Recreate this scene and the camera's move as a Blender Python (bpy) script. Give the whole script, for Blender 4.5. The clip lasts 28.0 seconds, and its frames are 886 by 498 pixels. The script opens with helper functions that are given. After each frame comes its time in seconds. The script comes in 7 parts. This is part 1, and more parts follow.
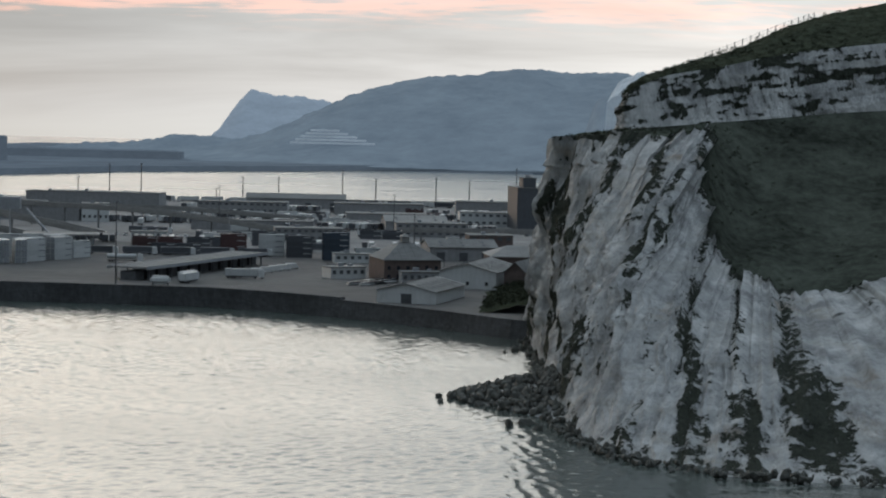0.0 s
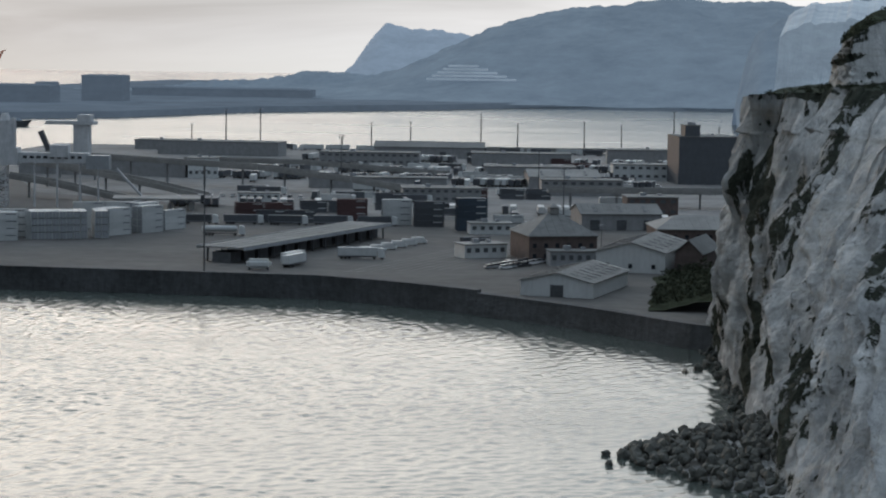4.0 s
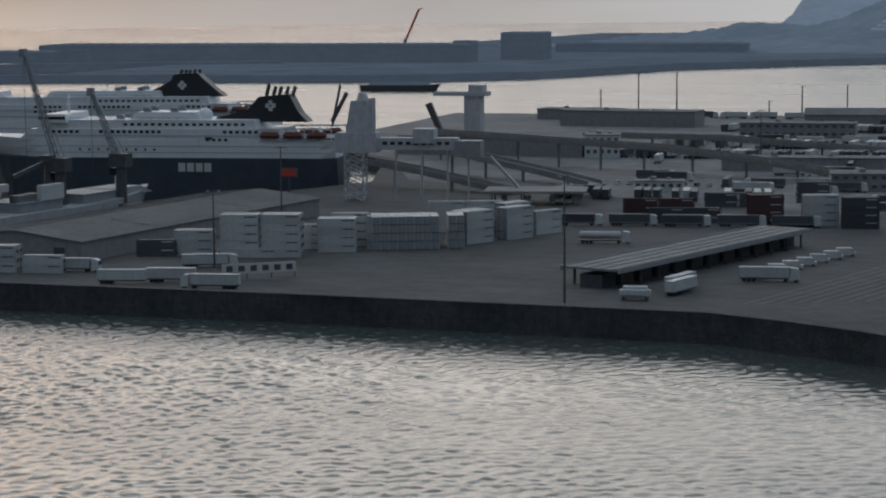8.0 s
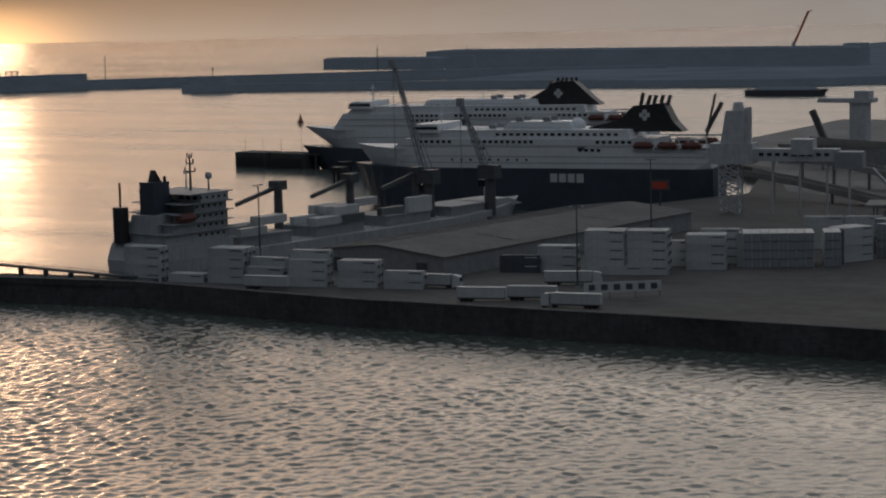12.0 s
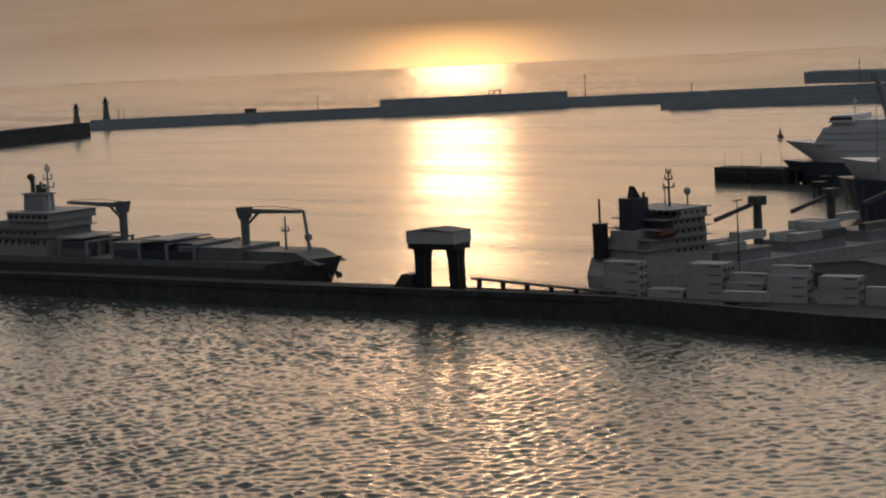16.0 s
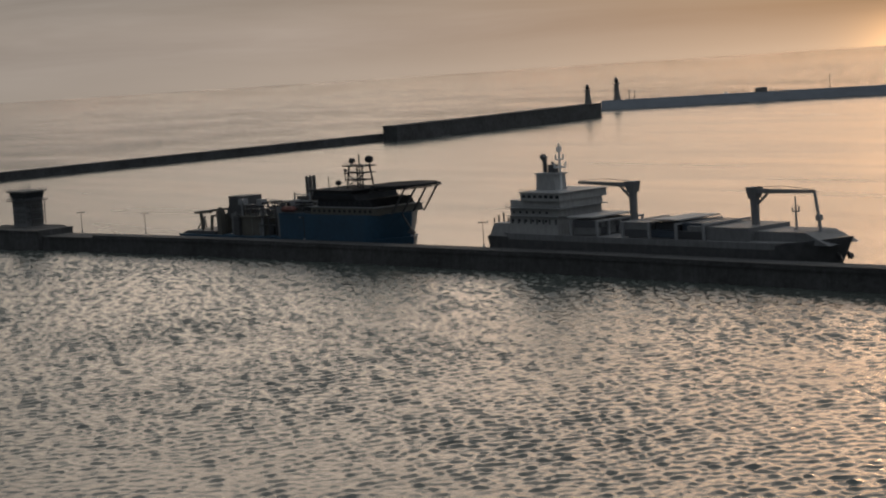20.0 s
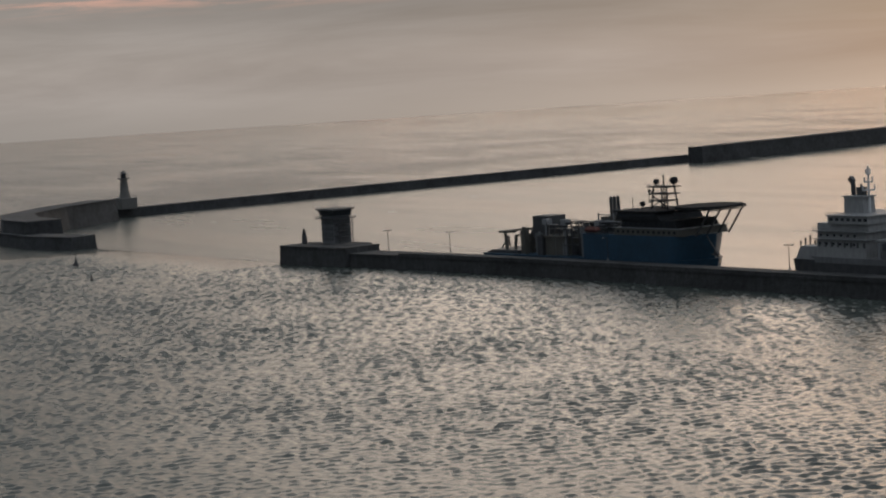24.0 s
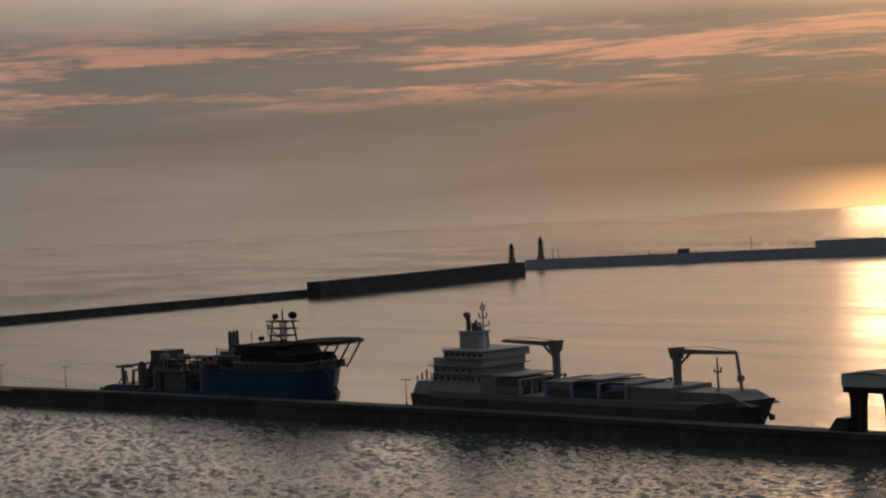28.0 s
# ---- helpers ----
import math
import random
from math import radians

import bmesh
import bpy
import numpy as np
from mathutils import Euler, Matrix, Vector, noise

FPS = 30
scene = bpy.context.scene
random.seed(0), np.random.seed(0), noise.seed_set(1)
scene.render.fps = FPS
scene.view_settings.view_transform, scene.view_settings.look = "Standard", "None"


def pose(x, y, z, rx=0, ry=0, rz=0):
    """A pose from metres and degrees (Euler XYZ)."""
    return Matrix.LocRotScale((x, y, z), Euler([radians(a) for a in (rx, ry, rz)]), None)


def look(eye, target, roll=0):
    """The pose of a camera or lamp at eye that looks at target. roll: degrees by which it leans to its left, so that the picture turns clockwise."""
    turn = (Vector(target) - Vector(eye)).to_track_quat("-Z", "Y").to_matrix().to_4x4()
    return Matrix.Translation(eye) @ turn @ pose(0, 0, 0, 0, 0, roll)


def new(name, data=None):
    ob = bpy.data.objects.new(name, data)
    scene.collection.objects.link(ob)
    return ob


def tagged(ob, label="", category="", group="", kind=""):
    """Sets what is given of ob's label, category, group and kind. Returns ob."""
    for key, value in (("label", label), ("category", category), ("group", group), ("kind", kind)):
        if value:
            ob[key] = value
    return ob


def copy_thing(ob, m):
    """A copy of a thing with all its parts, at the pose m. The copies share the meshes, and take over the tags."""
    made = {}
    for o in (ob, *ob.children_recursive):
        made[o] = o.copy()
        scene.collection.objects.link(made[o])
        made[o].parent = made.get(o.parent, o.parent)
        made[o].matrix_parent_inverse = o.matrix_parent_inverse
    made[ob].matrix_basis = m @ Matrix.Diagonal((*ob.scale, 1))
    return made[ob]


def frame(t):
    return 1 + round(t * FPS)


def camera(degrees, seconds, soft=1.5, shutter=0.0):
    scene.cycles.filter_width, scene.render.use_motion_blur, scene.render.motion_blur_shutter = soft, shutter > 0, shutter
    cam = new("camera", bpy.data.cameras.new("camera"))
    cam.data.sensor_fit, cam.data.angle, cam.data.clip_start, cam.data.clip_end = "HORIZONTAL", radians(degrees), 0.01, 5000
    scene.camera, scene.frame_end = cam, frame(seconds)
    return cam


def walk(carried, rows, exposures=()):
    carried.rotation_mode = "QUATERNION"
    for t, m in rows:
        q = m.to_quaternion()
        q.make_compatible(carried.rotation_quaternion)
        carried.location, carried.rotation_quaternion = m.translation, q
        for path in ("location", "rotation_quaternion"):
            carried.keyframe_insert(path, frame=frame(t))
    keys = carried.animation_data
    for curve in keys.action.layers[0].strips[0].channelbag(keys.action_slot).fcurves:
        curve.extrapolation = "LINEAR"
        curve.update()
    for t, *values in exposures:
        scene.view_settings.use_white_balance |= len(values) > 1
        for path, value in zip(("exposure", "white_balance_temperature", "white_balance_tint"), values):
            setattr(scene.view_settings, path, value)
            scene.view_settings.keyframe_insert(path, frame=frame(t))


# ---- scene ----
# camera path: seconds, eye, heading, pitch, roll
ROWS = [
    (0.0, 28.5, -325.6, 76.0, -2.94, -3.63, 1.34),
    (0.5, 26.8, -306.6, 76.7, -2.59, -3.64, 1.31),
    (1.0, 25.2, -287.7, 77.4, -2.26, -3.94, 1.16),
    (1.5, 23.5, -268.8, 78.0, -1.89, -4.32, 1.03),
    (2.0, 21.9, -249.8, 78.7, -2.23, -4.73, 0.96),
    (2.5, 20.2, -230.9, 79.4, -3.20, -4.81, 0.97),
    (3.0, 18.5, -212.0, 80.0, -4.59, -4.89, 0.93),
    (3.5, 16.9, -193.1, 80.7, -5.58, -5.19, 0.83),
    (4.0, 15.2, -174.1, 81.3, -6.69, -5.56, 0.79),
    (4.5, 13.6, -155.2, 81.9, -8.24, -6.18, 0.58),
    (6.5, 7.0, -79.5, 84.0, -13.13, -6.21, -0.16),
    (7.0, 5.3, -60.6, 84.8, -14.89, -6.35, -0.16),
    (7.5, 3.6, -41.6, 85.6, -16.55, -6.62, -0.34),
    (8.0, 2.0, -22.7, 86.4, -18.59, -6.97, -0.57),
    (8.5, 0.5, -5.9, 87.2, -20.70, -7.14, -0.73),
    (9.0, 0.0, -0.0, 88.0, -22.17, -7.25, -0.86),
    (9.5, 0.0, -0.0, 88.0, -23.31, -7.04, -0.97),
    (10.0, 0.0, -0.0, 88.0, -24.81, -6.97, -1.16),
    (10.5, 0.0, -0.0, 88.0, -25.80, -6.97, -1.24),
    (11.0, 0.0, -0.0, 88.0, -27.33, -6.94, -1.32),
    (11.5, 0.0, -0.0, 88.0, -28.34, -6.81, -1.41),
    (13.5, 0.0, -0.0, 88.0, -32.44, -6.47, -1.36),
    (14.0, 0.0, -0.0, 88.0, -34.66, -6.14, -1.76),
    (14.5, 0.0, -0.0, 88.0, -36.89, -5.82, -2.00),
    (15.0, 0.0, -0.0, 88.0, -38.34, -5.79, -2.20),
    (15.5, 0.0, -0.0, 88.0, -39.76, -5.80, -2.44),
    (16.0, 0.0, -0.0, 88.0, -41.82, -5.87, -2.69),
    (16.5, 0.0, -0.0, 88.0, -43.28, -6.02, -2.88),
    (17.0, 0.0, -0.0, 88.0, -45.12, -6.36, -3.16),
    (17.5, 0.0, -0.0, 88.0, -46.94, -6.46, -3.41),
    (18.0, 0.0, -0.0, 88.0, -49.46, -6.53, -3.71),
    (18.5, 0.0, -0.0, 88.0, -51.58, -6.50, -3.84),
    (19.0, 0.0, -0.0, 88.0, -52.73, -6.12, -3.72),
    (19.5, 0.0, -0.0, 88.0, -53.83, -5.70, -3.65),
    (20.0, 0.0, -0.0, 88.0, -55.42, -5.65, -3.72),
    (20.5, 0.0, -0.0, 88.0, -56.90, -5.78, -3.78),
    (21.0, 0.0, -0.0, 88.0, -58.62, -5.42, -3.75),
    (21.5, 0.0, -0.0, 88.0, -60.79, -5.16, -3.75),
    (22.0, 0.0, -0.0, 88.0, -62.56, -5.19, -3.85),
    (22.5, 0.0, -0.0, 88.0, -63.80, -5.17, -3.90),
    (24.5, 0.0, -0.0, 88.0, -63.40, -4.51, -3.66),
    (25.0, 0.0, -0.0, 88.0, -63.65, -4.57, -3.84),
    (25.5, 0.0, -0.0, 88.0, -64.95, -4.65, -3.94),
    (26.0, 0.0, -0.0, 88.0, -65.31, -4.88, -3.91),
    (26.5, 0.0, -0.0, 88.0, -62.97, -5.01, -3.92),
    (27.0, 0.0, -0.0, 88.0, -59.44, -4.46, -3.65),
    (27.5, 0.0, -0.0, 88.0, -56.33, -3.42, -3.30),
    (28.0, 0.0, -0.0, 88.0, -53.14, -1.58, -2.88),
]
cam = camera(23.31, 28.0, soft=2.1)


def aim(x, y, z, heading, pitch, roll):
    a, p = radians(heading), radians(pitch)
    way = Vector((math.sin(a) * math.cos(p), math.cos(a) * math.cos(p), math.sin(p)))
    return look((x, y, z), Vector((x, y, z)) + way * 100, roll)


EXPOSURES = [(0, 1.42, 5900, 2), (1, 1.55, 5900, 3), (3, 1.6, 5800, 3), (4.5, 1.45, 5750, 3), (7, 1.0, 5650, 5), (9, 0.68, 5800, 5), (10.5, 0.32, 6000, 6), (12, 0.25, 6200, 8), (14, 0.28, 6400, 8), (18, 0.2, 7200, 8), (21, 0.72, 6500, 8), (25, 0.68, 6450, 8), (26, 0.62, 6450, 8), (27.1, 0.8, 6450, 8), (28, -0.1, 6800, 10)]
walk(cam, [(r[0], aim(*r[1:])) for r in ROWS], EXPOSURES)

# ---- sky and sun ----
SUN_AZ, SUN_EL = radians(-41.2), radians(5.0)
SUN = Vector((math.sin(SUN_AZ) * math.cos(SUN_EL), math.cos(SUN_AZ) * math.cos(SUN_EL), math.sin(SUN_EL)))


class Nodes:
    """Short hand for node trees."""

    def __init__(self, tree):
        self.t = tree
        tree.nodes.clear()

    def put(self, kind, **ins):
        n = self.t.nodes.new(kind)
        if "p_operation" in ins:
            n.operation = ins["p_operation"]
        if "p_use_clamp" in ins:
            n.use_clamp = ins["p_use_clamp"]
        if "p_sky_type" in ins:
            n.sky_type, n.sun_disc = ins["p_sky_type"], ins["p_sun_disc"]
            n.sun_elevation, n.sun_rotation = ins["p_sun_elevation"], ins["p_sun_rotation"]
        for k, v in ins.items():
            if k.startswith("p_"):
                continue
            s = n.inputs[int(k[1:])] if k[0] == "i" and k[1:].isdigit() else n.inputs[k.replace("_", " ")]
            if isinstance(v, bpy.types.NodeSocket):
                self.t.links.new(v, s)
            else:
                s.default_value = v
        return n

    def math(self, op, a, b=0.0, c=0.0, clamp=False):
        return self.put("ShaderNodeMath", p_operation=op, p_use_clamp=clamp, i0=a, i1=b, i2=c).outputs[0]

    def vec(self, op, a, b=(0, 0, 0)):
        n = self.put("ShaderNodeVectorMath", p_operation=op, i0=a, i1=b)
        return n.outputs["Value"] if op == "DOT_PRODUCT" else n.outputs[0]

    def mix(self, f, a, b, blend="MIX"):
        n = self.t.nodes.new("ShaderNodeMix")
        n.data_type, n.blend_type = "RGBA", blend
        for s, v in ((n.inputs[0], f), (n.inputs[6], a), (n.inputs[7], b)):
            if isinstance(v, bpy.types.NodeSocket):
                self.t.links.new(v, s)
            else:
                s.default_value = v if not isinstance(v, tuple) or len(v) == 4 else (*v, 1)
        return n.outputs[2]

    def ramp(self, f, stops, smooth=False):
        n = self.put("ShaderNodeValToRGB", i0=f)
        e = n.color_ramp.elements
        n.color_ramp.interpolation = "EASE" if smooth else "LINEAR"
        while len(e) < len(stops):
            e.new(0.5)
        for k, (at, c) in enumerate(stops):
            e[k].position = at
            e[k].color = (*c, 1) if isinstance(c, tuple) else (c, c, c, 1)
        return n.outputs[0]

    def noise(self, vec, scale, detail=4.0, rough=0.5, dist=0.0):
        return self.put("ShaderNodeTexNoise", Vector=vec, Scale=scale, Detail=detail, Roughness=rough, Distortion=dist).outputs[0]

    def stretch(self, vec, scale, rot=(0, 0, 0)):
        return self.put("ShaderNodeMapping", Vector=vec, Scale=scale, Rotation=rot).outputs[0]


def make_world():
    w = bpy.data.worlds.new("world")
    w.use_nodes = True
    scene.world = w
    n = Nodes(w.node_tree)
    d = n.put("ShaderNodeTexCoord").outputs["Generated"]
    sep = n.put("ShaderNodeSeparateXYZ", Vector=d)
    z = sep.outputs[2]
    el = n.math("MAXIMUM", z, 0.0)
    # facing: 1 towards the sun's bearing, 0 away from it
    flat = n.vec("NORMALIZE", n.vec("MULTIPLY", d, (1, 1, 0)))
    face = n.vec("DOT_PRODUCT", flat, (math.sin(SUN_AZ), math.cos(SUN_AZ), 0))
    # overcast: dim warm grey bank low down on the sunny side, pale towards the coast, dusky behind
    low = n.ramp(el, [(0.0, (0.26, 0.240, 0.228)), (0.012, (0.245, 0.226, 0.216)), (0.035, (0.183, 0.174, 0.174)), (0.074, (0.19, 0.172, 0.168)), (0.10, (0.70, 0.58, 0.49)), (0.12, (0.95, 0.78, 0.64)), (0.18, (1.35, 1.12, 0.92)), (0.3, (1.05, 0.93, 0.82)), (0.45, (0.50, 0.47, 0.45)), (0.7, (0.30, 0.31, 0.33)), (1.0, (0.30, 0.32, 0.36))])
    pale = n.ramp(el, [(0.0, (0.40, 0.357, 0.333)), (0.035, (0.40, 0.352, 0.324)), (0.08, (0.33, 0.316, 0.302)), (0.14, (0.49, 0.478, 0.454)), (0.3, (0.52, 0.515, 0.505)), (0.45, (0.66, 0.66, 0.67)), (0.7, (0.48, 0.50, 0.53)), (1.0, (0.36, 0.39, 0.44))])
    back = n.ramp(el, [(0.0, (0.095, 0.101, 0.116)), (0.3, (0.135, 0.148, 0.170)), (1.0, (0.34, 0.37, 0.42))])
    side = n.ramp(face, [(0.70, 1.0), (0.92, 0.0)])
    away = n.ramp(face, [(0.22, 1.0), (0.72, 0.0)], True)
    # seaward of the sun the cloud is thicker and darker overhead
    seaward = n.vec("DOT_PRODUCT", flat, (-math.cos(SUN_AZ), math.sin(SUN_AZ), 0))
    thick = n.math("MULTIPLY", n.ramp(seaward, [(0.26, 0.0), (0.62, 1.0)], True), n.ramp(el, [(0.0, 0.26), (0.06, 0.22), (0.11, 0.72), (0.25, 0.64), (0.5, 0.40), (1.0, 0.1)]))
    sky = n.mix(away, n.mix(side, low, pale), back)
    sky = n.mix(1.0, sky, n.mix(thick, (1.0, 1.0, 1.0), (0.0, 0.0, 0.0)), "MULTIPLY")
    # streaks of cloud
    c1 = n.noise(n.stretch(d, (3.4, 3.4, 44.0)), 2.0, 6, 0.62, 0.6)
    c2 = n.noise(n.stretch(d, (13, 13, 150)), 2.0, 5, 0.6, 0.8)
    mass = n.ramp(n.math("ADD", n.math("MULTIPLY", c1, 0.72), n.math("MULTIPLY", c2, 0.28)), [(0.47, 0.0), (0.58, 1.0)], True)
    high = n.ramp(el, [(0.037, 0.0), (0.046, 1.0), (0.066, 1.0), (0.080, 0.3), (0.3, 0.0)])
    glow = n.ramp(face, [(0.60, 0.45), (0.80, 0.35), (0.93, 0.6), (1.0, 1.0)])
    amount = n.math("MULTIPLY", n.math("MULTIPLY", mass, high), n.math("MULTIPLY", glow, 0.85))
    amount = n.math("MULTIPLY", amount, n.math("SUBTRACT", 1.0, away))
    sky = n.mix(amount, sky, (0.85, 0.39, 0.27))
    dim = n.noise(n.stretch(d, (3.0, 3.0, 26.0)), 1.7, 5, 0.6, 0.5)
    sky = n.mix(1.0, sky, n.ramp(dim, [(0.3, 0.80), (0.7, 1.12)]), "MULTIPLY")
    # glow of the veiled sun, stronger above the low bank
    dot = n.math("MAXIMUM", n.vec("DOT_PRODUCT", d, tuple(SUN)), 0.0)
    g1 = n.math("MULTIPLY", n.math("POWER", dot, 60.0), 1.2)
    g2 = n.math("MULTIPLY", n.math("POWER", dot, 1100.0), 2.6)
    warm = n.put("ShaderNodeVectorMath", p_operation="SCALE", i0=(1.0, 0.47, 0.17), Scale=n.math("ADD", g1, g2)).outputs[0]
    lift = n.ramp(el, [(0.0, 0.02), (0.02, 0.012), (0.055, 0.03), (0.075, 0.08), (0.09, 0.35), (0.12, 1.0)])
    sky = n.mix(1.0, sky, n.mix(1.0, warm, lift, "MULTIPLY"), "ADD")
    # below the skyline: sea too far off to be part of the sheet
    far = n.mix(side, (0.262, 0.236, 0.216), (0.48, 0.44, 0.41))
    far = n.mix(n.math("MULTIPLY", thick, 2.3, clamp=True), far, (0.09, 0.088, 0.086))
    facing = n.math("MAXIMUM", face, 0.0)
    # sunset glow and sun glitter on that water are painted in
    far = n.mix(n.math("MULTIPLY", n.math("POWER", facing, 80.0), 0.6), far, (0.42, 0.32, 0.25))
    far = n.mix(n.math("MULTIPLY", n.math("POWER", facing, 1600.0), 0.9), far, (2.2, 1.15, 0.48))
    # the low bank is densest right under the sun
    dense = n.math("MULTIPLY", n.math("POWER", facing, 30.0), n.ramp(el, [(0.0, 0.66), (0.03, 0.55), (0.07, 0.1)]))
    sky = n.mix(dense, sky, (0.05, 0.045, 0.045))
    sky = n.mix(n.ramp(n.math("ADD", z, 0.02), [(0.003, 1.0), (0.022, 0.0)]), sky, far)
    air = n.put("ShaderNodeTexSky", p_sky_type="NISHITA", p_sun_disc=False, p_sun_elevation=SUN_EL, p_sun_rotation=SUN_AZ).outputs[0]
    air = n.put("ShaderNodeVectorMath", p_operation="SCALE", i0=air, Scale=0.02).outputs[0]
    sky = n.mix(0.12, sky, air)
    bg = n.put("ShaderNodeBackground", Color=sky, Strength=1.0)
    n.put("ShaderNodeOutputWorld", Surface=bg.outputs[0])


make_world()
sun = new("sun", bpy.data.lights.new("sun", "SUN"))
sun.data.energy, sun.data.angle, sun.data.color = 0.03, radians(2.6), (1.0, 0.62, 0.34)
sun.matrix_world = look(SUN * 500, (0, 0, 0))

# ---- materials ----
def material(name, colour, rough=0.8, metal=0.0, spot=0.12, scale=0.4, bump=0.0, bump_scale=2.0, dirt=0.0, dirt_scale=(0.3, 0.3, 0.05), rnd=0.0, spec=0.5):
    """A plain surface: two scales of variation, streaked dirt, relief and a shift from piece to piece."""
    m = bpy.data.materials.new(name)
    m.use_nodes = True
    n = Nodes(m.node_tree)
    pos = n.put("ShaderNodeTexCoord").outputs["Object"]
    a = n.noise(pos, scale, 5, 0.6)
    b = n.noise(pos, scale * 7, 3, 0.6)
    v = n.math("ADD", n.math("MULTIPLY", a, 0.6), n.math("MULTIPLY", b, 0.4))
    lo, hi = tuple(c * (1 - spot * 2) for c in colour), tuple(min(1, c * (1 + spot * 2)) for c in colour)
    col = n.ramp(v, [(0.3, lo), (0.7, hi)])
    if dirt:
        s = n.ramp(n.noise(n.stretch(pos, dirt_scale), 3.0, 5, 0.65), [(0.45, 0.0), (0.75, dirt)])
        col = n.mix(s, col, tuple(c * 0.35 + 0.012 for c in colour))
    if rnd:
        r = n.put("ShaderNodeObjectInfo").outputs["Random"]
        col = n.mix(1.0, col, n.ramp(r, [(0, 1 - rnd), (1, 1.0)]), "MULTIPLY")
    p = n.put("ShaderNodeBsdfPrincipled", Base_Color=col, Roughness=rough, Metallic=metal)
    p.inputs["Specular IOR Level"].default_value = spec
    if bump:
        h = n.noise(pos, bump_scale, 6, 0.65)
        n.t.links.new(n.put("ShaderNodeBump", Strength=bump, Distance=1.0, Height=h).outputs[0], p.inputs["Normal"])
    n.put("ShaderNodeOutputMaterial", Surface=p.outputs[0])
    return m


def water(name, colour, wave, swell, rough, fine=1.0):
    m = bpy.data.materials.new(name)
    m.use_nodes = True
    n = Nodes(m.node_tree)
    pos = n.put("ShaderNodeTexCoord").outputs["Object"]
    w1 = n.noise(n.stretch(pos, (0.14, 0.18, 1), (0, 0, radians(-18))), 1.0, 3, 0.55, 0.5)
    w1 = n.ramp(w1, [(0.36, 0.0), (0.74, 1.0)], True)
    w2 = n.noise(n.stretch(pos, (0.45 * fine, 0.55 * fine, 1), (0, 0, radians(24))), 1.0, 3, 0.55, 0.5)
    w3 = n.noise(n.stretch(pos, (0.004, 0.010, 1), (0, 0, radians(-8))), 1.0, 3, 0.5)
    east = n.put("ShaderNodeSeparateXYZ", Vector=pos).outputs[0]
    lee = n.put("ShaderNodeMapRange", Value=east, i1=-330.0, i2=-40.0, i3=1.0, i4=0.5).outputs[0]
    patch = n.math("MULTIPLY", n.ramp(w3, [(0.38, 0.3), (0.62, 1.25)]), lee)
    reach = n.math("SQRT", n.vec("DOT_PRODUCT", pos, pos))
    patch = n.math("MULTIPLY", patch, n.put("ShaderNodeMapRange", Value=reach, i1=1700.0, i2=4200.0, i3=1.0, i4=0.15).outputs[0])
    h = n.math("ADD", n.math("MULTIPLY", w1, swell), n.math("MULTIPLY", w2, wave))
    h = n.math("MULTIPLY", h, patch)
    bump = n.put("ShaderNodeBump", Strength=1.0, Distance=1.0, Height=h)
    col = n.ramp(w3, [(0.3, colour), (0.7, tuple(c * 0.85 for c in colour))])
    p = n.put("ShaderNodeBsdfPrincipled", Base_Color=col, Roughness=n.math("MULTIPLY", n.ramp(n.noise(n.stretch(pos, (0.003, 0.02, 1), (0, 0, radians(-30))), 1.0, 4, 0.6), [(0.35, 0.8), (0.65, 1.25)]), rough), IOR=1.33, Normal=bump.outputs[0])
    n.put("ShaderNodeOutputMaterial", Surface=p.outputs[0])
    return m


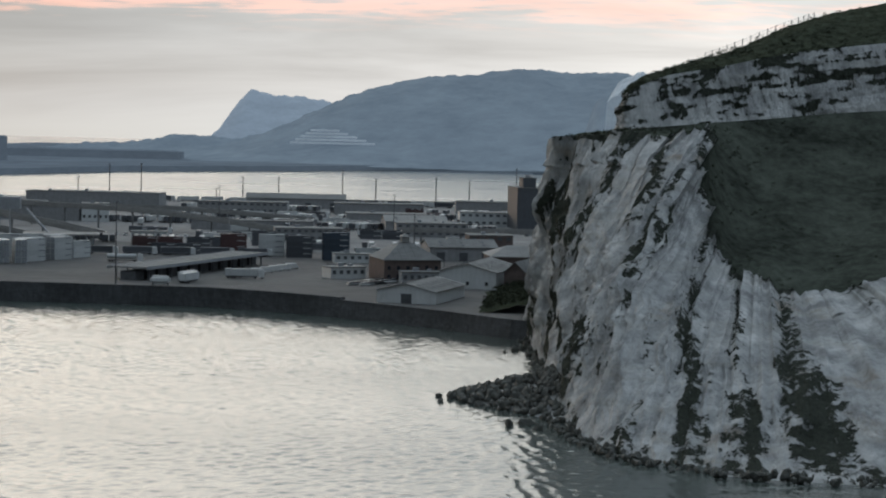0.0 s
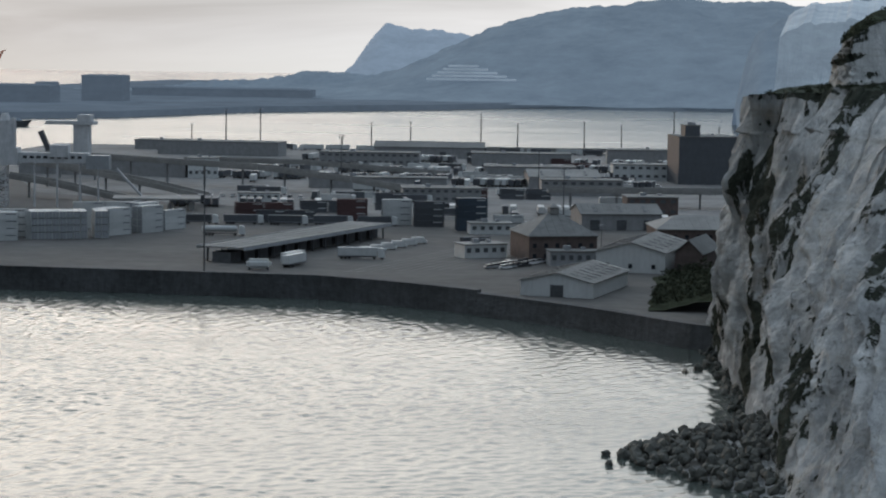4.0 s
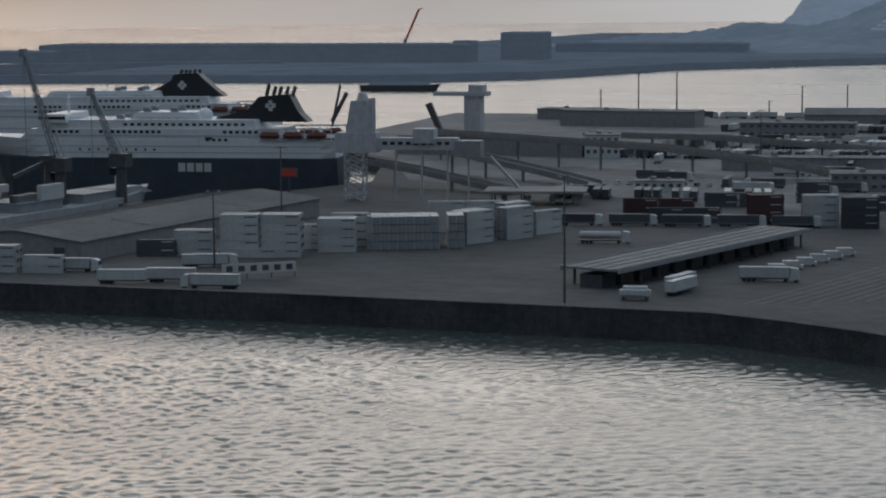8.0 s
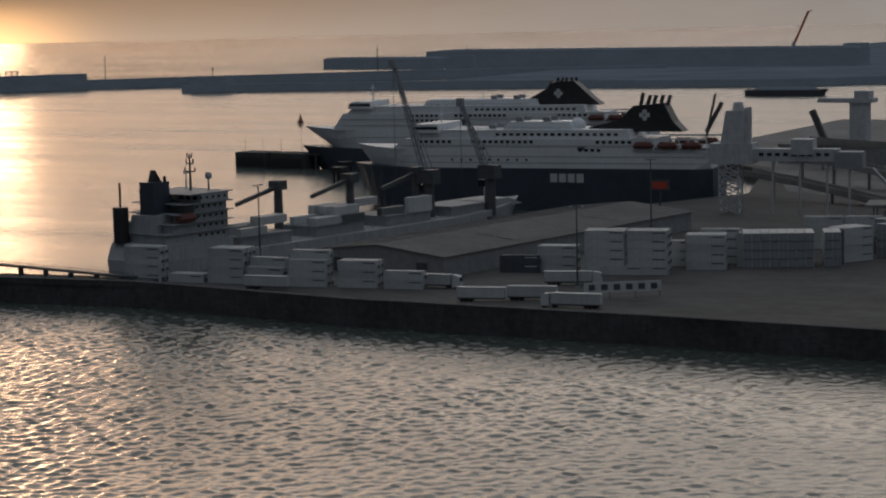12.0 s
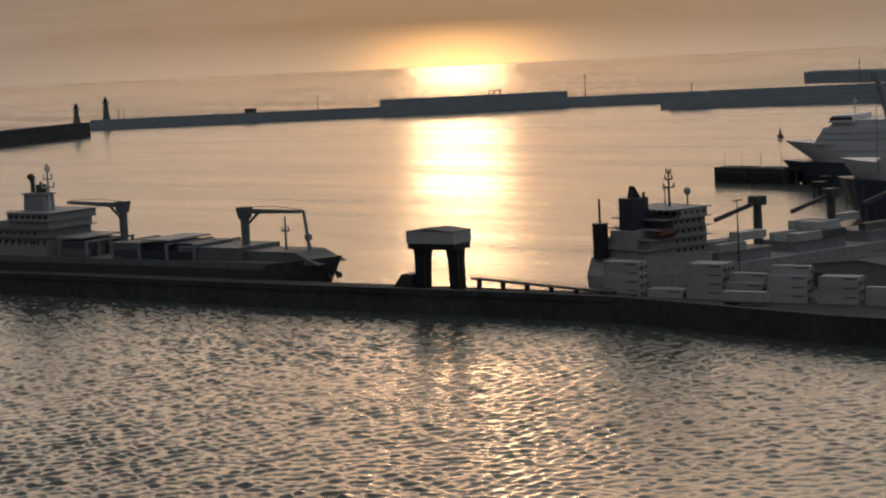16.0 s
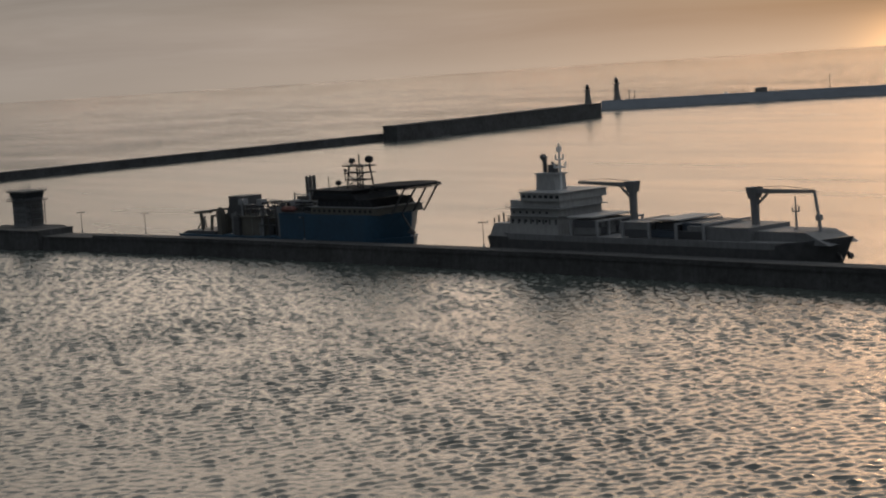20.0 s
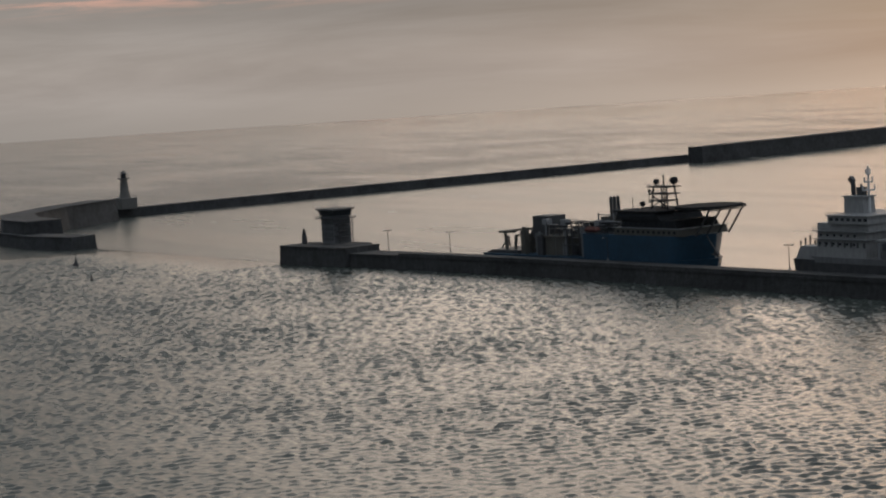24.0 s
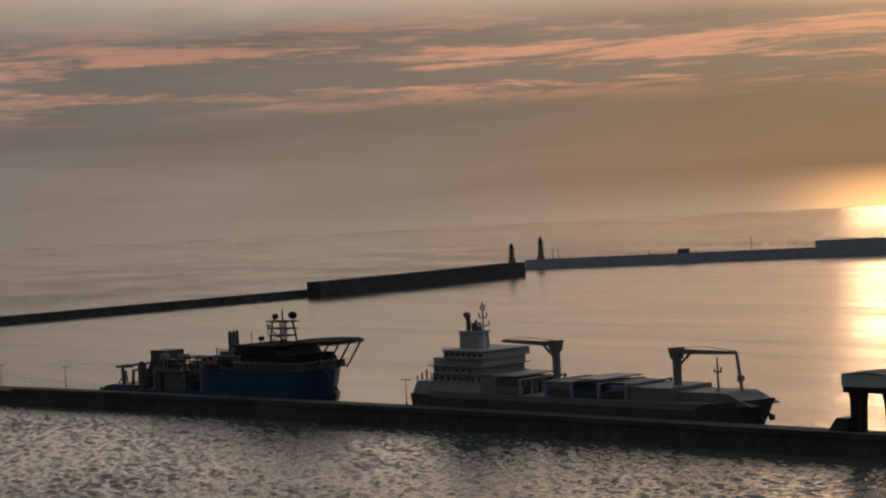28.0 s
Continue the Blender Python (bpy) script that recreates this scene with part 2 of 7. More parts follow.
def chalk(name):
    m = bpy.data.materials.new(name)
    m.use_nodes = True
    n = Nodes(m.node_tree)
    pos = n.put("ShaderNodeTexCoord").outputs["Object"]
    nor = n.put("ShaderNodeNewGeometry").outputs["True Normal"]
    nz = n.put("ShaderNodeSeparateXYZ", Vector=nor).outputs[2]
    tone = n.noise(n.stretch(pos, (0.10, 0.10, 0.03)), 1.0, 6, 0.65)
    beds = n.noise(n.stretch(pos, (0.02, 0.02, 0.55)), 1.0, 4, 0.6, 0.2)
    col = n.ramp(tone, [(0.36, (0.25, 0.25, 0.245)), (0.5, (0.41, 0.41, 0.40)), (0.64, (0.58, 0.575, 0.555))])
    cracks = n.noise(n.stretch(pos, (0.55, 0.55, 0.05)), 1.0, 6, 0.7, 0.4)
    col = n.mix(n.ramp(cracks, [(0.52, 0.0), (0.70, 0.55)]), col, (0.15, 0.15, 0.145))
    col = n.mix(n.ramp(beds, [(0.52, 0.0), (0.62, 0.35)]), col, (0.38, 0.37, 0.33))
    rust = n.noise(n.stretch(pos, (0.05, 0.05, 0.09)), 1.0, 5, 0.6, 0.6)
    col = n.mix(n.ramp(rust, [(0.58, 0.0), (0.72, 0.45)]), col, (0.33, 0.25, 0.16))
    # growth on ledges and in gullies
    grown = n.t.nodes.new("ShaderNodeAttribute")
    grown.attribute_name = "growth"
    plant = n.noise(n.stretch(pos, (0.30, 0.30, 0.16)), 1.0, 7, 0.72, 0.4)
    ledge = n.math("ADD", grown.outputs["Fac"], n.math("MULTIPLY", n.math("SUBTRACT", plant, 0.5), 2.1))
    ledge = n.math("ADD", ledge, n.math("MULTIPLY", nz, 0.10))
    mask = n.ramp(ledge, [(0.50, 0.0), (0.60, 1.0)])
    green = n.ramp(n.noise(pos, 0.9, 4, 0.7), [(0.3, (0.022, 0.025, 0.020)), (0.7, (0.055, 0.060, 0.046))])
    col = n.mix(mask, col, green)
    h = n.math("ADD", n.math("MULTIPLY", n.noise(n.stretch(pos, (0.22, 0.22, 0.10)), 1.0, 8, 0.68), 3.0), n.math("MULTIPLY", mask, 0.6))
    h = n.math("ADD", h, n.math("MULTIPLY", beds, 0.5))
    p = n.put("ShaderNodeBsdfPrincipled", Base_Color=col, Roughness=0.95, Normal=n.put("ShaderNodeBump", Strength=0.9, Distance=1.0, Height=h).outputs[0])
    p.inputs["Specular IOR Level"].default_value = 0.1
    n.put("ShaderNodeOutputMaterial", Surface=p.outputs[0])
    return m


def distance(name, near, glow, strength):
    """Far land, piers and craft: dull colour, haze put in as even emission."""
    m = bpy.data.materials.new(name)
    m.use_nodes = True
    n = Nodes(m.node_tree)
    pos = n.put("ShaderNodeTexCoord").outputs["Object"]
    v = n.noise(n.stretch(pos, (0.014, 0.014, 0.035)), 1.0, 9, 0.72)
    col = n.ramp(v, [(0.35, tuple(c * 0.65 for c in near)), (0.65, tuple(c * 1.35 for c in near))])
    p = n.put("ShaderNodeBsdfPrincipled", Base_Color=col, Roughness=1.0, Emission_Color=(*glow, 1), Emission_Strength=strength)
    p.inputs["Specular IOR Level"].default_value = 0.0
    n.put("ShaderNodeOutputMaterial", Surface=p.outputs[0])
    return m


M_SEA = water("open_sea", (0.07, 0.082, 0.074), 0.5, 1.4, 0.10)
M_WAVES = water("rippled_sea", (0.07, 0.082, 0.074), 0.10, 0.0, 0.11, 2.4)
M_HARBOUR = water("harbour_water", (0.10, 0.11, 0.10), 0.11, 0.14, 0.22)
M_CHALK = chalk("chalk")
M_TURF = material("turf", (0.056, 0.062, 0.050), 1.0, spot=0.4, scale=0.05, bump=0.8, bump_scale=0.5, spec=0.0)
M_SCRUB = material("scrub", (0.044, 0.049, 0.034), 1.0, spot=0.4, scale=0.3, bump=0.8, bump_scale=0.8, spec=0.0)
M_ROCK = material("wet_boulder", (0.10, 0.10, 0.085), 0.8, spot=0.3, scale=0.3, rnd=0.5)
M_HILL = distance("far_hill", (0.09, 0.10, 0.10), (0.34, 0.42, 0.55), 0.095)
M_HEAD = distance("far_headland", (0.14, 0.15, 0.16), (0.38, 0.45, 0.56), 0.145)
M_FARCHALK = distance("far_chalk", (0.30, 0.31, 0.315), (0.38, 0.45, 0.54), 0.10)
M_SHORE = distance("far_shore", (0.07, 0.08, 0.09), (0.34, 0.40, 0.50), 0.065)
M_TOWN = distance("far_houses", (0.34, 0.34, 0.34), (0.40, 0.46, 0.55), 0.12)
M_APRON = material("apron_asphalt", (0.100, 0.096, 0.091), 0.9, spot=0.15, scale=0.03, dirt=0.5, dirt_scale=(0.02, 0.05, 1), spec=0.15)
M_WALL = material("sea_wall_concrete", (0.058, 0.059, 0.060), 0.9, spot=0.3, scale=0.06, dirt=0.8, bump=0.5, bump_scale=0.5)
M_PIER = material("pier_masonry", (0.060, 0.062, 0.065), 0.9, spot=0.3, scale=0.05, dirt=0.6)
M_WHITE = material("white_paint", (0.50, 0.51, 0.50), 0.5, spot=0.05, scale=0.1, dirt=0.25)
M_SHIPWHITE = material("ship_white", (0.66, 0.67, 0.67), 0.45, spot=0.04, scale=0.05, dirt=0.2)
M_NAVY = material("navy_hull", (0.040, 0.050, 0.068), 0.45, spot=0.15, scale=0.05)
M_BLACK = material("black_paint", (0.018, 0.019, 0.021), 0.5, spot=0.2)
M_BLUE = material("blue_hull", (0.018, 0.060, 0.105), 0.5, spot=0.15, scale=0.08, dirt=0.3)
M_GREY = material("grey_steel", (0.25, 0.26, 0.27), 0.6, spot=0.1, dirt=0.35)
M_DARK = material("dark_steel", (0.065, 0.068, 0.072), 0.6, spot=0.2)
# cream, its colour taken down to how it looks against the light
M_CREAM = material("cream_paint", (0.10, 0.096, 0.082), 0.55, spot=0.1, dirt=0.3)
M_RUST = material("oxide_red", (0.13, 0.045, 0.036), 0.7, spot=0.15, dirt=0.3)
M_ORANGE = material("orange_paint", (0.55, 0.12, 0.04), 0.6)
M_ROOF = material("pale_roof_sheet", (0.22, 0.216, 0.205), 0.8, spec=0.25, spot=0.12, scale=0.08, dirt=0.4, dirt_scale=(0.05, 0.3, 0.3))
M_ROOFD = material("grey_roof_sheet", (0.16, 0.16, 0.154), 0.85, spec=0.2, spot=0.15, scale=0.05, dirt=0.4, dirt_scale=(0.1, 0.4, 0.3))
M_BRICK = material("dark_brick", (0.10, 0.076, 0.068), 0.9, spot=0.2, scale=0.4)
M_CLAD = material("grey_cladding", (0.23, 0.23, 0.23), 0.7, spot=0.12, dirt=0.3)
M_GLASS = material("dark_glass", (0.02, 0.024, 0.03), 0.08)
M_TYRE = material("tyre_rubber", (0.02, 0.02, 0.02), 0.9)
M_BOX = material("container_paint", (0.50, 0.51, 0.50), 0.55, spot=0.05, dirt=0.3, rnd=0.22)
M_BOXD = material("container_dark", (0.075, 0.08, 0.09), 0.6, spot=0.1, dirt=0.3, rnd=0.4)
M_BOXR = material("container_red", (0.075, 0.035, 0.034), 0.6, spot=0.1, dirt=0.3, rnd=0.4)
M_BOXB = material("container_blue", (0.04, 0.058, 0.082), 0.6, spot=0.1, dirt=0.3, rnd=0.4)
M_STONE = material("lighthouse_stone", (0.17, 0.165, 0.155), 0.85, spot=0.12, dirt=0.3)
M_LINE = material("white_marking", (0.17, 0.168, 0.16), 0.8, spot=0.2)
# window glass greyed in colour to stand for distance haze
M_CLADW = material("dusty_glass", (0.06, 0.065, 0.07), 0.35)
M_TOWER = material("weathered_grey_paint", (0.44, 0.445, 0.45), 0.6, spot=0.1, dirt=0.4)
# fittings darkened in colour to a silhouette against the sun
M_BACKLIT = material("sooty_deck_steel", (0.032, 0.034, 0.037), 0.95, spot=0.2, dirt=0.3, spec=0.05)
# worn ground with distance haze mixed into its base colour
M_HAZED = material("worn_concrete", (0.19, 0.186, 0.18), 0.9, spot=0.2, scale=0.02, dirt=0.6, dirt_scale=(0.01, 0.05, 1), spec=0.15)
# dirty white and grey ship paints, backlit shade put into the colour
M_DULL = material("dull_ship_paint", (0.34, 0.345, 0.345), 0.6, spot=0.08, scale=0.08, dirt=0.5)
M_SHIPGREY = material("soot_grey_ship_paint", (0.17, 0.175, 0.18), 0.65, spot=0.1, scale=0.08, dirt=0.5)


# ---- mesh helpers ----
def part(name, bm, mat, parent=None, label="", smooth=False):
    me = bpy.data.meshes.new(name)
    bmesh.ops.recalc_face_normals(bm, faces=bm.faces)
    bm.to_mesh(me)
    bm.free()
    if smooth:
        for f in me.polygons:
            f.use_smooth = True
    me.materials.append(mat)
    ob = new(name, me)
    if parent is not None:
        ob.parent = parent
    if label:
        ob["label"] = label
    return ob


def thing(name, m, label, category, group="", kind=""):
    ob = new(name)
    ob.empty_display_size = 1
    ob.matrix_world = m
    return tagged(ob, label, category, group, kind)


def BM():
    return bmesh.new()


def box(bm, x0, x1, y0, y1, z0, z1):
    v = [bm.verts.new(c) for c in ((x0, y0, z0), (x1, y0, z0), (x1, y1, z0), (x0, y1, z0), (x0, y0, z1), (x1, y0, z1), (x1, y1, z1), (x0, y1, z1))]
    for f in ((3, 2, 1, 0), (4, 5, 6, 7), (0, 1, 5, 4), (1, 2, 6, 5), (2, 3, 7, 6), (3, 0, 4, 7)):
        bm.faces.new([v[i] for i in f])
    return bm


def prism(bm, pts, z0, z1, top=None):
    """A plan outline raised from z0 to z1; top may be a different outline."""
    a = [bm.verts.new((x, y, z0)) for x, y in pts]
    b = [bm.verts.new((x, y, z1)) for x, y in (top or pts)]
    bm.faces.new(a[::-1])
    bm.faces.new(b)
    for i in range(len(a)):
        j = (i + 1) % len(a)
        bm.faces.new((a[i], a[j], b[j], b[i]))
    return bm


def profile(bm, pts, y0, y1):
    """An outline in x and z drawn out along y."""
    a = [bm.verts.new((x, y0, z)) for x, z in pts]
    b = [bm.verts.new((x, y1, z)) for x, z in pts]
    bm.faces.new(a)
    bm.faces.new(b[::-1])
    for i in range(len(a)):
        j = (i + 1) % len(a)
        bm.faces.new((a[j], a[i], b[i], b[j]))
    return bm


def beam(bm, p, q, w, h=None):
    """A square bar from p to q."""
    p, q = Vector(p), Vector(q)
    d = (q - p).normalized()
    side = d.cross(Vector((0, 0, 1)))
    side = side.normalized() if side.length > 1e-4 else Vector((1, 0, 0))
    up = side.cross(d)
    h = h or w
    c = [s * side * w / 2 + u * up * h / 2 for s, u in ((-1, -1), (1, -1), (1, 1), (-1, 1))]
    a = [bm.verts.new(p + k) for k in c]
    b = [bm.verts.new(q + k) for k in c]
    bm.faces.new(a[::-1])
    bm.faces.new(b)
    for i in range(4):
        j = (i + 1) % 4
        bm.faces.new((a[i], a[j], b[j], b[i]))
    return bm


def tube(bm, x, y, z0, z1, r0, r1=None, n=12):
    r1 = r0 if r1 is None else r1
    ring = [(math.cos(2 * math.pi * k / n), math.sin(2 * math.pi * k / n)) for k in range(n)]
    return prism(bm, [(x + r0 * c, y + r0 * s) for c, s in ring], z0, z1, [(x + r1 * c, y + r1 * s) for c, s in ring])


def ball(bm, x, y, z, r, n=10):
    bmesh.ops.create_uvsphere(bm, u_segments=n, v_segments=n // 2 + 1, radius=r, matrix=Matrix.Translation((x, y, z)))
    return bm


def sheet(name, rows, mat, label, category, kind="structure", smooth=True, parent=None, growth=None):
    """A surface from rows of points."""
    verts, faces, m = [], [], len(rows[0])
    for r in rows:
        verts += [tuple(v) for v in r]
    for i in range(len(rows) - 1):
        for j in range(m - 1):
            faces.append((i * m + j, i * m + j + 1, (i + 1) * m + j + 1, (i + 1) * m + j))
    me = bpy.data.meshes.new(name)
    me.from_pydata(verts, [], faces)
    if growth:
        me.attributes.new("growth", "FLOAT", "POINT").data.foreach_set("value", growth)
    me.materials.append(mat)
    if smooth:
        me.polygons.foreach_set("use_smooth", [True] * len(faces))
    ob = new(name, me)
    if parent is not None:
        ob.parent = parent
        return ob
    return tagged(ob, label, category, kind=kind)


def curve(pts, t):
    """A smooth way through points, t from 0 to 1."""
    f = max(0.0, min(0.99999, t)) * (len(pts) - 1)
    i, u = int(f), f - int(f)
    p = [Vector(pts[max(0, min(len(pts) - 1, i + k))]) for k in (-1, 0, 1, 2)]
    return 0.5 * (2 * p[1] + (p[2] - p[0]) * u + (2 * p[0] - 5 * p[1] + 4 * p[2] - p[3]) * u * u + (3 * p[1] - p[0] - 3 * p[2] + p[3]) * u ** 3)


def fbm(p, scale, octaves=5):
    return noise.fractal(Vector(p) * scale, 0.9, 2.1, octaves)


# ---- water ----
def plain(name, pts, z, mat, label, category):
    bm = BM()
    bm.faces.new([bm.verts.new((x, y, z)) for x, y in pts])
    return tagged(part(name, bm, mat), label, category, kind="structure")


plain("water_open_sea", [(-9000, -3000), (4000, -3000), (4000, 9000), (-9000, 9000)], -0.9, M_SEA, "rippled grey-green open sea under an overcast evening sky", "sea")


def waves():
    """Short choppy waves on the sea before the quay and the arm: crossing wave trains with sharpened crests."""
    rng = np.random.default_rng(12)
    step = 0.74
    xs, ys = np.arange(-1240, 64, step), np.arange(-40, 500, step)
    X, Y = np.meshgrid(xs, ys)
    lee = np.clip((-60 - X) / 270, 0, 1) * 0.5 + 0.5
    # gusts make rougher and calmer patches
    gust = np.zeros_like(X)
    for k in range(14):
        a, w = rng.uniform(0, 6.28), rng.uniform(0.012, 0.06)
        gust += np.sin(X * w * np.cos(a) + Y * 1.6 * w * np.sin(a) + rng.uniform(0, 6.28))
    amp = lee * np.clip(0.95 + 0.055 * gust, 0.72, 1.25)
    Zs, DX, DY = np.zeros_like(X), np.zeros_like(X), np.zeros_like(X)
    count = 64
    for k in range(count):
        length = 2.0 * (5.4 / 2.0) ** (k / (count - 1)) * rng.uniform(0.95, 1.05)
        q = 2 * np.pi / length
        a = np.radians(142 + rng.uniform(-72, 72))
        h = 0.037 / q * (0.7 + 0.6 * rng.random())
        ph = (X * np.cos(a) + Y * np.sin(a)) * q + rng.uniform(0, 6.28)
        Zs += h * np.sin(ph)
        DX += h * np.cos(a) * np.cos(ph)
        DY += h * np.sin(a) * np.cos(ph)
    R, A = np.hypot(X, Y), np.degrees(np.arctan2(X, Y))
    edge = np.minimum(np.minimum(X + 1240, 134 - X), np.minimum(Y + 40, 1270 - R))
    shore = np.interp(X[0], [-1400, -1236, -989, -900, -800, -700, -600, -500, -380, -213, 100], [385, 386, 412, 433, 452, 466, 480, 490, 505, 500, 495])
    edge = np.where(X < -992, np.minimum(edge, shore[None, :] - Y), edge)
    fade = np.clip(edge / 70, 0, 1)
    amp = amp * fade * (1 + 0.3 * np.clip((-480 - X) / 350, 0, 1))
    V = np.stack([X + DX * amp * 0.5, Y + DY * amp * 0.5, Zs * amp - 0.86 * (1 - fade)], -1).reshape(-1, 3)
    ny, nx = X.shape
    seen = ((R > 348) & (R < 1260) & (A > -82) & (A < 20) & ((A > -66) | (R > 400))) | ((X > -260) & (Y > 0))
    seen &= Y < shore[None, :]
    i, j = np.meshgrid(np.arange(ny - 1), np.arange(nx - 1), indexing="ij")
    keep = seen[:-1, :-1].reshape(-1)
    a = (i * nx + j).reshape(-1)[keep]
    F = np.stack([a, a + 1, a + 1 + nx, a + nx], -1)
    used = np.unique(F)
    back = np.zeros(len(V), np.int32)
    back[used] = np.arange(len(used))
    V, F = V[used], back[F]
    me = bpy.data.meshes.new("water_near_sea")
    me.vertices.add(len(V))
    me.vertices.foreach_set("co", V.reshape(-1).astype(np.float32))
    me.loops.add(F.size)
    me.loops.foreach_set("vertex_index", F.reshape(-1).astype(np.int32))
    me.polygons.add(len(F))
    me.polygons.foreach_set("loop_start", np.arange(0, F.size, 4, dtype=np.int32))
    me.polygons.foreach_set("use_smooth", np.ones(len(F), bool))
    me.update(calc_edges=True)
    me.materials.append(M_WAVES)
    tagged(new("water_near_sea", me), "choppy grey-green sea before the sea wall and harbour arm", "sea", kind="structure")


waves()
plain("water_harbour", [(-385, 500), (-600, 474), (-989, 412), (-1236, 386), (-1300, 380), (-1380, 420), (-1500, 480), (-1560, 1010), (-1610, 1300), (-1790, 1455), (-1500, 1712), (-1340, 1815), (-1200, 1980), (-500, 2100), (-250, 2500), (0, 2900), (150, 2900), (150, 1280), (-290, 1280), (-290, 500)], -0.84, M_HARBOUR, "calm harbour water mirroring the sunset", "harbour")

# ---- quay, apron and breakwaters ----
DECK = [(-388, 500), (-330, 496), (-213, 494), (-101, 490), (-62, 469), (-40, 454.5), (-20, 439), (0, 421), (11, 410), (20, 402), (30, 397), (60, 400), (300, 430), (300, 1300), (-430, 1290), (-424, 1012), (-345, 925), (-312, 818), (-345, 735), (-372, 640)]
bm = BM()
prism(bm, DECK, -3, 5.6)
tagged(part("ground_quay", bm, M_APRON), "broad grey asphalt port apron with worn lane marks", "ground", kind="structure")


# slab over the rear apron, coloured paler in place of haze
bm = BM()
prism(bm, [(-424, 1020), (-345, 935), (-300, 830), (-230, 790), (-60, 715), (60, 700), (298, 700), (298, 1288), (-428, 1288)], 5.0, 5.606)
tagged(part("ground_back_apron", bm, M_HAZED), "worn lorry park behind the quay, its ground paled for haze", "ground", kind="structure")


def mole(name, pts, width, z0, z1, mat, label, lean=0.12):
    """A breakwater along a line, with a coping that stands proud."""
    bm = BM()
    left, right = [], []
    for i, p in enumerate(pts):
        a, b = Vector(pts[max(0, i - 1)]), Vector(pts[min(len(pts) - 1, i + 1)])
        d = (b - a).normalized()
        s = Vector((-d.y, d.x)) * width / 2
        left.append(Vector(p) + s)
        right.append(Vector(p) - s)
    def run(h0, h1, g0, g1):
        rows = []
        for i, p in enumerate(pts):
            c = Vector(p)
            l, r = left[i] - c, right[i] - c
            rows.append([bm.verts.new((*(c + l * g0), h0)), bm.verts.new((*(c + l * g1), h1)), bm.verts.new((*(c + r * g1), h1)), bm.verts.new((*(c + r * g0), h0))])
        for a, b in zip(rows, rows[1:]):
            for k in range(4):
                bm.faces.new((a[k], a[(k + 1) % 4], b[(k + 1) % 4], b[k]))
        bm.faces.new(rows[0])
        bm.faces.new(rows[-1][::-1])
    run(z0, z1 - 0.8, 1 + lean, 1.0)
    run(z1 - 0.8, z1, 1.05, 1.05)
    return tagged(part(name, bm, mat), label, "breakwater", kind="structure")


ARM = [(-980, 416), (-900, 433), (-800, 452), (-700, 466), (-600, 480), (-500, 490), (-380, 505)]
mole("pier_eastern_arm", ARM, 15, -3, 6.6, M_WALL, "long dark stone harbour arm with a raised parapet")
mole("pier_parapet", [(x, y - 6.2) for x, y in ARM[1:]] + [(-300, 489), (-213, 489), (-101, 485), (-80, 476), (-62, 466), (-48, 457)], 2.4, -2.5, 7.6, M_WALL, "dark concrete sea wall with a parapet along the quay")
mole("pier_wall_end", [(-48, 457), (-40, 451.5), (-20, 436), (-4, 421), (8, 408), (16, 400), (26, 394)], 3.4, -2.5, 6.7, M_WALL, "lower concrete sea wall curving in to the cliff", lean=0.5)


# southern breakwater, from its curved near head past the knuckle to the far head
mole("breakwater_low", [(-1535, 490), (-1548, 571), (-1561, 673), (-1576, 816), (-1600, 1056)], 12, -3, 5.4, M_PIER, "low dark stone breakwater across the harbour mouth")
mole("breakwater_high", [(-1570, 1034), (-1598, 1150), (-1628, 1250), (-1652, 1330)], 16, -3, 13.0, M_PIER, "taller dark stone stretch of breakwater")
mole("breakwater_head", [(-1500, 476), (-1455, 425), (-1400, 385), (-1345, 372), (-1300, 374)], 22, -3, 15.0, M_PIER, "dark curved breakwater head with sloping top", lean=0.2)
mole("breakwater_toe", [(-1345, 365), (-1290, 366), (-1240, 380)], 16, -3, 7.0, M_PIER, "low dark landing at the breakwater head", lean=0.2)
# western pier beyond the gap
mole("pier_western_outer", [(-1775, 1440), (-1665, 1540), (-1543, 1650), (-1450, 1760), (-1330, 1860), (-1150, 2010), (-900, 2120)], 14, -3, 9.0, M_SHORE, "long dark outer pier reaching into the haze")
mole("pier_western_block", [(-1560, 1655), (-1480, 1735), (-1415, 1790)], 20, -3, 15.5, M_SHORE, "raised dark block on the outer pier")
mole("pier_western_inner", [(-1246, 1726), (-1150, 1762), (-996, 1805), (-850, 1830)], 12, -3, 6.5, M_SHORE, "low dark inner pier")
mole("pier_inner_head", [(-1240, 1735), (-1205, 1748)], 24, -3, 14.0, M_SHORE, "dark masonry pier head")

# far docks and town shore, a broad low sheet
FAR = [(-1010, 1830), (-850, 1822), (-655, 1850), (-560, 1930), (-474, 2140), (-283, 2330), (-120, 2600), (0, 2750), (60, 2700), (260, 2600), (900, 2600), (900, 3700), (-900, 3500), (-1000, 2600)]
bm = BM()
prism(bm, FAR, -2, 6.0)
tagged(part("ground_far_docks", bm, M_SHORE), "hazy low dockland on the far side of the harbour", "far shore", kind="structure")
# raised lines of sheds and banks over it
rnd = random.Random(4)


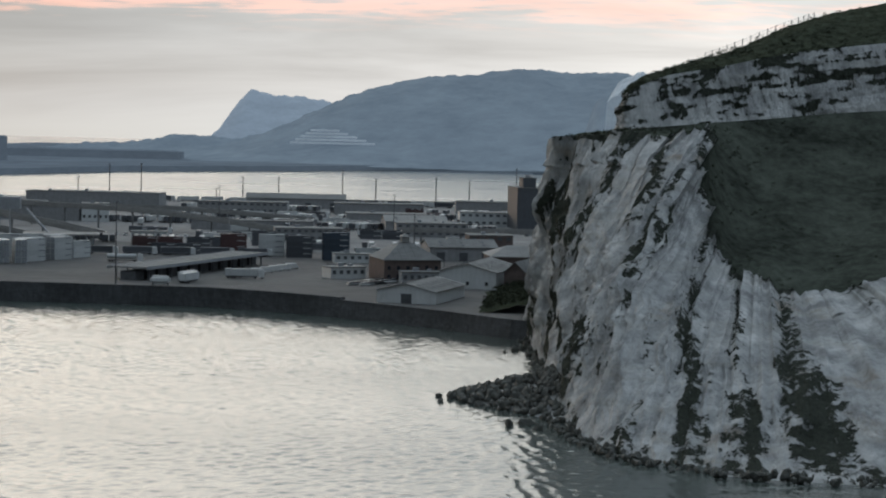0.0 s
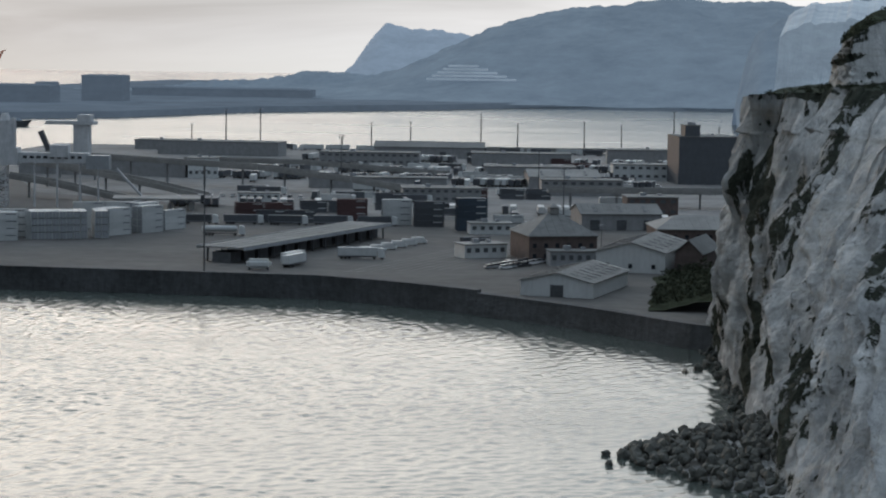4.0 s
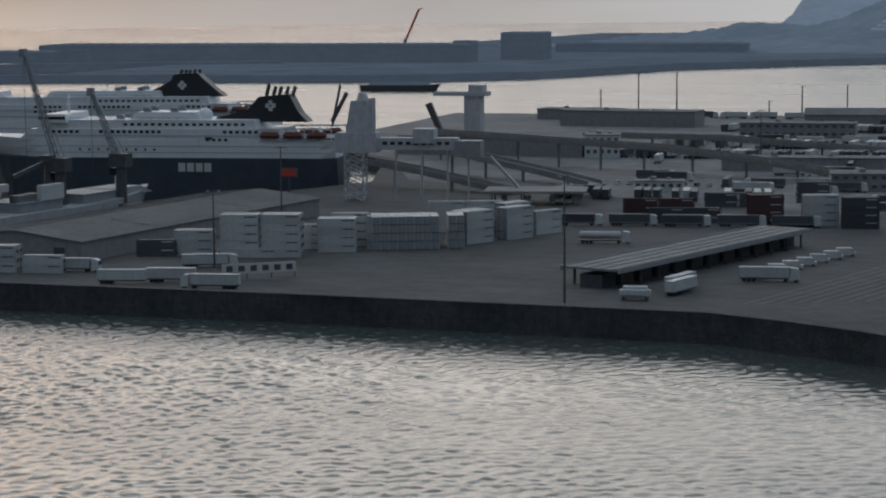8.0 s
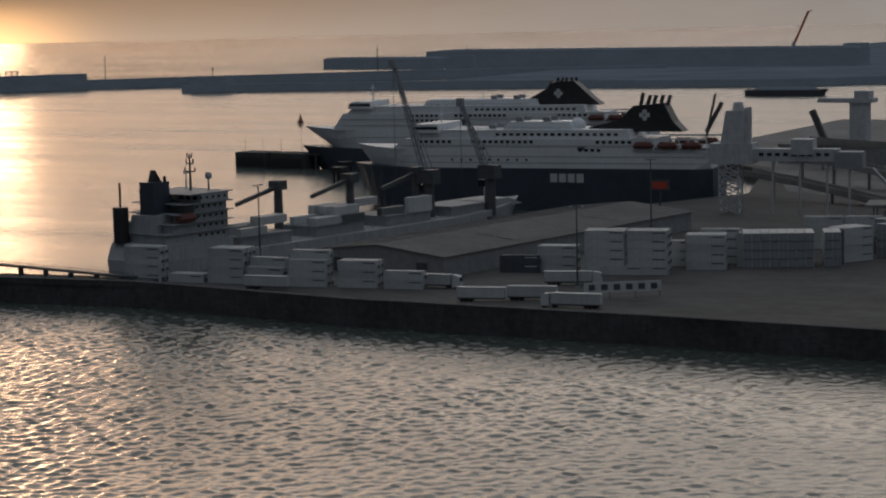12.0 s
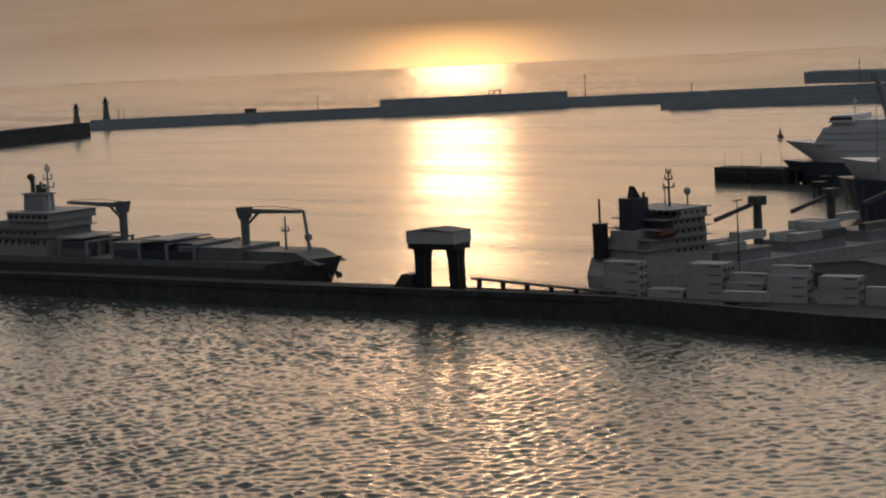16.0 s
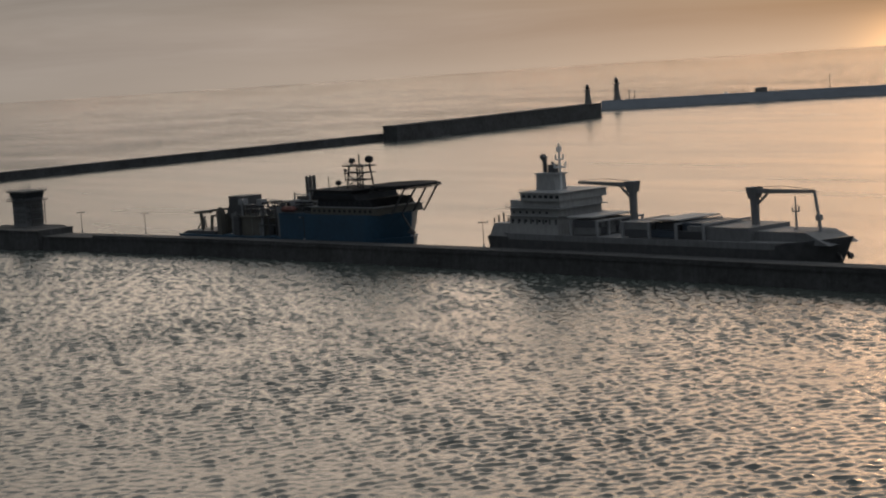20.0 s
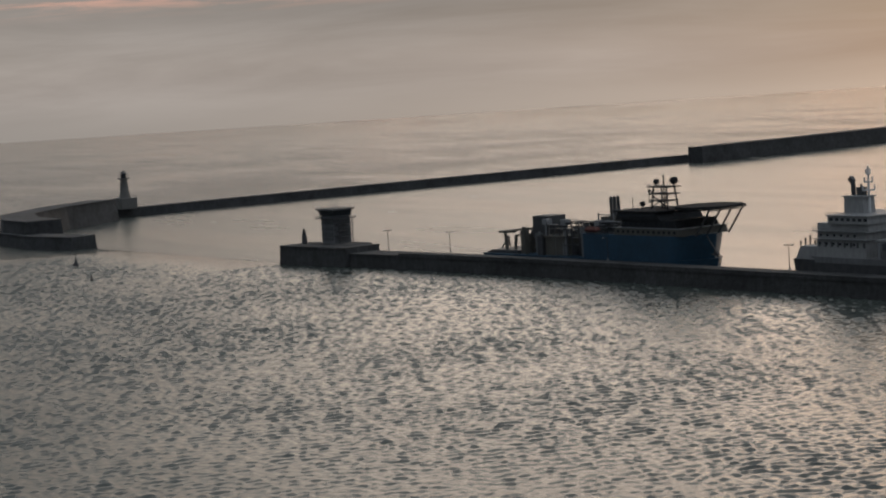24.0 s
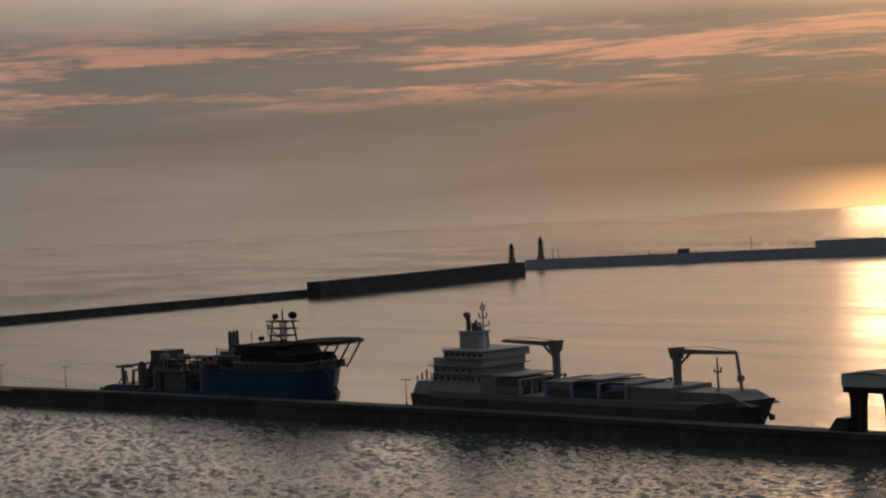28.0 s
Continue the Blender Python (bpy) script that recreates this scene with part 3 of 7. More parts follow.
def far_block(name, x0, x1, y0, y1, z0, z1, mat, label, cat="building"):
    t = thing(name, pose(x0, y0, z0), label, cat)
    L, W, h, d = x1 - x0, y1 - y0, z1 - z0, (x1 - x0) * 0.04
    part("wall", prism(BM(), [(0, 0), (L, 0), (L, W), (0, W)], 0, h - 1.5), mat, t)
    part("roof", prism(BM(), [(-1, -1), (L + 1, -1), (L + 1, W + 1), (-1, W + 1)], h - 1.5, h, [(d, 1), (L - d, 1), (L - d, W - 1), (d, W - 1)]), mat, t)
    return t


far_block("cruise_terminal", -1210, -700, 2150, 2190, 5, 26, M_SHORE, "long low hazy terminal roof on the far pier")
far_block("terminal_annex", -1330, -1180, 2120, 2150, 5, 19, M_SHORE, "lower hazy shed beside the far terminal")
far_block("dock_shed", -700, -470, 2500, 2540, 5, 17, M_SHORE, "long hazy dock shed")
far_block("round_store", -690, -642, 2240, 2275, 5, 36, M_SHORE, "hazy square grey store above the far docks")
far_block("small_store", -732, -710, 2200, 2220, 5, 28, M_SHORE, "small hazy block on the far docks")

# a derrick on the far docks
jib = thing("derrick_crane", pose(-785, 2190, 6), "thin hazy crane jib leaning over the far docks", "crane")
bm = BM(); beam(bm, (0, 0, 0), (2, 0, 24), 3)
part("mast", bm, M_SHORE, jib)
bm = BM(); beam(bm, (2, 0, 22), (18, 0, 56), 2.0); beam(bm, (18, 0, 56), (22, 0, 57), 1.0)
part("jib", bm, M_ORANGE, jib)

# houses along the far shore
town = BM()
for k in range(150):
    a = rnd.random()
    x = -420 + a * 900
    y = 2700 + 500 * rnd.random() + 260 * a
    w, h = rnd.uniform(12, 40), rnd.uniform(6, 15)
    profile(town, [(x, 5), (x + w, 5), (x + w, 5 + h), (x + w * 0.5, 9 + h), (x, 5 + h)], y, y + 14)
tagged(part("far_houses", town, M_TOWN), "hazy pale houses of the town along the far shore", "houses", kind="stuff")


# ---- far hills ----
def hill(name, crest, base_y, mat, label, depth=600, seed=0.0, rough=9.0, foot=4.0):
    """A ridge: crest points (x, y, z), falling towards the viewer."""
    rows, n = [], 320
    for i in range(25):
        v = i / 24
        r = []
        for j in range(n + 1):
            c = curve(crest, j / n)
            x, y = c.x, c.y
            yy = y - depth * (1 - v)
            s = v ** 0.8
            z = foot + (c.z - foot) * (s * s * (3 - 2 * s))
            k = fbm((x, yy, seed), 0.006)
            z += k * rough * (0.25 + 0.75 * math.sin(v * math.pi)) + (fbm((x, yy, seed + 9), 0.05, 5) * 4.0 if v > 0.5 else 0)
            r.append((x, yy, z))
        rows.append(r)
    rows.append([(p[0], p[1] + 150, -5) for p in rows[-1]])
    return sheet(name, rows, mat, label, "hills")


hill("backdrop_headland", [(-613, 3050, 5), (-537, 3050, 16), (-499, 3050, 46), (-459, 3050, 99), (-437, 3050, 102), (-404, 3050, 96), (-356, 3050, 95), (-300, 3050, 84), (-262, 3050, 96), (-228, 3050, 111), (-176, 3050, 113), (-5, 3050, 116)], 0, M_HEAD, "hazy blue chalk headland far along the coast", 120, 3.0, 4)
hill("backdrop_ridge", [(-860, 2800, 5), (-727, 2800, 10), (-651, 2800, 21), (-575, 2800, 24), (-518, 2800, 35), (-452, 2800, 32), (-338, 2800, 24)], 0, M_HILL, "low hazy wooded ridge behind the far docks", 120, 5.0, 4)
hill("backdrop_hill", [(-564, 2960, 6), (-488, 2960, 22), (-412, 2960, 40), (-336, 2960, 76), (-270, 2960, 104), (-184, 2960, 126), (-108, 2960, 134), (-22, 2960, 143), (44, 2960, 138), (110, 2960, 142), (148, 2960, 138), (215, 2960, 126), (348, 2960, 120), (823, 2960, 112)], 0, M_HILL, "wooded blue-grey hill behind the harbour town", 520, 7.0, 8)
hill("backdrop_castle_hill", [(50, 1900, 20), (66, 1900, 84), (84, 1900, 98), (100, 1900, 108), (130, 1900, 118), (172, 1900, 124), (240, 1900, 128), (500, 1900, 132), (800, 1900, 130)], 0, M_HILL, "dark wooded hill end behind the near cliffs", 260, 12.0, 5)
rows = []
for j in range(17):
    v = j / 16
    r = []
    for i in range(61):
        u = i / 60
        top = 92 + 8 * u - 26 * max(0, 0.25 - u) * 4 * max(0, 0.25 - u) + fbm((u * 9, 0, 5), 1.0, 4) * 2
        k = fbm((u * 14, v * 2, 8), 1.0, 5) * 4
        r.append((55 + 84 * u + 6 * v, 1069 + 70 * u + 9 * v - k * math.sin(v * math.pi), 4 + (top - 4) * v))
    rows.append(r)
rows.append([(p[0] + 10, p[1] + 120, p[2] + 14) for p in rows[-1]])
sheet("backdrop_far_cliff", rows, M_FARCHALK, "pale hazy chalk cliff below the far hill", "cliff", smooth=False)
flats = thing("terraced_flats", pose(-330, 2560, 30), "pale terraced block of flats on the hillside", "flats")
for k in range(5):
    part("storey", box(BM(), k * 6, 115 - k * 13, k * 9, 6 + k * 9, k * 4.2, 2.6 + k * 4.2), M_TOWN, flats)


# ---- the near cliffs ----
FACE = [  # foot and brow along the cliff line, far to near
    ((20, 430, 0), (40, 430, 66)), ((21, 398, 0), (36, 392, 68)), ((24, 365, 0), (28, 345, 68.9)), ((27, 335, 0), (35.5, 335, 70.2)),
    ((29, 300, 0), (42.5, 318, 70.6)), ((27, 268, 0), (49, 300, 72.2)), ((28, 238, 0), (57.5, 290, 70.8)), ((31, 210, 0), (64.5, 284, 72)),
    ((35, 186, 0), (72, 280, 72.8)), ((40, 166, 0), (70, 276, 61.5)), ((47, 150, 0), (72, 268, 49.5)), ((57, 140, 0), (74.5, 252, 37)),
    ((72, 134, 0), (82.5, 245, 34.8)), ((96, 130, 0), (96, 240, 31)), ((140, 128, 0), (113, 238, 35)), ((210, 138, 0), (150, 245, 41))]
FEET, BROW = [f for f, b in FACE], [b for f, b in FACE]


def brow(u):
    """The broken upper edge of the face."""
    a = u * 560
    b = curve(BROW, u)
    k = min(1.0, max(0.0, (u - 0.2) * 4))
    return b + Vector((-3.2 * fbm((a * 0.07, 0, 6.0), 1.0, 4), 2.0 * fbm((a * 0.09, 3, 1.0), 1.0, 4), 2.2 * k * fbm((a * 0.11, 9, 2.0), 1.0, 4)))


# where scrub has taken hold on the face: along it, up it, the two spreads, how thick
SCRUB = [(0.20, 0.80, 0.030, 0.24, 0.34), (0.345, 0.84, 0.045, 0.22, 0.40), (0.355, 0.60, 0.022, 0.16, 0.30), (0.15, 0.27, 0.05, 0.10, 0.26),
         (0.40, 0.26, 0.045, 0.07, 0.42), (0.46, 0.33, 0.03, 0.10, 0.38), (0.60, 0.16, 0.04, 0.10, 0.36), (0.72, 0.34, 0.03, 0.22, 0.34),
         (0.53, 0.55, 0.02, 0.10, 0.22), (0.66, 0.95, 0.006, 0.10, 0.4), (0.80, 0.30, 0.04, 0.25, 0.20), (0.29, 0.45, 0.012, 0.25, 0.2)]


def cliff_face():
    rows, grown, nu, nv = [], [], 620, 120
    for j in range(nv + 1):
        v = j / nv
        r = []
        for i in range(nu + 1):
            u = i / nu
            f, b = curve(FEET, u), brow(u)
            # steep lower apron of fallen chalk, then the wall
            w = v ** 0.75 * 0.55 + 0.45 * (v ** 3)
            p = Vector((f.x + (b.x - f.x) * w, f.y + (b.y - f.y) * w, b.z * v - 1.0 * (1 - v)))
            t = (curve(FEET, min(1, u + 0.01)) - curve(FEET, max(0, u - 0.01))).normalized()
            out = Vector((t.y, -t.x, 0))
            arc = u * 560
            lean = arc + p.z * 0.12 + 9.0 * fbm((arc * 0.025, p.z * 0.045, 8.0), 1.0, 4)
            rib = noise.ridged_multi_fractal(Vector((lean * 0.030, p.z * (0.008 + 0.02 * min(1.0, max(0.0, (u - 0.45) * 4))), 3.1)), 0.9, 2.2, 5, 1.0, 2.0) - 1.0
            fine = fbm((arc * 0.12, p.z * 0.09, 1.7), 1.0, 5)
            block = noise.voronoi(Vector((arc * 0.055 + p.z * 0.03, p.z * 0.05 - arc * 0.012, 4.2)))[0][0]
            blob = fbm(p, 0.05, 4)
            fade = math.sin(min(1, v * 1.15) * math.pi) ** 0.5 if v < 0.87 else max(0.0, (1 - v) / 0.13) * 0.62
            blob += 0.55 * fbm((arc * 0.05 + p.z * 0.05, p.z * 0.06, 11.0), 1.0, 5)
            p += out * (rib * (5.5 - 4.0 * min(1.0, max(0.0, (u - 0.45) * 4))) + fine * 2.0 + blob * 2.5 + (0.5 - block) * 5.0) * fade
            p.z += fine * 0.8 * fade
            r.append(p)
            # scrub: long tongues down the gullies, tufts on the lower apron, a fringe under the brow
            tongue = fbm((lean * 0.05 + p.z * 0.012, p.z * 0.034, 5.5), 1.0, 5)
            patch = fbm((arc * 0.035, p.z * 0.05, 2.2), 1.0, 4)
            g = 0.30 + 0.70 * tongue - 0.16 * rib + 0.50 * patch * (1.0 if v < 0.45 else 0.45)
            for gu, gv, su, sv, ga in SCRUB:
                g += ga * math.exp(-((u - gu) / su) ** 2 - ((v - gv) / sv) ** 2)
            if u > 0.55:
                g -= 0.16 * min(1.0, (u - 0.55) * 5)
            if v > 0.975:
                g += 0.3
            if v < 0.08:
                g += 0.16 * (1 - v / 0.08)
            grown.append(g)
        rows.append(r)
    return sheet("cliff_face", rows, M_CHALK, "weathered grey-white chalk cliff with dark scrub in its gullies", "cliff", smooth=False, growth=grown)


cliff_face()
BAND = [(58, 440, 70), (50, 400, 71), (47, 318, 72), (61, 328, 73.4), (78, 340, 75), (97, 350, 76.7), (120, 360, 79), (175, 375, 82.8)]
CROWN = [(60, 444, 80), (54, 405, 81), (48.5, 322, 82.6), (61, 334, 88.6), (78, 347, 92), (97.5, 358, 96.4), (120.5, 368, 100), (177, 385, 106.5)]
HILLTOP = [(70, 500, 82), (66, 460, 84), (52, 345, 84.5), (65, 370, 91.5), (84, 395, 98.5), (106.5, 410, 108), (128, 425, 114.5), (190, 450, 128)]


def slopes():
    n = 220
    # dark turf bowl between brow and upper band
    rows = []
    for j in range(41):
        v = j / 40
        r = []
        for i in range(n + 1):
            u = i / n
            a, b = curve(BROW, u), curve(BAND, u)
            p = a.lerp(b, v) + (brow(u) - a) * max(0.0, 1 - v * 7)
            sag = -6.0 * math.sin(v * math.pi) * max(0, min(1, (u - 0.4) * 3))
            p.z += sag + fbm(p, 0.035, 5) * 1.6 * math.sin(v * math.pi) + fbm(p, 0.2, 3) * 0.5 * math.sin(v * math.pi)
            r.append(p)
        rows.append(r)
    sheet("cliff_slope", rows, M_TURF, "dark grassy hollow above the cliff brow", "slope")
    # upper band of chalk
    rows, grown = [], []
    for j in range(31):
        v = j / 30
        r = []
        for i in range(n * 2 + 1):
            u = i / n / 2
            a, b = curve(BAND, u), curve(CROWN, u)
            p = a.lerp(b, v)
            fade = math.sin(v * math.pi) ** 0.5
            k = fbm((u * 26, v * 2.5, 4.0), 1.0, 5) * 3.2 + fbm((u * 90, v * 5, 2.0), 1.0, 4) * 1.2
            p += Vector((-0.6, -0.8, 0)) * k * fade
            r.append(p)
            # turf lies along the ledges and takes over towards the crown
            grown.append(0.24 + 0.75 * fbm((u * 12, v * 8.0, 7.0), 1.0, 5) + 0.36 * max(0.0, v - 0.4) + 0.25 * max(0.0, u - 0.55) + 0.30 * math.exp(-((v - 0.55) / 0.07) ** 2))
        rows.append(r)
    sheet("cliff_upper_band", rows, M_CHALK, "upper band of scarred grey chalk streaked with turf", "cliff", smooth=False, growth=grown)
    rows = []
    for j in range(31):
        v = j / 30
        r = []
        for i in range(n + 1):
            u = i / n
            a, b = curve(CROWN, u), curve(HILLTOP, u)
            p = a.lerp(b, v)
            p.z += (1.2 * math.sin(v * math.pi)) + fbm(p, 0.04, 5) * 1.5 * math.sin(min(1, v * 1.4) * math.pi / 1.4) + fbm(p, 0.25, 3) * 0.5
            r.append(p)
        rows.append(r)
    rows.append([(p[0] + 30, p[1] + 200, -5) for p in rows[-1]])
    sheet("cliff_hilltop", rows, M_SCRUB, "dark scrub-covered hilltop above the cliffs", "hilltop")


slopes()


# ---- ships ----
def lie(a, b):
    """A pose with x from stern a to bow b, at the waterline amidships."""
    d = Vector(b) - Vector(a)
    return pose((a[0] + b[0]) / 2, (a[1] + b[1]) / 2, 0, 0, 0, math.degrees(math.atan2(d.y, d.x)))


def hull(L, B, deck, sheer=2.5, z0=-3.0, bow=0.2, stern=0.08, flare=0.72, rake=5.0, z_from=None):
    """A ship's hull from stern to bow, deck height rising to the bow."""
    bm, n, rows = BM(), 28, []
    for i in range(n + 1):
        s = i / n
        x = -L / 2 + L * s
        full = 1.0
        if s > 1 - bow:
            k = (s - (1 - bow)) / bow
            full = max(0.02, (1 - k ** 2.2))
        low = full
        if s > 1 - bow:
            k = (s - (1 - bow)) / bow
            low = max(0.01, (1 - k ** 1.4) * flare + (1 - flare) * full * (1 - k))
        if s < stern:
            k = 1 - s / stern
            full *= 1 - 0.12 * k * k
            low *= 1 - 0.35 * k * k
        z = deck + sheer * max(0, (s - 0.72) / 0.28) ** 1.6
        dx = rake * max(0, (s - (1 - bow)) / bow) ** 2
        zb = z0 if z_from is None else z_from
        sec = []
        for y, zz, xx in ((-B / 2 * low, zb, x - dx), (-B / 2 * (low * 0.4 + full * 0.6), (zb + z) / 2, x - dx * 0.5), (-B / 2 * full, z, x), (B / 2 * full, z, x), (B / 2 * (low * 0.4 + full * 0.6), (zb + z) / 2, x - dx * 0.5), (B / 2 * low, zb, x - dx)):
            sec.append(bm.verts.new((xx, y, zz)))
        rows.append(sec)
    for a, b in zip(rows, rows[1:]):
        for k in range(6):
            bm.faces.new((a[k], a[(k + 1) % 6], b[(k + 1) % 6], b[k]))
    bm.faces.new(rows[0])
    bm.faces.new(rows[-1][::-1])
    return bm


def house(bm, x0, x1, w, z0, z1, slope0=0.0, slope1=0.0):
    """A deckhouse; its ends may slope."""
    return profile(bm, [(x0, z0), (x1, z0), (x1 - slope1, z1), (x0 + slope0, z1)], -w / 2, w / 2)


def twin(ob, loc, name=None, rz=0.0):
    """Another object on the same mesh under the same parent."""
    o = new(name or ob.name.split(".")[0], ob.data)
    o.parent = ob.parent
    o.location = loc
    o.rotation_euler = (0, 0, rz)
    if "label" in ob:
        o["label"] = ob["label"]
    return o


def panes(parent, xs, y, zs, w, h, name="window", mat=None):
    """A row of framed windows on a side wall."""
    first = None
    for z in zs:
        for x in xs:
            if first is None:
                bm = BM()
                box(bm, -w / 2, w / 2, -0.08, 0.08, -h / 2, h / 2)
                first = part(name, bm, mat or M_GLASS, parent)
                first.location = (x, y, z)
            else:
                twin(first, (x, y, z))
    return first


def rail(parent, pts, h=1.1, step=4.0, name="railing"):
    """Stanchions and two bars along a line."""
    bm = BM()
    for p, q in zip(pts, pts[1:]):
        p, q = Vector(p), Vector(q)
        n = max(1, round((q - p).length / step))
        for k in range(n + 1):
            a = p.lerp(q, k / n)
            beam(bm, a, a + Vector((0, 0, h)), 0.12)
        for f in (0.5, 1.0):
            beam(bm, p + Vector((0, 0, h * f)), q + Vector((0, 0, h * f)), 0.1)
    return part(name, bm, M_GREY, parent)


def mast(parent, x, y, z0, z1, r=0.35, arms=(), mat=None, name="mast"):
    bm = BM()
    tube(bm, x, y, z0, z1, r, r * 0.5, 8)
    for z, w in arms:
        beam(bm, (x, y - w / 2, z), (x, y + w / 2, z), r * 0.8)
        beam(bm, (x - w / 2, y, z), (x + w / 2, y, z), r * 0.8)
        for s in (-1, 1):
            beam(bm, (x, y + s * w / 2, z), (x, y + s * w / 2, z + r * 3), r * 0.7)
    return part(name, bm, mat or M_SHIPWHITE, parent)


def lifeboat(parent, x, y, z, mat=None, l=8.0):
    bm = BM()
    prism(bm, [(x - l * 0.42, y - 0.8), (x + l * 0.42, y - 0.8), (x + l * 0.42, y + 0.8), (x - l * 0.42, y + 0.8)], z, z + 1.2, [(x - l / 2, y - 1.4), (x + l / 2, y - 1.4), (x + l / 2, y + 1.4), (x - l / 2, y + 1.4)])
    prism(bm, [(x - l / 2, y - 1.4), (x + l / 2, y - 1.4), (x + l / 2, y + 1.4), (x - l / 2, y + 1.4)], z + 1.2, z + 2.6, [(x - l * 0.36, y - 0.8), (x + l * 0.36, y - 0.8), (x + l * 0.36, y + 0.8), (x - l * 0.36, y + 0.8)])
    return part("lifeboat", bm, mat or M_ORANGE, parent, "orange enclosed lifeboat")


def ferry(a, b, near, boxed):
    L = (Vector(b) - Vector(a)).length
    t = thing("ferry", lie(a, b), "white car ferry with navy hull and black funnel at berth" if near else "white car ferry moored behind another, with a black funnel", "ferry", "ferries at berth")
    B = 27.0
    hz = 16.5 if near else 10.5
    part("hull", hull(L, B, hz, 1.0, bow=0.16, stern=0.03, rake=9 if near else 12), M_NAVY, t)
    h = L / 2
    bm = hull(L * 0.985, B - 0.2, 24 if near else 20, 1.5, bow=0.2, stern=0.03, rake=7 if near else 16, z_from=hz)
    part("upper_hull", bm, M_SHIPWHITE, t)
    z = 24 if near else 20
    bm = house(BM(), -h + 24, h - 22, B - 0.8, z, 28.6, 0, 6)
    part("deckhouse", bm, M_SHIPWHITE, t)
    bm = house(BM(), -h + 34, h - 30, B - 3, 28.6, 32.2, 1, 4)
    part("sun_deck", bm, M_SHIPWHITE, t)
    bm = house(BM(), h - 44, h - 31, B + 1.5, 31, 34.6, 0.5, 2.5)
    bridge = part("bridge", bm, M_SHIPWHITE, t)
    bm = BM(); box(bm, h - 43.6, h - 31.8, -B / 2 - 0.85, B / 2 + 0.85, 32.4, 33.6)
    part("bridge_window", bm, M_GLASS, bridge, "dark band of bridge windows")
    bm = house(BM(), -h + 60, h - 70, B - 12, 32.2, 35.2, 1, 3)
    part("lounge", bm, M_SHIPWHITE, t)
    if near:
        bm = BM(); ball(bm, -h + 60, 0, 33, 3.6, 12)
        part("dome", bm, M_SHIPWHITE, t, smooth=True)
    # funnel with raked casing and pipes
    f0 = -h + 14 if near else -h + 34
    bm = BM()
    profile(bm, [(f0, 31), (f0 + 42, 31), (f0 + 39, 33), (f0 + 26, 36), (f0 + 21, 41.5), (f0 + 8, 42.5), (f0 + 4, 35)] if near else [(f0 - 6, 32), (f0 + 36, 32), (f0 + 34, 34), (f0 + 22, 40), (f0 + 20, 43.5), (f0 + 8, 44), (f0 - 2, 35)], -4.5, 4.5)
    fun = part("funnel", bm, M_BLACK, t, "black raked funnel casing")
    for k in range(5):
        bm = BM()
        beam(bm, (f0 + 8 + k * 2.8, -1.2 + 0.6 * (k % 3), 41), (f0 + 6.6 + k * 2.8 if near else f0 + 8 + k * 2.2, -1.2 + 0.6 * (k % 3), 45.6 + (1.0 if k == 4 and near else 0)), 1.3)
        part("exhaust_pipe", bm, M_DARK, fun)
    for s in (1, -1):
        bm = BM()
        for q in range(4):
            c, d = math.cos(q * math.pi / 2), math.sin(q * math.pi / 2)
            box(bm, f0 + 16 + c * 1.3 - 0.9, f0 + 16 + c * 1.3 + 0.9, s * 4.5 - 0.06, s * 4.5 + 0.06, 37.8 + d * 1.3 - 0.9, 37.8 + d * 1.3 + 0.9)
        part("funnel_badge", bm, M_WHITE, fun, "plain white cross-shaped badge")
    for s in (1, -1):
        y = s * (B / 2 - 0.35)
        panes(t, [-h + 76 + 2.55 * k for k in range(11)], y, [27.3], 1.5, 1.2)
        panes(t, [-h + 112 + 2.6 * k for k in range(6)], y, [27.3, 22.6] if near else [27.3, 24.9], 1.5, 1.2)
        panes(t, [-h + 34 + 2.7 * k for k in range(6)], y, [27.3], 1.6, 1.2)
        panes(t, [-h + 47 + 2.6 * k for k in range(4)], y + s * 0.3, [24.0 if near else 18.6], 1.4, 1.1)
        # plain dark squares for the two symbols on the side
        for x in (-h + 54.5, -h + 98):
            bm = BM(); box(bm, x - 1.5, x + 1.5, y - 0.12, y + 0.12, 22.2, 25.2)
            part("side_hatch", bm, M_DARK, t)
        bm = BM()
        for x0, x1 in ((-h + 2, -h + 33),):
            box(bm, x0, x1, s * (B / 2 - 0.6), s * (B / 2 - 0.1), 23.0, 23.6)
            for k in range(9):
                beam(bm, (x0 + k * 3.8, s * (B / 2 - 0.3), 23.6), (x0 + k * 3.8, s * (B / 2 - 0.3), 28.4), 0.4)
            box(bm, x0, x1, s * (B / 2 - 0.6), s * (B / 2 - 0.1), 28.2, 28.9)
        part("promenade", bm, M_SHIPWHITE, t)
        for k in range(3):
            lifeboat(t, -h + 8 + k * 10, s * (B / 2 + 0.2), 24.8, M_RUST, 8.4)
        if near:
            for k in range(4):
                bm = BM()
                x = -h + 53.5 + k * 3.75
                prism(bm, [(x, s * (B / 2 + 0.02)), (x + 3.0, s * (B / 2 + 0.02)), (x + 3.0, s * (B / 2 + 0.14)), (x, s * (B / 2 + 0.14))], 10.8, 14.4)
                part("name_bar", bm, M_WHITE, t, "plain white block of lettering on the hull")
        for zz in ((18.6, 21.2, 25.6) if near else (13.4, 16.2, 22.4, 25.4)):
            part("deck_line", box(BM(), -h + 3, h - 26, s * (B / 2 - 0.1), s * (B / 2 + 0.05), zz, zz + 0.22), M_GREY, t)
        panes(t, [-h + 78 + 4.1 * k for k in range(9)], s * (B / 2 - 0.02), [19.9 if near else 14.8], 0.9, 0.9)
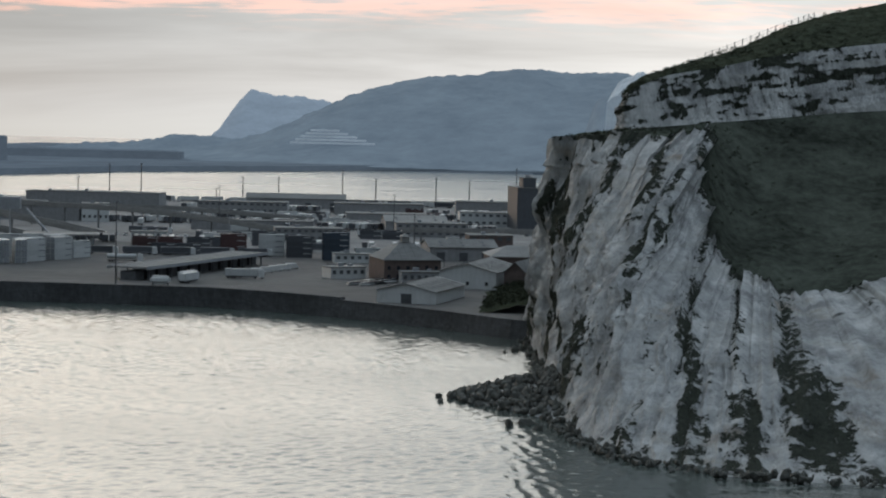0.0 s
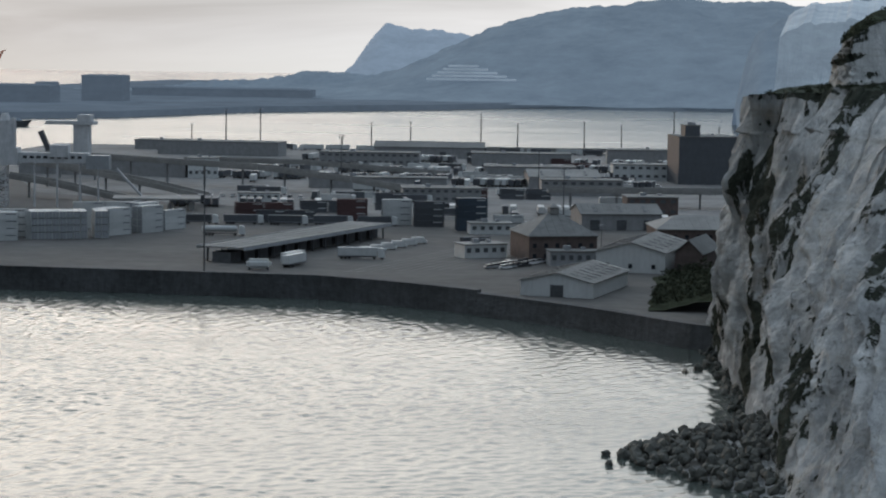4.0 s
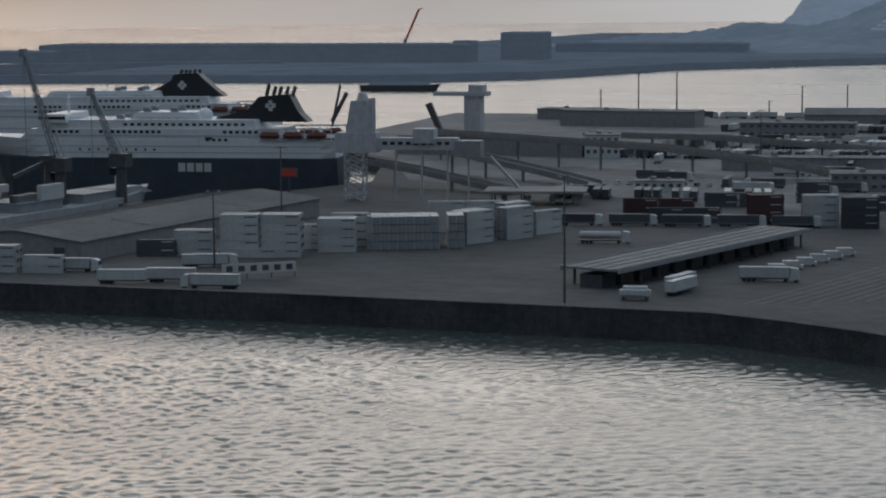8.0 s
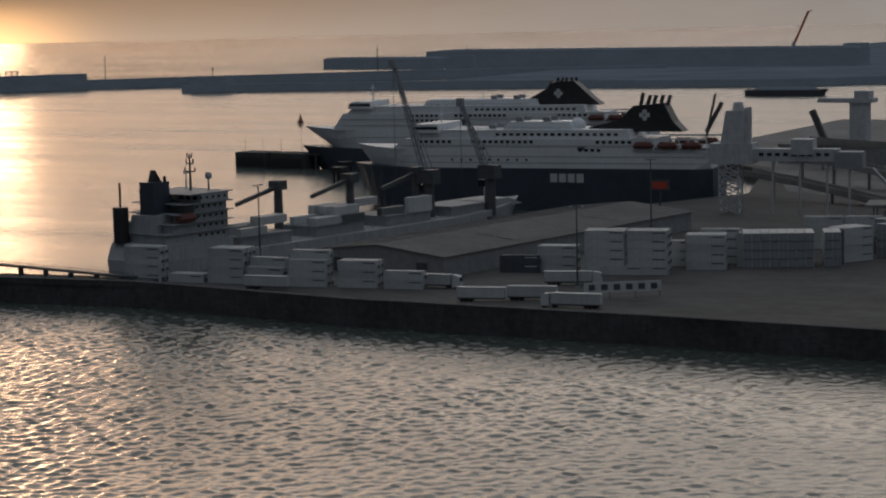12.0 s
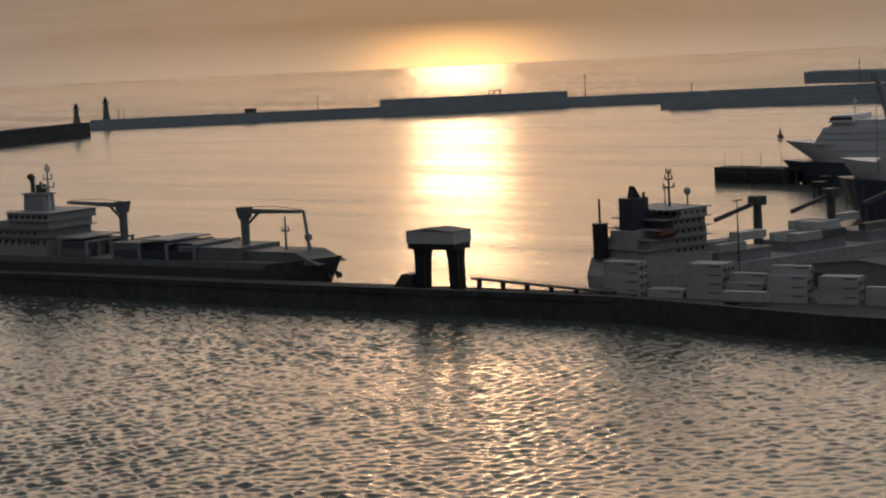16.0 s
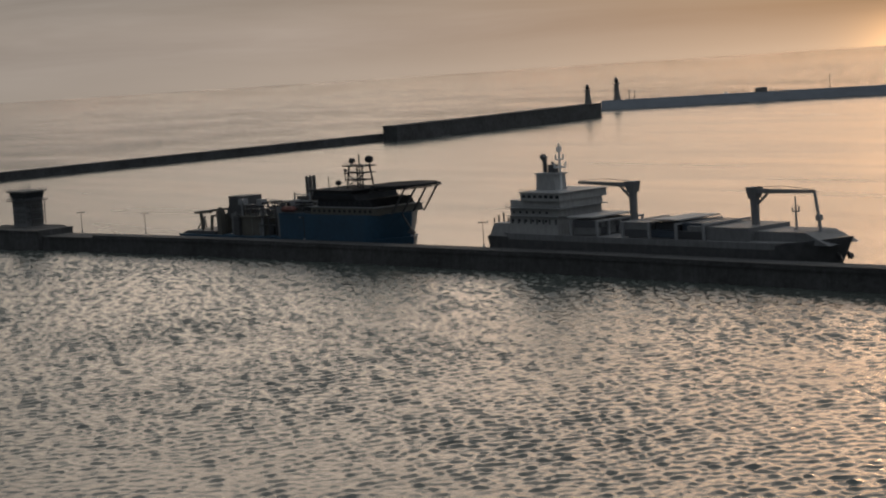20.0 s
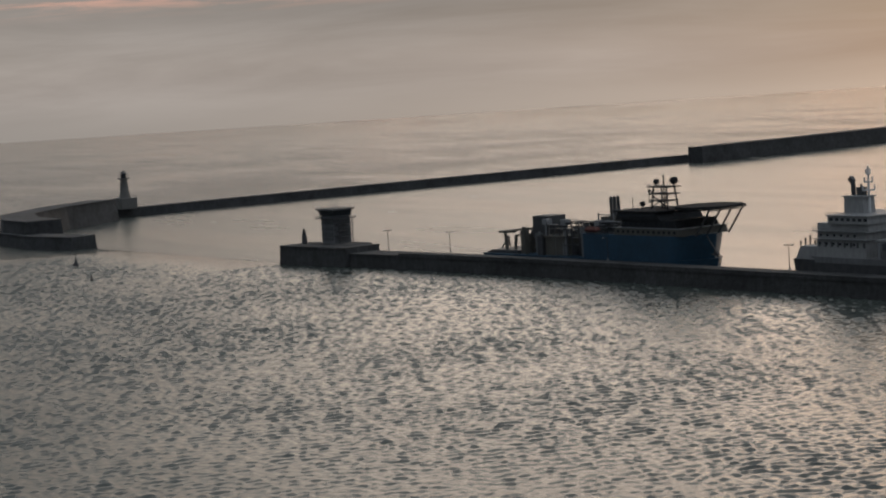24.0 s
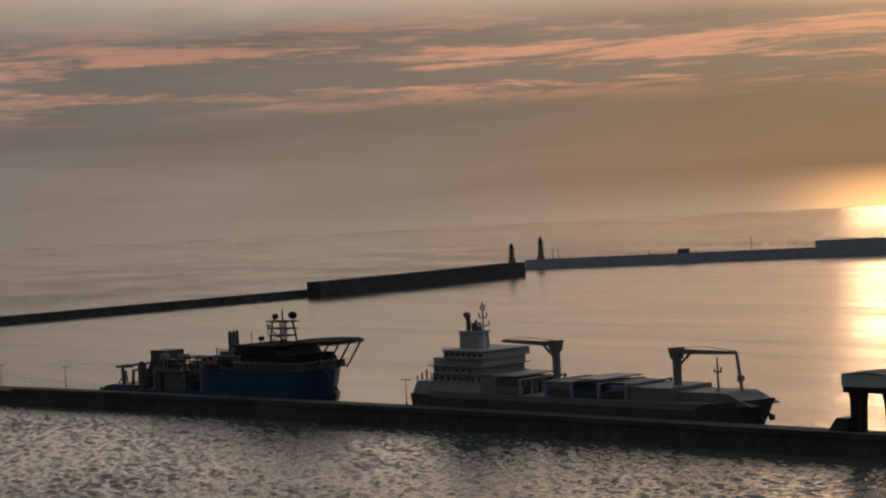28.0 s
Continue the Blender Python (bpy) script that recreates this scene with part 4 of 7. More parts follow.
        panes(t, [-h + 40 + 3.0 * k for k in range(18)], s * (B / 2 - 1.55), [30.3], 1.7, 1.1)
        for k in range(3):
            part("vent_box", box(BM(), -h + 70 + k * 12, -h + 73 + k * 12, s * 5 - 1.2, s * 5 + 1.2, 35.2 if 60 < 70 + k * 12 < 84 else 32.2, 37.0 if 60 < 70 + k * 12 < 84 else 34.0), M_GREY, t)
    bm = house(BM(), -h + 0.6, -h + 24, B - 3, 24, 25.0)
    part("aft_deck", bm, M_GREY, t)
    mast(t, h - 40, 0, 34.6, 43, 0.4, ((38, 5), (41, 3)))
    mast(t, h - 100, 0, 35, 39, 0.25, ((38, 2),))
    rail(t, [(h - 45, -B / 2 + 1, 32.2), (-h + 64, -B / 2 + 1, 32.2)])
    rail(t, [(h - 45, B / 2 - 1, 32.2), (-h + 64, B / 2 - 1, 32.2)])
    return t


ferry((-322, 812), (-481, 791), True, False)
ferry((-424, 987), (-612, 953), False, False)


def deck_crane(parent, x, y, z0, z1, reach, mat, tip=0.0, w=3.2):
    """A pedestal crane with its jib laid to rest along the ship."""
    bm = BM()
    tube(bm, x, y, z0, z1 - 4, w * 0.42, w * 0.5, 12)
    prism(bm, [(x - w * 0.5, y - w * 0.5), (x + w * 0.5, y - w * 0.5), (x + w * 0.5, y + w * 0.5), (x - w * 0.5, y + w * 0.5)], z1 - 4, z1, [(x - w * 0.75, y - w * 0.6), (x + w * 0.75, y - w * 0.6), (x + w * 0.75, y + w * 0.6), (x - w * 0.75, y + w * 0.6)])
    c = part("deck_crane", bm, mat, parent)
    s = 1 if reach > 0 else -1
    bm = BM()
    for d in (-1, 1):
        profile(bm, [(x, z1 - 2.2), (x, z1 - 0.6), (x + reach, z1 + tip - 0.2), (x + reach, z1 + tip - 1.1)], y + d * 0.9 - 0.35, y + d * 0.9 + 0.35)
    for k in range(7):
        beam(bm, (x + reach * (k + 1) / 8, y - 1, z1 - 1 + tip * (k + 1) / 8), (x + reach * (k + 1) / 8, y + 1, z1 - 1 + tip * (k + 1) / 8), 0.3)
    part("jib", bm, mat, c)
    bm = BM()
    beam(bm, (x + s * w * 0.4, y, z1 - 6), (x + s * (w * 0.5 + 4.5), y, z1 - 2), 0.7)
    part("brace", bm, mat, c)
    bm = BM()
    beam(bm, (x, y, z1), (x + reach * 0.5, y, z1 + 0.8 + tip * 0.5), 0.18)
    beam(bm, (x + reach * 0.5, y, z1 + 0.8 + tip * 0.5), (x + reach, y, z1 + tip), 0.18)
    part("cable", bm, M_DARK, c)
    return c


def container_ship(a, b):
    L = (Vector(b) - Vector(a)).length
    h, B = L / 2, 26.0
    t = thing("container_ship", lie(a, b), "grey container ship with white bridge and two deck cranes", "cargo ship")
    part("hull", hull(L, B, 10.5, 3.2, bow=0.16, stern=0.1, rake=9), M_DARK, t)
    part("bulwark", hull(L * 0.9, B + 0.3, 11.8, 0.4, bow=0.1, stern=0.02, z_from=9.6), M_SHIPGREY, t, "grey bulwark strip")
    bm = house(BM(), h - 36, h - 4, 16, 11, 15.2, 0, 10)
    part("forecastle", bm, M_SHIPGREY, t)
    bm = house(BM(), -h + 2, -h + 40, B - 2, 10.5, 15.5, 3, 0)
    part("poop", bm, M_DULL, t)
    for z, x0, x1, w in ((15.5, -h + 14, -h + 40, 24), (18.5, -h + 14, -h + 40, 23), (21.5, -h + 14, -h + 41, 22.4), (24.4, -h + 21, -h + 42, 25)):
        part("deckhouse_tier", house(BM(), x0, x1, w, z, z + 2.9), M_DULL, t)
    bm = BM()
    for z, x0, x1 in ((18.4, -h + 13, -h + 41), (21.4, -h + 13, -h + 42), (27.3, -h + 20, -h + 43)):
        house(bm, x0, x1, 26, z, z + 0.25)
    part("deck_edge", bm, M_GREY, t)
    for s in (-1, 1):
        panes(t, [-h + 23 + 3.0 * k for k in range(7)], s * 12.55, [26.0], 1.8, 1.1)
        panes(t, [-h + 16 + 3.6 * k for k in range(6)], s * 11.6, [19.9], 1.0, 0.9)
        panes(t, [-h + 16 + 3.6 * k for k in range(6)], s * 12.1, [16.8], 1.0, 0.9)
    bm = BM()
    profile(bm, [(-h + 20, 27.5), (-h + 30.5, 27.5), (-h + 30, 34), (-h + 20.5, 34)], -3, 3); box(bm, -h + 19.4, -h + 31, -3.4, 3.4, 33.4, 33.8)
    fun = part("funnel", bm, M_DULL, t)
    bm = BM()
    tube(bm, -h + 22.4, 0, 34, 39.5, 0.9)
    beam(bm, (-h + 22.6, 0, 39), (-h + 21.0, 0, 40.4), 1.8)
    tube(bm, -h + 25.6, 1, 34, 38, 0.5)
    box(bm, -h + 25, -h + 28.6, -1, 1, 34, 37)
    part("exhaust_pipe", bm, M_DARK, fun)
    mast(t, -h + 30.5, 0, 27.5, 45, 0.6, ((36, 6), (39, 4), (42, 2)))
    mast(t, -h + 12, 3, 15, 20, 0.2)
    for k in range(8):
        x = -h + 15 + k * 3.4
        part("door", box(BM(), x, x + 0.9, -12.15 - (0.0), -12.02, 15.6, 17.5), M_DARK, t)
    rail(t, [(-h + 21, -12.6, 27.5), (-h + 42, -12.6, 27.5)], 1.1, 2.5)
    rail(t, [(-h + 13, -12.9, 21.6), (-h + 41, -12.9, 21.6)], 1.1, 2.5)
    bm = BM()
    for k in range(7):
        beam(bm, (-h + 3 + k * 1.6, -10 + k, 15.5), (-h + 3 + k * 1.6, -10 + k, 17.2 + (k % 3)), 0.5)
    part("mooring_gear", bm, M_DARK, t)
    deck_crane(t, -h + 68, 0, 11, 31.0, -27, M_SHIPGREY)
    deck_crane(t, h - 42, 0, 11, 29.5, 26, M_SHIPGREY, -0.6)
    part("deck_store", house(BM(), h - 64, h - 36, 22, 10.5, 16.5), M_SHIPGREY, t)
    # hatch covers, containers and lashing towers
    rnd = random.Random(11)
    mats = (M_BOXD, M_SHIPGREY, M_BOXB, M_BOXD, M_SHIPGREY)
    boxes = {}
    for m in mats:
        if m not in boxes:
            bm = BM(); side = [(-6.05 + q * 0.8 + d, w) for q in range(15) for d, w in ((0, 1.14), (0.15, 1.2), (0.5, 1.2), (0.65, 1.14))]
            prism(bm, [(x, -y) for x, y in side] + [(x, y) for x, y in side[::-1]], 0, 2.55)
            boxes[m] = part("container", bm, m, t)
            boxes[m].location = (-h + 52, 0, 12.2)
    for k, x in enumerate((-h + 54, -h + 80, -h + 93, -h + 106)):
        for y in range(-4, 5):
            top = 2 if abs(y) < 4 else rnd.choice((1, 2))
            for z in range(top):
                m = rnd.choice(mats)
                twin(boxes[m], (x, y * 2.6, 12.2 + z * 2.65), "container")
    for x in (-h + 47, -h + 60.5, -h + 73.5, -h + 86.5, -h + 99.5, -h + 112.5):
        bm = BM()
        box(bm, x - 0.5, x + 0.5, -12.4, 12.4, 16.9, 17.6)
        for y in (-12, -6, 0, 6, 12):
            box(bm, x - 0.5, x + 0.5, y - 0.4, y + 0.4, 10.5, 16.9)
        part("lashing_bridge", bm, M_GREY, t)
    for x in (-h + 50, -h + 93):
        part("hatch_cover", box(BM(), x - 6, x + 7, -11, 11, 18.2, 18.7), M_DULL, t, "pale folded hatch cover")
    mast(t, h - 24, 0, 14, 26.5, 0.5, ((21.5, 3.4),), M_GREY)
    bm = BM()
    beam(bm, (h - 13.5, 0, 14), (h - 15.5, 0, 28), 0.8)
    beam(bm, (h - 14.0, 0, 18.5), (h - 14.2, 0, 20.5), 1.8)
    part("crane_rest", bm, M_GREY, t)
    bm = BM()
    for s in (-1, 1):
        beam(bm, (h - 5, s * 2.4, 8), (h - 3.6, s * 2.9, 6.5), 1.1)
        beam(bm, (h - 4.4, s * 3, 6.2), (h - 3.2, s * 2.6, 6.9), 1.6)
    part("anchor", bm, M_BLACK, t)
    rail(t, [(h - 20, -6, 15.2), (h - 4, -1, 13.8), (h - 20, 6, 15.2)])
    return t


container_ship((-671, 494.3), (-504, 512.2))


def cable_ship(a, b):
    L = (Vector(b) - Vector(a)).length
    h, B = L / 2, 26.0
    t = thing("cable_ship", lie(a, b), "blue offshore cable-laying ship with helideck over its bow beside the arm", "work ship")
    t.scale = (1, 1, 0.83)
    part("hull", hull(L, B, 8.6, 0.8, bow=0.12, stern=0.02, rake=3), M_BLUE, t)
    bm = hull(L * 0.5, B - 0.2, 21.0, 0.5, bow=0.2, stern=0.02, rake=2, z_from=8.2)
    bmesh.ops.translate(bm, verts=bm.verts, vec=(L * 0.247, 0, 0))
    part("forward_hull", bm, M_BLUE, t)
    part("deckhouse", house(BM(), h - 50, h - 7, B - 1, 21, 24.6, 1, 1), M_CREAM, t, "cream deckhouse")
    part("upper_house", house(BM(), h - 46, h - 11, B - 3, 24.6, 28.4, 1, 2), M_BACKLIT, t, "upper deckhouse darkened as against the low sun")
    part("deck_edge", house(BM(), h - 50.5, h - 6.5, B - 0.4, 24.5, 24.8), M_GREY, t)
    bridge = part("bridge", house(BM(), h - 49, h - 21, B - 2, 28.4, 32.6, 2, 3), M_BACKLIT, t)
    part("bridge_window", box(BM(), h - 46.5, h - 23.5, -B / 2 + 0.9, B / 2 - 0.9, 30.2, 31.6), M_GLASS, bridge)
    part("bridge_roof", house(BM(), h - 50, h - 22, B - 1, 32.6, 33.1), M_BACKLIT, bridge)
    for s in (-1, 1):
        panes(t, [h - 47 + 3.2 * k for k in range(12)], s * (B / 2 - 0.45), [22.8], 1.3, 1.2)
        panes(t, [h - 43 + 3.2 * k for k in range(9)], s * (B / 2 - 1.45), [26.6], 1.3, 1.2)
    rail(t, [(h - 49.5, -B / 2 + 0.6, 33.1), (h - 23, -B / 2 + 0.6, 33.1)], 1.3, 2.4)
    rail(t, [(h - 72, -B / 2 + 0.4, 21), (h - 50, -B / 2 + 0.4, 21)], 1.3, 2.4)
    for x, y, w, z in ((h - 71, -6, 4, 25.5), (h - 71, 4, 5, 27), (h - 57, -8, 4, 24), (h - 56, 5, 4.5, 26)):
        part("vent_house", prism(BM(), [(x, y - w / 2), (x + w, y - w / 2), (x + w, y + w / 2), (x, y + w / 2)], 21, z), M_BACKLIT, t)
    part("pipe_bridge", beam(beam(BM(), (h - 90, -9, 25.5), (h - 52, -9, 26.5), 0.7), (h - 90, -9, 23.8), (h - 52, -9, 24.8), 0.5), M_BACKLIT, t)
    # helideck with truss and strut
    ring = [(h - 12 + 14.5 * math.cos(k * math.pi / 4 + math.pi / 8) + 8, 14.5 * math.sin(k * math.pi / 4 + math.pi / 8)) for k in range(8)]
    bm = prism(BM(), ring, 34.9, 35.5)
    deck = part("helideck", bm, M_BACKLIT, t, "flat dark helideck on a truss")
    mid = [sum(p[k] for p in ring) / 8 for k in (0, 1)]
    part("safety_net", prism(BM(), ring, 34.5, 34.8, [(mid[0] + (x - mid[0]) * 1.1, mid[1] + (y - mid[1]) * 1.1) for x, y in ring]), M_BACKLIT, deck)
    bm = BM()
    for y in (-9, -3, 3, 9):
        beam(bm, (h - 16, y, 32), (h + 8.5, y, 34.4), 0.5)
        for k in range(6):
            beam(bm, (h - 14 + k * 4, y, 32.2 + k * 0.4), (h - 12 + k * 4, y, 34.6), 0.35)
        beam(bm, (h - 3, y, 21), (h + 6, y, 34), 0.6)
    for k in range(5):
        beam(bm, (h - 14 + 5 * k, -10, 33.4), (h - 14 + 5 * k, 10, 33.4), 0.4)
    part("truss", bm, M_DARK, deck)
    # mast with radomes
    m = part("mast", beam(BM(), (h - 31, 0, 33), (h - 31, 0, 50), 0.45), M_BACKLIT, t, "dark lattice radar mast")
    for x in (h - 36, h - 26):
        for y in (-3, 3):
            part("mast_leg", beam(BM(), (x, y, 33), (x + (1 if x < h - 31 else -1), y * 0.7, 44.5), 0.7), M_BACKLIT, m)
        part("mast_brace", beam(BM(), (x, -3, 34), (2 * (h - 31) - x, -2.2, 40), 0.4), M_BACKLIT, m)
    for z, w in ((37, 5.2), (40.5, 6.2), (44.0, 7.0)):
        part("mast_platform", box(BM(), h - 31 - w, h - 31 + w, -3.4, 3.4, z, z + 0.45), M_BACKLIT, m)
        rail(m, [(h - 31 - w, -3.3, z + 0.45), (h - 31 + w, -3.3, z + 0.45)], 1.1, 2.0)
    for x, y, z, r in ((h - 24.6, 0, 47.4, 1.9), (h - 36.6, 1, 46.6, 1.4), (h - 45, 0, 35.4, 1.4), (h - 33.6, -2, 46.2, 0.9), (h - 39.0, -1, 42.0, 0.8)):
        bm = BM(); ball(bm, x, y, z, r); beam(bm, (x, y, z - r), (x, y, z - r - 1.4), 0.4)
        part("radome", bm, M_BACKLIT, m, smooth=True)
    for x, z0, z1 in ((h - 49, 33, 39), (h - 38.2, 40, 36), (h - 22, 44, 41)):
        part("whip_aerial", beam(BM(), (x, -2, z0), (x, -2, z1), 0.25), M_BACKLIT, m)
    # exhaust stack with twin pipes
    bm = BM()
    box(bm, h - 67, h - 61, -5, 5, 21, 29)
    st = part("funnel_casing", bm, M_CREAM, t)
    for y in (-2.6, -0.6, 1.4):
        bm = BM(); tube(bm, h - 62.5, y, 29, 38.5, 0.75); tube(bm, h - 62.5, y, 38.5, 39.4, 0.7, 0.3)
        part("exhaust_pipe", bm, M_DARK, st)
    bm = BM()
    for z in (24, 27, 30):
        for y in (-5.4, 5.4):
            beam(bm, (h - 68, y, z), (h - 58, y, z), 0.4)
    for x in (h - 68, h - 58):
        for y in (-5.4, 5.4):
            beam(bm, (x, y, 20), (x, y, 31), 0.5)
    part("ladder_frame", bm, M_GREY, st)
    # working deck: carousel, towers, modules, cranes
    rnd = random.Random(5)
    bm = BM(); tube(bm, -h + 50, 0, 8.6, 18, 11.5, 11.5, 28); tube(bm, -h + 50, 0, 18, 18.8, 12.1, 12.1, 28)
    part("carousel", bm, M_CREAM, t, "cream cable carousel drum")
    bm = BM(); box(bm, -h + 32, -h + 38, -4, 4, 8.6, 16); profile(bm, [(-h + 28, 19), (-h + 31, 16), (-h + 39, 16), (-h + 41, 24), (-h + 41, 28.5), (-h + 30, 28.5), (-h + 30, 24)], -5, 5)
    part("lay_tower", bm, M_DARK, t)
    bm = BM()
    for k in range(9):
        beam(bm, (-h + 62 + k * 3.4, -6, 22.5), (-h + 62 + k * 3.4, -6, 26.5), 0.4)
        beam(bm, (-h + 62 + k * 3.4, -6, 22.5), (-h + 65.4 + k * 3.4, -6, 26.5), 0.3)
    beam(bm, (-h + 60, -6, 26.5), (-h + 94, -6, 26.5), 0.6); beam(bm, (-h + 60, -6, 22.5), (-h + 94, -6, 22.5), 0.6)
    part("gantry_truss", bm, M_GREY, t)
    for k in range(34):
        x, y, w, l, z = -h + 24 + k * 1.95 + rnd.uniform(-2, 2), rnd.uniform(-10, 9), rnd.uniform(2, 4.5), rnd.uniform(2, 6), rnd.uniform(14, 22) + (5 if 30 < k * 1.95 < 60 and k % 3 == 0 else 0)
        bm = BM(); box(bm, x, x + l, y - w / 2, y + w / 2, 8.6, z); box(bm, x + l * 0.2, x + l * 0.6, y - w * 0.3, y + w * 0.3, z, z + rnd.uniform(0.5, 2.2))
        beam(bm, (x + l, y, z - 1), (x + l, y, z + rnd.uniform(0.5, 3)), 0.25)
        part("deck_module", bm, rnd.choice((M_CREAM, M_DARK, M_DARK, M_SHIPGREY, M_RUST, M_SHIPGREY)), t)
    for k in range(7):
        x, z = -h + 46 + k * 8.5, rnd.uniform(21, 27)
        bm = BM()
        for y in (-9.5, -5.5):
            for d in (0, 5):
                beam(bm, (x + d, y, 8.6), (x + d, y, z), 0.5)
        for d in (14, 18, 22):
            if d < z:
                box(bm, x - 0.4, x + 5.4, -9.9, -5.1, d, d + 0.3)
        box(bm, x - 0.3, x + 5.3, -9.8, -5.2, z - 0.3, z)
        for d in (0, 5):
            beam(bm, (x + d, -9.8, z), (x + d, -9.8, z + 1.1), 0.15)
        beam(bm, (x, -9.8, z + 1.1), (x + 5, -9.8, z + 1.1), 0.15)
        part("platform_frame", bm, M_DARK, t)
    for x in (-h + 44, -h + 57, -h + 80):
        bm = BM(); tube(bm, x, -8, 8.6, 24.5, 1.1, 1.0); box(bm, x - 1.6, x + 1.6, -9.6, -6.4, 24.5, 27.5)
        part("winch_post", bm, M_GREY, t)
    # stern frame and small crane
    bm = BM()
    for y in (-8, 8):
        beam(bm, (-h + 14, y, 8.5), (-h + 13, y, 20), 1.1)
        beam(bm, (-h + 20, y, 8.5), (-h + 21, y, 18), 1.0)
        beam(bm, (-h + 9, y, 19.6), (-h + 21, y, 20.2), 1.2)
    beam(bm, (-h + 9, -8, 19.6), (-h + 9, 8, 19.6), 1.2); beam(bm, (-h + 21, -8, 18), (-h + 21, 8, 18), 1.0)
    part("a_frame", bm, M_CREAM, t)
    bm = BM()
    beam(bm, (-h + 2, -3, 8.5), (-h + 5, 0, 16.5), 0.6); beam(bm, (-h + 8, -3, 8.5), (-h + 5, 0, 16.5), 0.6); beam(bm, (-h + 2, 3, 8.5), (-h + 5, 0, 16.5), 0.5)
    part("stern_tripod", bm, M_DARK, t)
    bm = house(BM(), -h + 1, -h + 26, B - 4, 8.4, 10.4, 6, 0)
    part("stern_deck", bm, M_DARK, t)
    # bow davit
    bm = BM()
    beam(bm, (h - 2, -4, 21), (h + 4.5, -4, 11), 0.5); beam(bm, (h + 0.5, -4, 12), (h + 4.5, -4, 11), 0.5); beam(bm, (h + 2.5, -4, 13.5), (h + 4.4, -4, 11.4), 1.4)
    part("bow_davit", bm, M_DARK, t)
    lifeboat(t, h - 64, -B / 2 + 0.5, 22, M_RUST)
    return t


cable_ship((-866.5, 463.2), (-723.5, 485.0))


def reefer(a, b):
    L = (Vector(b) - Vector(a)).length
    h, B = L / 2, 23.0
    t = thing("cargo_ship", lie(a, b), "white refrigerated cargo ship with dark funnel berthed by the warehouse", "cargo ship")
    part("hull", hull(L, B, 9.6, 3.0, bow=0.2, stern=0.08, rake=10), M_DULL, t, "grey-white hull with streaks")
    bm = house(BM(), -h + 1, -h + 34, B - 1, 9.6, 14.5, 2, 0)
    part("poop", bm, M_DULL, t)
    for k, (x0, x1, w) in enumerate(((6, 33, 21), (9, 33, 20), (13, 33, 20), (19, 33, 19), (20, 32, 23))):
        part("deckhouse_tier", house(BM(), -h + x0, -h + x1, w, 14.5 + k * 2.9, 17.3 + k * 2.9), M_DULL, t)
    bm = BM()
    for k in range(5):
        house(bm, -h + 5 + 2.5 * k, -h + 34, 23.4, 17.25 + k * 2.9, 17.5 + k * 2.9)
    part("deck_edge", bm, M_GREY, t)
    for k in range(5):
        panes(t, [-h + 20 + 2.6 * j for j in range(5)], -(9.5 if k < 4 else 11.5) - 0.05 - (0.5 if k in (1, 2) else 1.0 if k == 0 else 0), [16.1 + k * 2.9], 0.8, 0.8)
    for j in range(7):
        bm = BM()
        box(bm, -h + 19.9, -h + 20.1, -9 + j * 3 - 0.9, -9 + j * 3 + 0.9, 27.0, 28.2)
        part("bridge_window", bm, M_GLASS, t)
    bm = BM(); profile(bm, [(-h + 8, 23), (-h + 15, 23), (-h + 15, 33), (-h + 8, 33)], -3.0, 3.0)
    fun = part("funnel", bm, M_NAVY, t, "dark navy funnel")
    part("funnel_casing", house(BM(), -h + 6, -h + 17, 11, 17.3, 23, 0.5, 0), M_DULL, t)
    bm = BM(); profile(bm, [(-h + 10, 33), (-h + 13.5, 33), (-h + 11, 36.6)], -1.2, 1.2); tube(bm, -h + 14, -2, 33, 34.6, 0.5)
    part("exhaust_pipe", bm, M_BLACK, fun)
    bm = BM(); tube(bm, -h + 3.5, 7, 14.5, 25.5, 2.4, 2.4, 16); beam(bm, (-h + 3.5, 7, 25), (-h + 3.5, 7, 33), 0.5)
    part("vent_post", bm, M_BLACK, t)
    mast(t, -h + 27, 0, 29, 40.5, 0.45, ((35, 4.5), (37.5, 3), (39.5, 2)), M_DARK)
    mast(t, -h + 30, 5, 29, 35, 0.3, ((34, 2),))
    bm = BM(); ball(bm, -h + 31, -4, 33.5, 1.2); beam(bm, (-h + 31, -4, 29), (-h + 31, -4, 33), 0.4)
    part("radome", bm, M_DULL, t, smooth=True)
    lifeboat(t, -h + 14, -11, 20.8, M_RUST, 7)
    # cargo hatches, deck boxes and deck gear
    rnd = random.Random(8)
    for k in range(4):
        x = -h + 52 + k * 36
        bm = BM(); house(bm, x - 12, x + 12, 16, 9.4, 12.6); house(bm, x - 12.3, x + 12.3, 16.6, 12.6, 13.2)
        part("hatch", bm, M_GREY, t)
    for x, top in ((-h + 70, 25.5), (-h + 106, 25), (-h + 142, 24.5)):
        bm = BM(); tube(bm, x, 3, 9.6, top, 1.7, 1.4, 14); box(bm, x - 2.2, x + 2.2, 0.8, 5.2, top, top + 3)
        c = part("deck_crane", bm, M_DARK, t)
        bm = BM(); beam(bm, (x, 3, top + 1), (x - 22, 1, top - 3.0), 0.9, 1.3)
        part("jib", bm, M_DARK, c)
    bm0 = BM(); box(bm0, -6.05, 6.05, -1.22, 1.22, 0, 2.6)
    cb = part("container", bm0, M_BOX, t)
    cb.location = (-h + 90, -4, 13.2)
